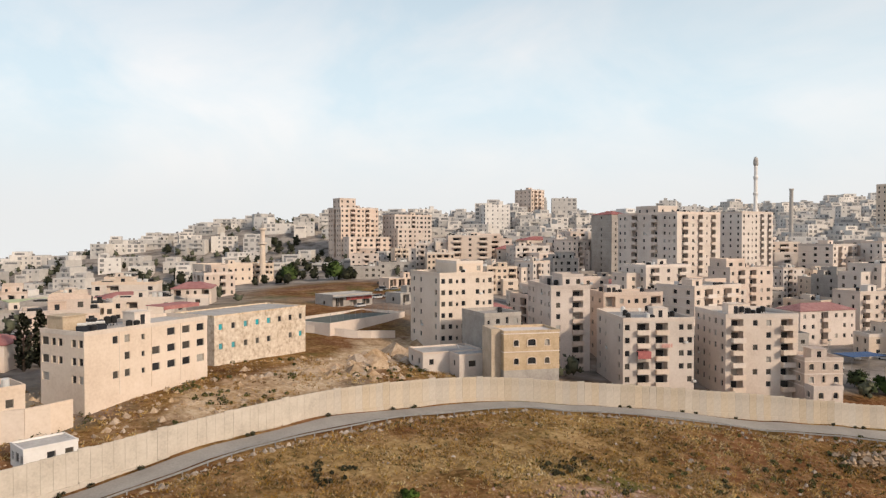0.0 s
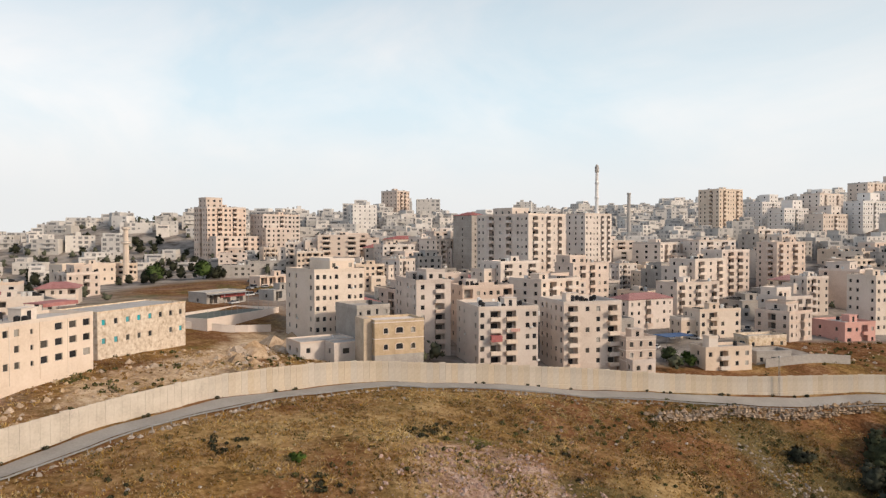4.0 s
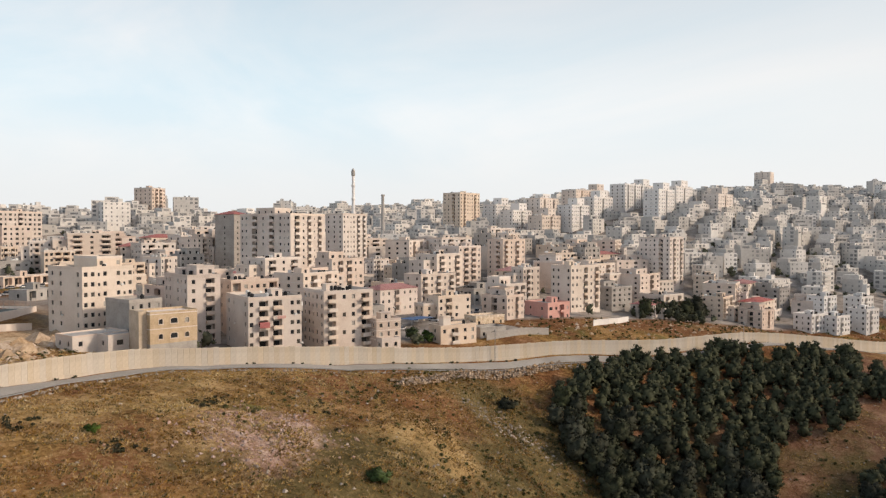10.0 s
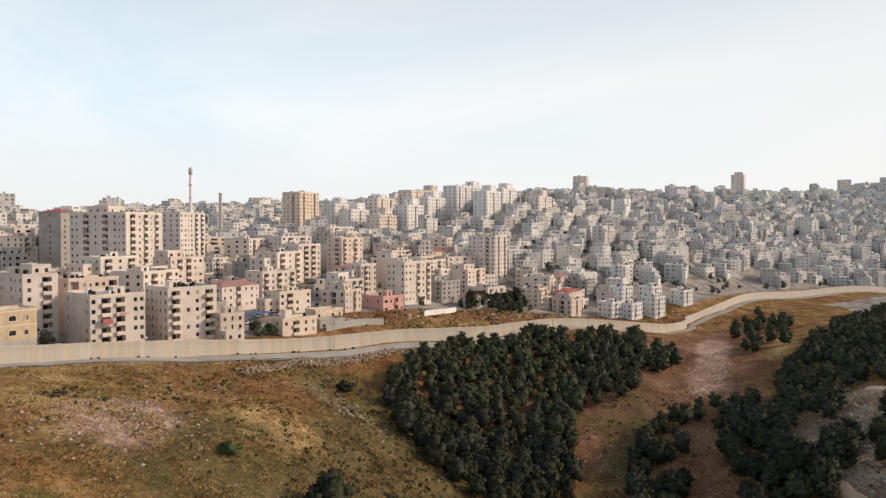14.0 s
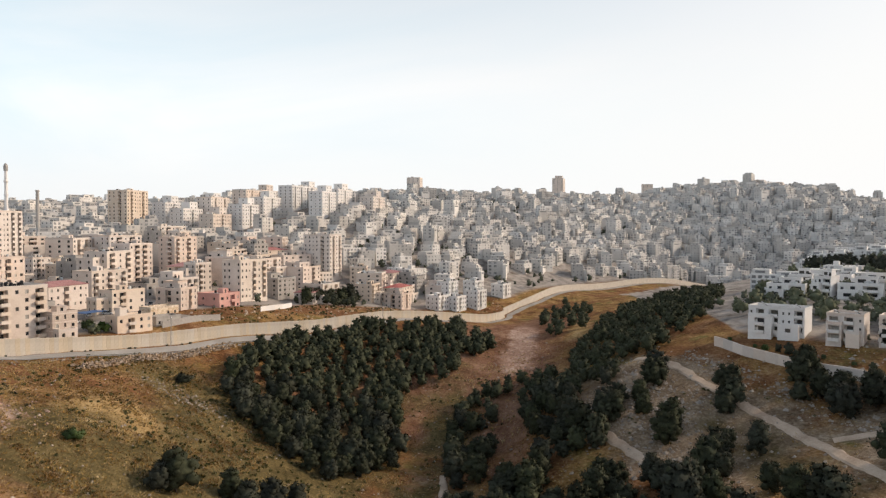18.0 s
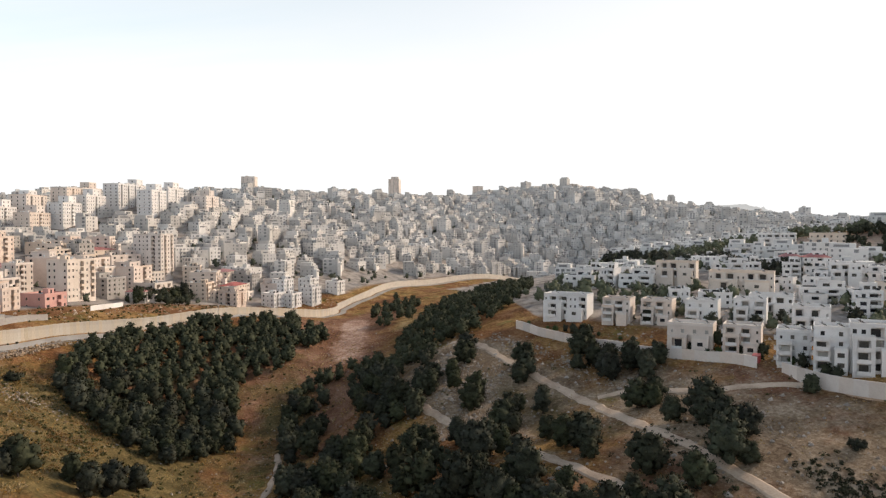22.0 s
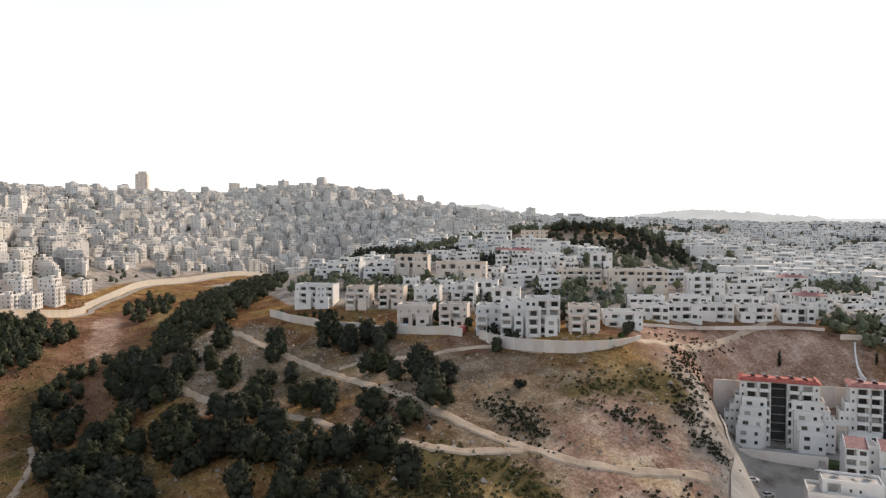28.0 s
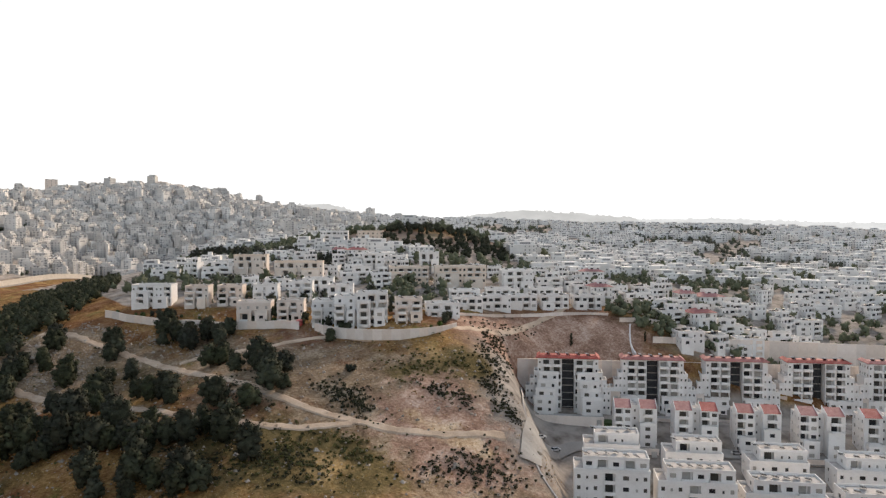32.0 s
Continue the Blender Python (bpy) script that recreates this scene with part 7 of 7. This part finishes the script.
# ---------------------------------------------------------------- cars
def car_meshes(van):
    ln, wd = (4.6, 1.85) if van else (4.2, 1.7)
    b = Shape()
    prof = [(-ln / 2, 0.35), (-ln / 2, 0.85), (-ln / 2 + 0.9, 0.98), (ln / 2 - 0.15, 0.95), (ln / 2, 0.7), (ln / 2, 0.35)]
    n = len(b.v)
    for y in (-wd / 2, wd / 2):
        b.v += [(x, y, z) for x, z in prof]
    k = len(prof)
    for i in range(k):
        j = (i + 1) % k
        b.f.append((n + i, n + j, n + k + j, n + k + i))
        b.m.append(0)
    b.f += [tuple(n + i for i in range(k))[::-1], tuple(n + k + i for i in range(k))]
    b.m += [0, 0]
    c = Shape()
    hi = 1.85 if van else 1.45
    x0, x1 = -ln / 2 + 0.9, ln / 2 - (0.15 if van else 0.5)
    c.v += [(x0, -wd / 2 + 0.05, 0.95), (x1, -wd / 2 + 0.05, 0.95), (x1, wd / 2 - 0.05, 0.95), (x0, wd / 2 - 0.05, 0.95),
            (x0 + 0.7, -wd / 2 + 0.2, hi), (x1 - (0.1 if van else 0.5), -wd / 2 + 0.2, hi), (x1 - (0.1 if van else 0.5), wd / 2 - 0.2, hi), (x0 + 0.7, wd / 2 - 0.2, hi)]
    c.f += [(4, 5, 6, 7), (0, 1, 5, 4), (1, 2, 6, 5), (2, 3, 7, 6), (3, 0, 4, 7)]
    c.m += [0, 1, 1, 1, 1]
    w = Shape()
    w.tube(0, 0, -0.1, 0.1, 0.32, 0.32, 12)
    w.v = [(v[0], v[2], v[1]) for v in w.v]
    return b.mesh("car_body", M["car"]), c.mesh("cabin", M["car"], M["glass"]), w.mesh("wheel", M["black"]), ln, wd


s = Shape()
s.box(-0.03, -0.16, -0.08, 0.05, 0.16, 0.08)
LAMP = s.mesh("headlight", M["tank"])
CARS = [car_meshes(False), car_meshes(True)]


def car(x, y, turn, van, label, z=None):
    b, c, w, ln, wd = CARS[van]
    top = base("parked_car", pose(x, y, (ground(x, y) if z is None else z) + 0.02, 0, 0, turn), label, "car", "parked cars")
    shell = part("car_body", b, top)
    for hy in (-wd * 0.33, wd * 0.33):
        part("headlight", LAMP, shell, m=Matrix.Translation((-ln / 2, hy, 0.72)))
    part("cabin", c, top)
    for wx in (-ln * 0.31, ln * 0.31):
        for wy in (-wd / 2 + 0.05, wd / 2 - 0.05):
            part("wheel", w, top, m=Matrix.Translation((wx, wy, 0.32)))


car(93, 150, 10, 0, "white car parked on a flat roof deck", 6.65)
r = random.Random(52)
for cx, cy in [(197, 137), (204, 133), (210, 128), (216, 123), (222, 118), (228, 121), (235, 117), (242, 120), (250, 121), (190, 121), (208, 112), (219, 106), (131, 306), (136, 305), (142, 304), (147, 300), (126, 300), (146, 334), (140, 330),
               (-9, 236), (-15, 244), (-4, 228), (93, 239), (426, -14), (430, -22)]:
    if free(cx, cy, -1.0):
        car(cx, cy, r.choice([20, 30, 110]) + r.uniform(-8, 8), r.randrange(2), r.choice(["silver car parked in a dusty yard", "dark car parked in a dusty yard"]))
for k in range(11):
    car(104 + 5.2 * k + r.uniform(-0.6, 0.6), 268 + 2.2 * k + r.uniform(-1.5, 1.5), r.choice([15, 100]) + r.uniform(-10, 10), r.randrange(2), r.choice(["white car parked in the yard behind the workshop", "dark car parked in the yard behind the workshop"]))
for cx, cy, ct in [(-8, -236, 60), (-1, -252, 75), (-20, -287, 45), (-30, -268, 40), (-46, -308, 45), (-64, -325, 45)]:
    car(cx, cy, ct, 0, "pale car parked by the street", ground(cx, cy) + 0.62)

# ---------------------------------------------------------------- low houses and sheds by the barrier
building("cream_house", 190, 98, -5, -25, 16, 8, 6.0, 2, "low cream house behind the barrier", mat="cream", front="wBww", left="w", roof_bits=1, category="house", head=False, wings=((-3, 1, 3.2, 3.2, 3, "", ""),))
building("grey_shed", 207, 92, -5, -28, 12, 7, 3.6, 1, "grey block shed behind the barrier", mat="concrete", front="wWw", left="w", roof_bits=0, category="shed")
building("stone_shed", 226, 104, -3.5, -25, 15, 8, 4.0, 1, "low stone shed beside the pink house", mat="lime_rough", front="w.ww", left="w", roof_bits=0, category="shed")
for wx, wy, wf in [(416, -4, 3), (424, -16, 3), (440, -30, 4), (478, -48, 3), (463, -27, 4), (450, -8, 4)]:
    building("white_house", wx, wy, ground(wx, wy), -28, 13, 11, wf * 3.1, wf, "white rendered house at the end of the bank", mat="white", front="wBww", left="wnw", roof_bits=1, category="house", single=False)
building("grey_shed", 118, 252, ground(118, 252), 22, 16, 8, 4.2, 1, "grey block workshop shed beside the parked cars", mat="concrete", front="LwL", left="w", roof_bits=0, category="shed", parapet=0.3, single=False)
building("grey_shed", 146, 262, ground(146, 262), 22, 14, 8, 5.0, 1, "pale block workshop shed beside the parked cars", mat="lime_pale", front="wLw", left="w", roof_bits=0, category="shed", parapet=0.3, single=False)
building("long_shed", 150, 318, ground(150, 318), 10, 30, 9, 4.6, 1, "long low stone building with bays below the ridge", mat="lime", front="LLLLLL", left="w", roof_bits=0, category="shed", parapet=0.3, single=False)
building("long_shed", 190, 322, ground(190, 322), 6, 26, 9, 4.8, 1, "long low pale building with bays below the ridge", mat="lime_pale", front="LLLLL", left="w", roof_bits=0, category="shed", parapet=0.3, single=False)
tarp = base("tarpaulin_shed", pose(203, 123, ground(203, 123), 0, 0, -15), "open shed under a blue tarpaulin roof", "shed")
s = Shape()
s.box(-6, -3.5, 2.9, 6, 3.5, 3.05)
part("tarpaulin", s.mesh("tarpaulin", M["tarp"]), tarp, "blue tarpaulin roof")
for px in (-5.8, 0, 5.8):
    for py in (-3.3, 3.3):
        s = Shape()
        s.tube(px, py, -0.5, 2.9, 0.06, 0.06, 6)
        part("post", s.mesh("post", M["metal"]), tarp)
for tx, ty, tsx in [(176, 104, 0.5), (180, 102, 0.55), (184, 106, 0.5), (178, 108, 0.6)]:
    tree(BROAD[r.randrange(2)], tx, ty, tsx * 1.5, r.uniform(0, 6), "green leafy tree behind the barrier", "leafy_tree")
tree(BROAD[0], 104, 372, 2.2, 0, "green leafy tree beside the minaret", "leafy_tree")
tree(BROAD[1], 128, 366, 1.8, 2, "dark leafy tree on the ridge slope", "leafy_tree")
for tx, ty in [(-9, 172), (-6, 176)]:
    tree(CYPRESS[0], tx, ty, 1.5, 0.5, "tall dark cypress beside the school yard", "cypress")

# garden trees and hedges along the settlement's edge
r = random.Random(64)
EDGE = spline([(205, -144), (190, -152), (175, -163), (157, -175), (142, -184), (121, -197), (104, -203), (86, -206), (74, -209), (64, -215), (57, -226), (56, -240), (62, -252)], 5.5)
for p in EDGE:
    if r.random() < 0.8:
        tree(LIGHT[r.randrange(3)] if r.random() < 0.45 else BROAD[r.randrange(2)], p.x + r.uniform(-1.5, 1.5), p.y + r.uniform(-1.5, 1.5), r.uniform(0.3, 0.62), r.uniform(0, 6.28), "dark garden tree between white houses and the wall", "garden_tree", "tree", "garden trees")
for tx, ty in [(95, -217), (116, -205), (134, -198), (152, -205), (168, -203), (178, -189), (150, -222), (128, -226), (108, -232), (92, -240), (88, -252), (160, -240), (120, -258), (145, -262), (175, -262), (198, -235), (205, -205), (230, -215)]:
    tree(LIGHT[r.randrange(3)], tx, ty, r.uniform(0.45, 0.8), r.uniform(0, 6.28), "dark garden tree among white terrace houses", "garden_tree", "tree", "garden trees")
for k in range(9):
    tx, ty = 38 - 19 * k, -312 - 28 * k
    tree(CYPRESS[0], tx + r.uniform(-3, 3), ty + r.uniform(-3, 3), r.uniform(0.5, 0.8), 0, "dark cypress above the retaining wall", "cypress", "tree", "cypresses")

# ---------------------------------------------------------------- the yard, court and sheds behind the school
s = Shape()
s.box(-3.2, -5.3, 3.0, 9.2, -5.05, 4.3)
part("shop_sign", s.mesh("shop_sign", M["red"]), shop, "red shop front board")
s = Shape()
s.box(-9.6, -7.4, 4.4, 9.6, -5.0, 4.6)
shade = part("awning", s.mesh("awning", M["metal"]), shop, "grey sheet metal awning")
for px in (-9, -3, 3, 9):
    s = Shape()
    s.tube(px, -7.2, -2, 4.4, 0.08, 0.08, 6)
    part("post", s.mesh("post", M["metal"]), shade)
court = base("playing_court", pose(80, 217, 8.6, 0, 0, 30), "dark green fenced playing court with pale kerbs", "court")
s = Shape()
s.box(-19, -9, -5, 19, 9, 0)
part("court_surface", s.mesh("court_surface", M["court"]), court)
for x0, y0, x1, y1 in ((-19.3, -9.3, 19.3, -9.0), (-19.3, 9.0, 19.3, 9.3), (-19.3, -9.0, -19.0, 9.0), (19.0, -9.0, 19.3, 9.0)):
    s = Shape()
    s.box(x0, y0, -5, x1, y1, 0.9)
    part("kerb_wall", s.mesh("kerb_wall", M["lime_pale"]), court)
for k in range(14):
    for py in (-9.15,):
        s = Shape()
        s.tube(-18.8 + 2.9 * k, py, 0.9, 4.0, 0.05, 0.05, 5)
        part("fence_post", s.mesh("fence_post", M["metal"]), court)
frame_house = building("unfinished_house", 30, 372, 4.5, 18, 34, 14, 4.2, 1, "unfinished concrete storey with bare columns on its roof", mat="concrete", front="wwWwwWww", left="ww", roof_bits=0, category="house", head=False, parapet=0.3, single=False)
for k in range(8):
    for py in (-5.8, 5.8):
        s = Shape()
        s.box(-15.6 + 4.4 * k, py - 0.2, 4.2, -15.2 + 4.4 * k, py + 0.2, 7.2)
        part("column", s.mesh("column", M["concrete"]), frame_house)
building("green_roofed_hall", -4, 308, 5.0, 16, 36, 14, 6.0, 2, "low cream hall with a pale green roof", mat="cream", front="wwwwwwww", left="ww", roof_bits=0, category="hall", head=False, parapet=0.2, single=False)
s = Shape()
s.box(-17.6, -6.6, 6.2, 17.6, 6.6, 6.45)
part("roof_sheet", s.mesh("roof_sheet", M["pale_green"]), bpy.data.objects["green_roofed_hall"], "pale green roof sheet")
# a small lawn in the bend of the street
lawn = Shape()
lawn.tube(0, 0, -1.5, 0.05, 3.4, 3.2, 20)
lawn.v = [(v[0] * 1.5, v[1], v[2]) for v in lawn.v]
ob = new("lawn", lawn.mesh("lawn", M["leaf"]))
ob.matrix_basis = pose(3, -288, ground(3, -288) + 0.7, 0, 0, 45)
tagged(ob, "small bright green lawn in the bend of the street", "lawn")

# terraces with planted strips beside the red bank
for k, (pts, lift) in enumerate([([(36, -342), (28, -358), (18, -376), (8, -394)], 2.6), ([(46, -356), (38, -372), (28, -390), (18, -410)], 2.4), ([(58, -372), (50, -390), (40, -408), (30, -428)], 2.2)]):
    wall_run("terrace_wall", pts, lambda x, y, t, up=lift: float(height(np.float64(x), np.float64(y))) + up, 0.4, 5.0, "lime_pale", "pale stone terrace wall with planted strips", 9.0)
r = random.Random(91)
for k in range(16):
    t = r.random()
    tx, ty = 52 - 26 * t + r.uniform(-10, 10), -350 - 62 * t + r.uniform(-8, 8)
    tree((LIGHT[r.randrange(3)], BROAD[r.randrange(2)], CYPRESS[0])[k % 3], tx, ty, r.uniform(0.4, 0.75), r.uniform(0, 6.28), "dark garden tree on a planted terrace", "garden_tree", "tree", "garden trees")

# things on the facades by the barrier
s = Shape()
s.box(-1.6, -1.7, 0.0, 1.6, -0.1, 0.12)
s.box(-1.6, -1.72, -1.6, 1.6, -1.66, 0.12)
part("balcony_awning", s.mesh("balcony_awning", M["red"]), loggia_block, "faded red balcony screen", pose(-4.1, -11.2, 8.6))
s = Shape()
for k in range(5):
    s.box(-1.3 + 0.55 * k, -1.08, -0.9 - 0.1 * (k % 2), -0.85 + 0.55 * k, -1.04, 0.0)
part("laundry", s.mesh("laundry", M["pinkw"]), loggia_block, "pink laundry hung over a balcony", pose(1.6, -11.2, 10.5))
s = Shape()
s.box(-0.42, -0.32, -0.28, 0.42, -0.02, 0.28)
s.tube(0, 0, 0.32, 0.34, 0.2, 0.2, 10, 1)
AIR = s.mesh("air_conditioner", M["tank"], M["black"])
for ob in [o for o in list(bpy.data.objects) if o.parent is None and o.name.split(".")[0] in ("apartment_block", "tower_block") and o.name in ("apartment_block", "apartment_block.001", "apartment_block.003", "apartment_block.004", "tower_block")]:
    wins = [c for c in ob.children if c.name.split(".")[0] == "window"]
    for c in wins[3::14]:
        part("air_conditioner", AIR, ob, m=c.matrix_basis @ Matrix.Translation((1.15, -0.26, 0.2)))

# pale arched surrounds on the ochre house and the small villa
def surround(w, h):
    """A moulded frame round a window with a half-round head."""
    s = Shape()
    ring = [(-w / 2, 0.0), (-w / 2, h * 0.72)]
    ring += [(w / 2 * -math.cos(math.pi * k / 8), h * 0.72 + (h * 0.28 + 0.1) * math.sin(math.pi * k / 8)) for k in range(1, 8)]
    ring += [(w / 2, h * 0.72), (w / 2, 0.0)]
    for (x0, z0), (x1, z1) in zip(ring, ring[1:]):
        q = [(x0, z0), (x1, z1), (x1 * 1.22, h * 0.45 + (z1 - h * 0.45) * 1.18), (x0 * 1.22, h * 0.45 + (z0 - h * 0.45) * 1.18)]
        n = len(s.v)
        s.v += [(a, -0.09, b) for a, b in q] + [(a, 0.0, b) for a, b in q]
        s.f += [(n, n + 1, n + 2, n + 3), (n + 3, n + 2, n + 6, n + 7), (n + 1, n, n + 4, n + 5)]
        s.m += [0, 0, 0]
    s.box(-w / 2 - 0.2, -0.14, -0.16, w / 2 + 0.2, 0.0, 0.0)
    return s.mesh("window_surround", M["cream"])


for house in (yellow, arched):
    for c in [o for o in house.children if o.name.split(".")[0] == "window"]:
        xs, zs = [v.co.x for v in c.data.vertices], [v.co.z for v in c.data.vertices]
        part("window_surround", surround(max(xs) - min(xs), max(zs)), house, m=c.matrix_basis @ Matrix.Translation((0, -0.25, 0)))

# tanks in a row, a brown stair head and the yard railing of the school
school = bpy.data.objects["school"]
for k in range(6):
    part("water_tank", TANK[0 if k % 3 else 2], school, m=pose(-9.0 + 1.45 * k, 2.4, 9.6))
for k in range(3):
    part("solar_heater", SOLAR, school, m=pose(-12.2 + 1.9 * k, -2.6, 9.6, 0, 0, -35))
s = Shape()
s.box(-13.4, 1.0, 9.6, -8.8, 5.4, 12.4)
s.box(-13.6, 0.8, 12.4, -8.6, 5.6, 12.6)
part("stair_head", s.mesh("stair_head", M["lime_gold"]), school, "brown rendered stair head")
for k in range(1, 4):
    s = Shape()
    s.box(-14.36 + 28.6 * k / 4, -6.1, -2.0, -14.24 + 28.6 * k / 4, -6.0, 9.6)
    part("pilaster", s.mesh("pilaster", M["cream"]), school)
canopy = base("red_canopy", pose(22, 182, 15.8, 0, 0, 35), "dark red market canopy on thin posts behind the school", "canopy")
s = Shape()
s.box(-5.5, -3.0, 2.9, 5.5, 3.0, 3.1)
s.box(-5.5, -3.1, 2.2, 5.5, -3.0, 3.1)
part("canopy_sheet", s.mesh("canopy_sheet", M["tile"]), canopy)
for px in (-5.2, 0, 5.2):
    for py in (-2.8, 2.8):
        s = Shape()
        s.tube(px, py, -8.0, 2.9, 0.07, 0.07, 6)
        part("post", s.mesh("post", M["metal"]), canopy)

# weeds at the foot of the barrier, and the rubble verge of the patrol road
VERGE = spline(offset(BARRIER, 8.6), 1.0)[60:420]
FOOTING = spline(offset(BARRIER, 1.4), 1.0)[60:460]


def verge(rr):
    p = VERGE[rr.randrange(len(VERGE))]
    return p.x + rr.gauss(0, 0.35), p.y + rr.gauss(0, 0.35)


sh, rr = Shape(), random.Random(71)
for _ in range(1500):
    x, y = verge(rr)
    stone(sh, rr, x, y, ground(x, y) + 0.05)
tagged(new("verge_rubble", sh.mesh("verge_rubble", M["rock"])), "grey rubble along the verge of the patrol road", "stones", kind="stuff")
sh = Shape()
for _ in range(34):
    p = FOOTING[rr.randrange(len(FOOTING))]
    clump(sh, rr, Vector((p.x, p.y, ground(p.x, p.y) + 0.4)), rr.uniform(0.25, 0.75), 30, 0.26, 0.7)
tagged(new("barrier_weeds", sh.mesh("barrier_weeds", M["heath"])), "dark weeds at the foot of the concrete barrier", "weeds", kind="stuff")

# a red container against the garden wall
box = base("red_container", pose(109, -198, ground(109, -198) + 0.4, 0, 0, -35), "dull red ribbed container beside the garden wall", "container")
s = Shape()
s.box(-3.0, -1.2, 0, 3.0, 1.2, 2.5)
part("container_body", s.mesh("container_body", M["red"]), box)
for k in range(12):
    s = Shape()
    s.box(-2.9 + 0.5 * k, -1.26, 0.1, -2.7 + 0.5 * k, -1.2, 2.4)
    part("rib", s.mesh("rib", M["red"]), box)
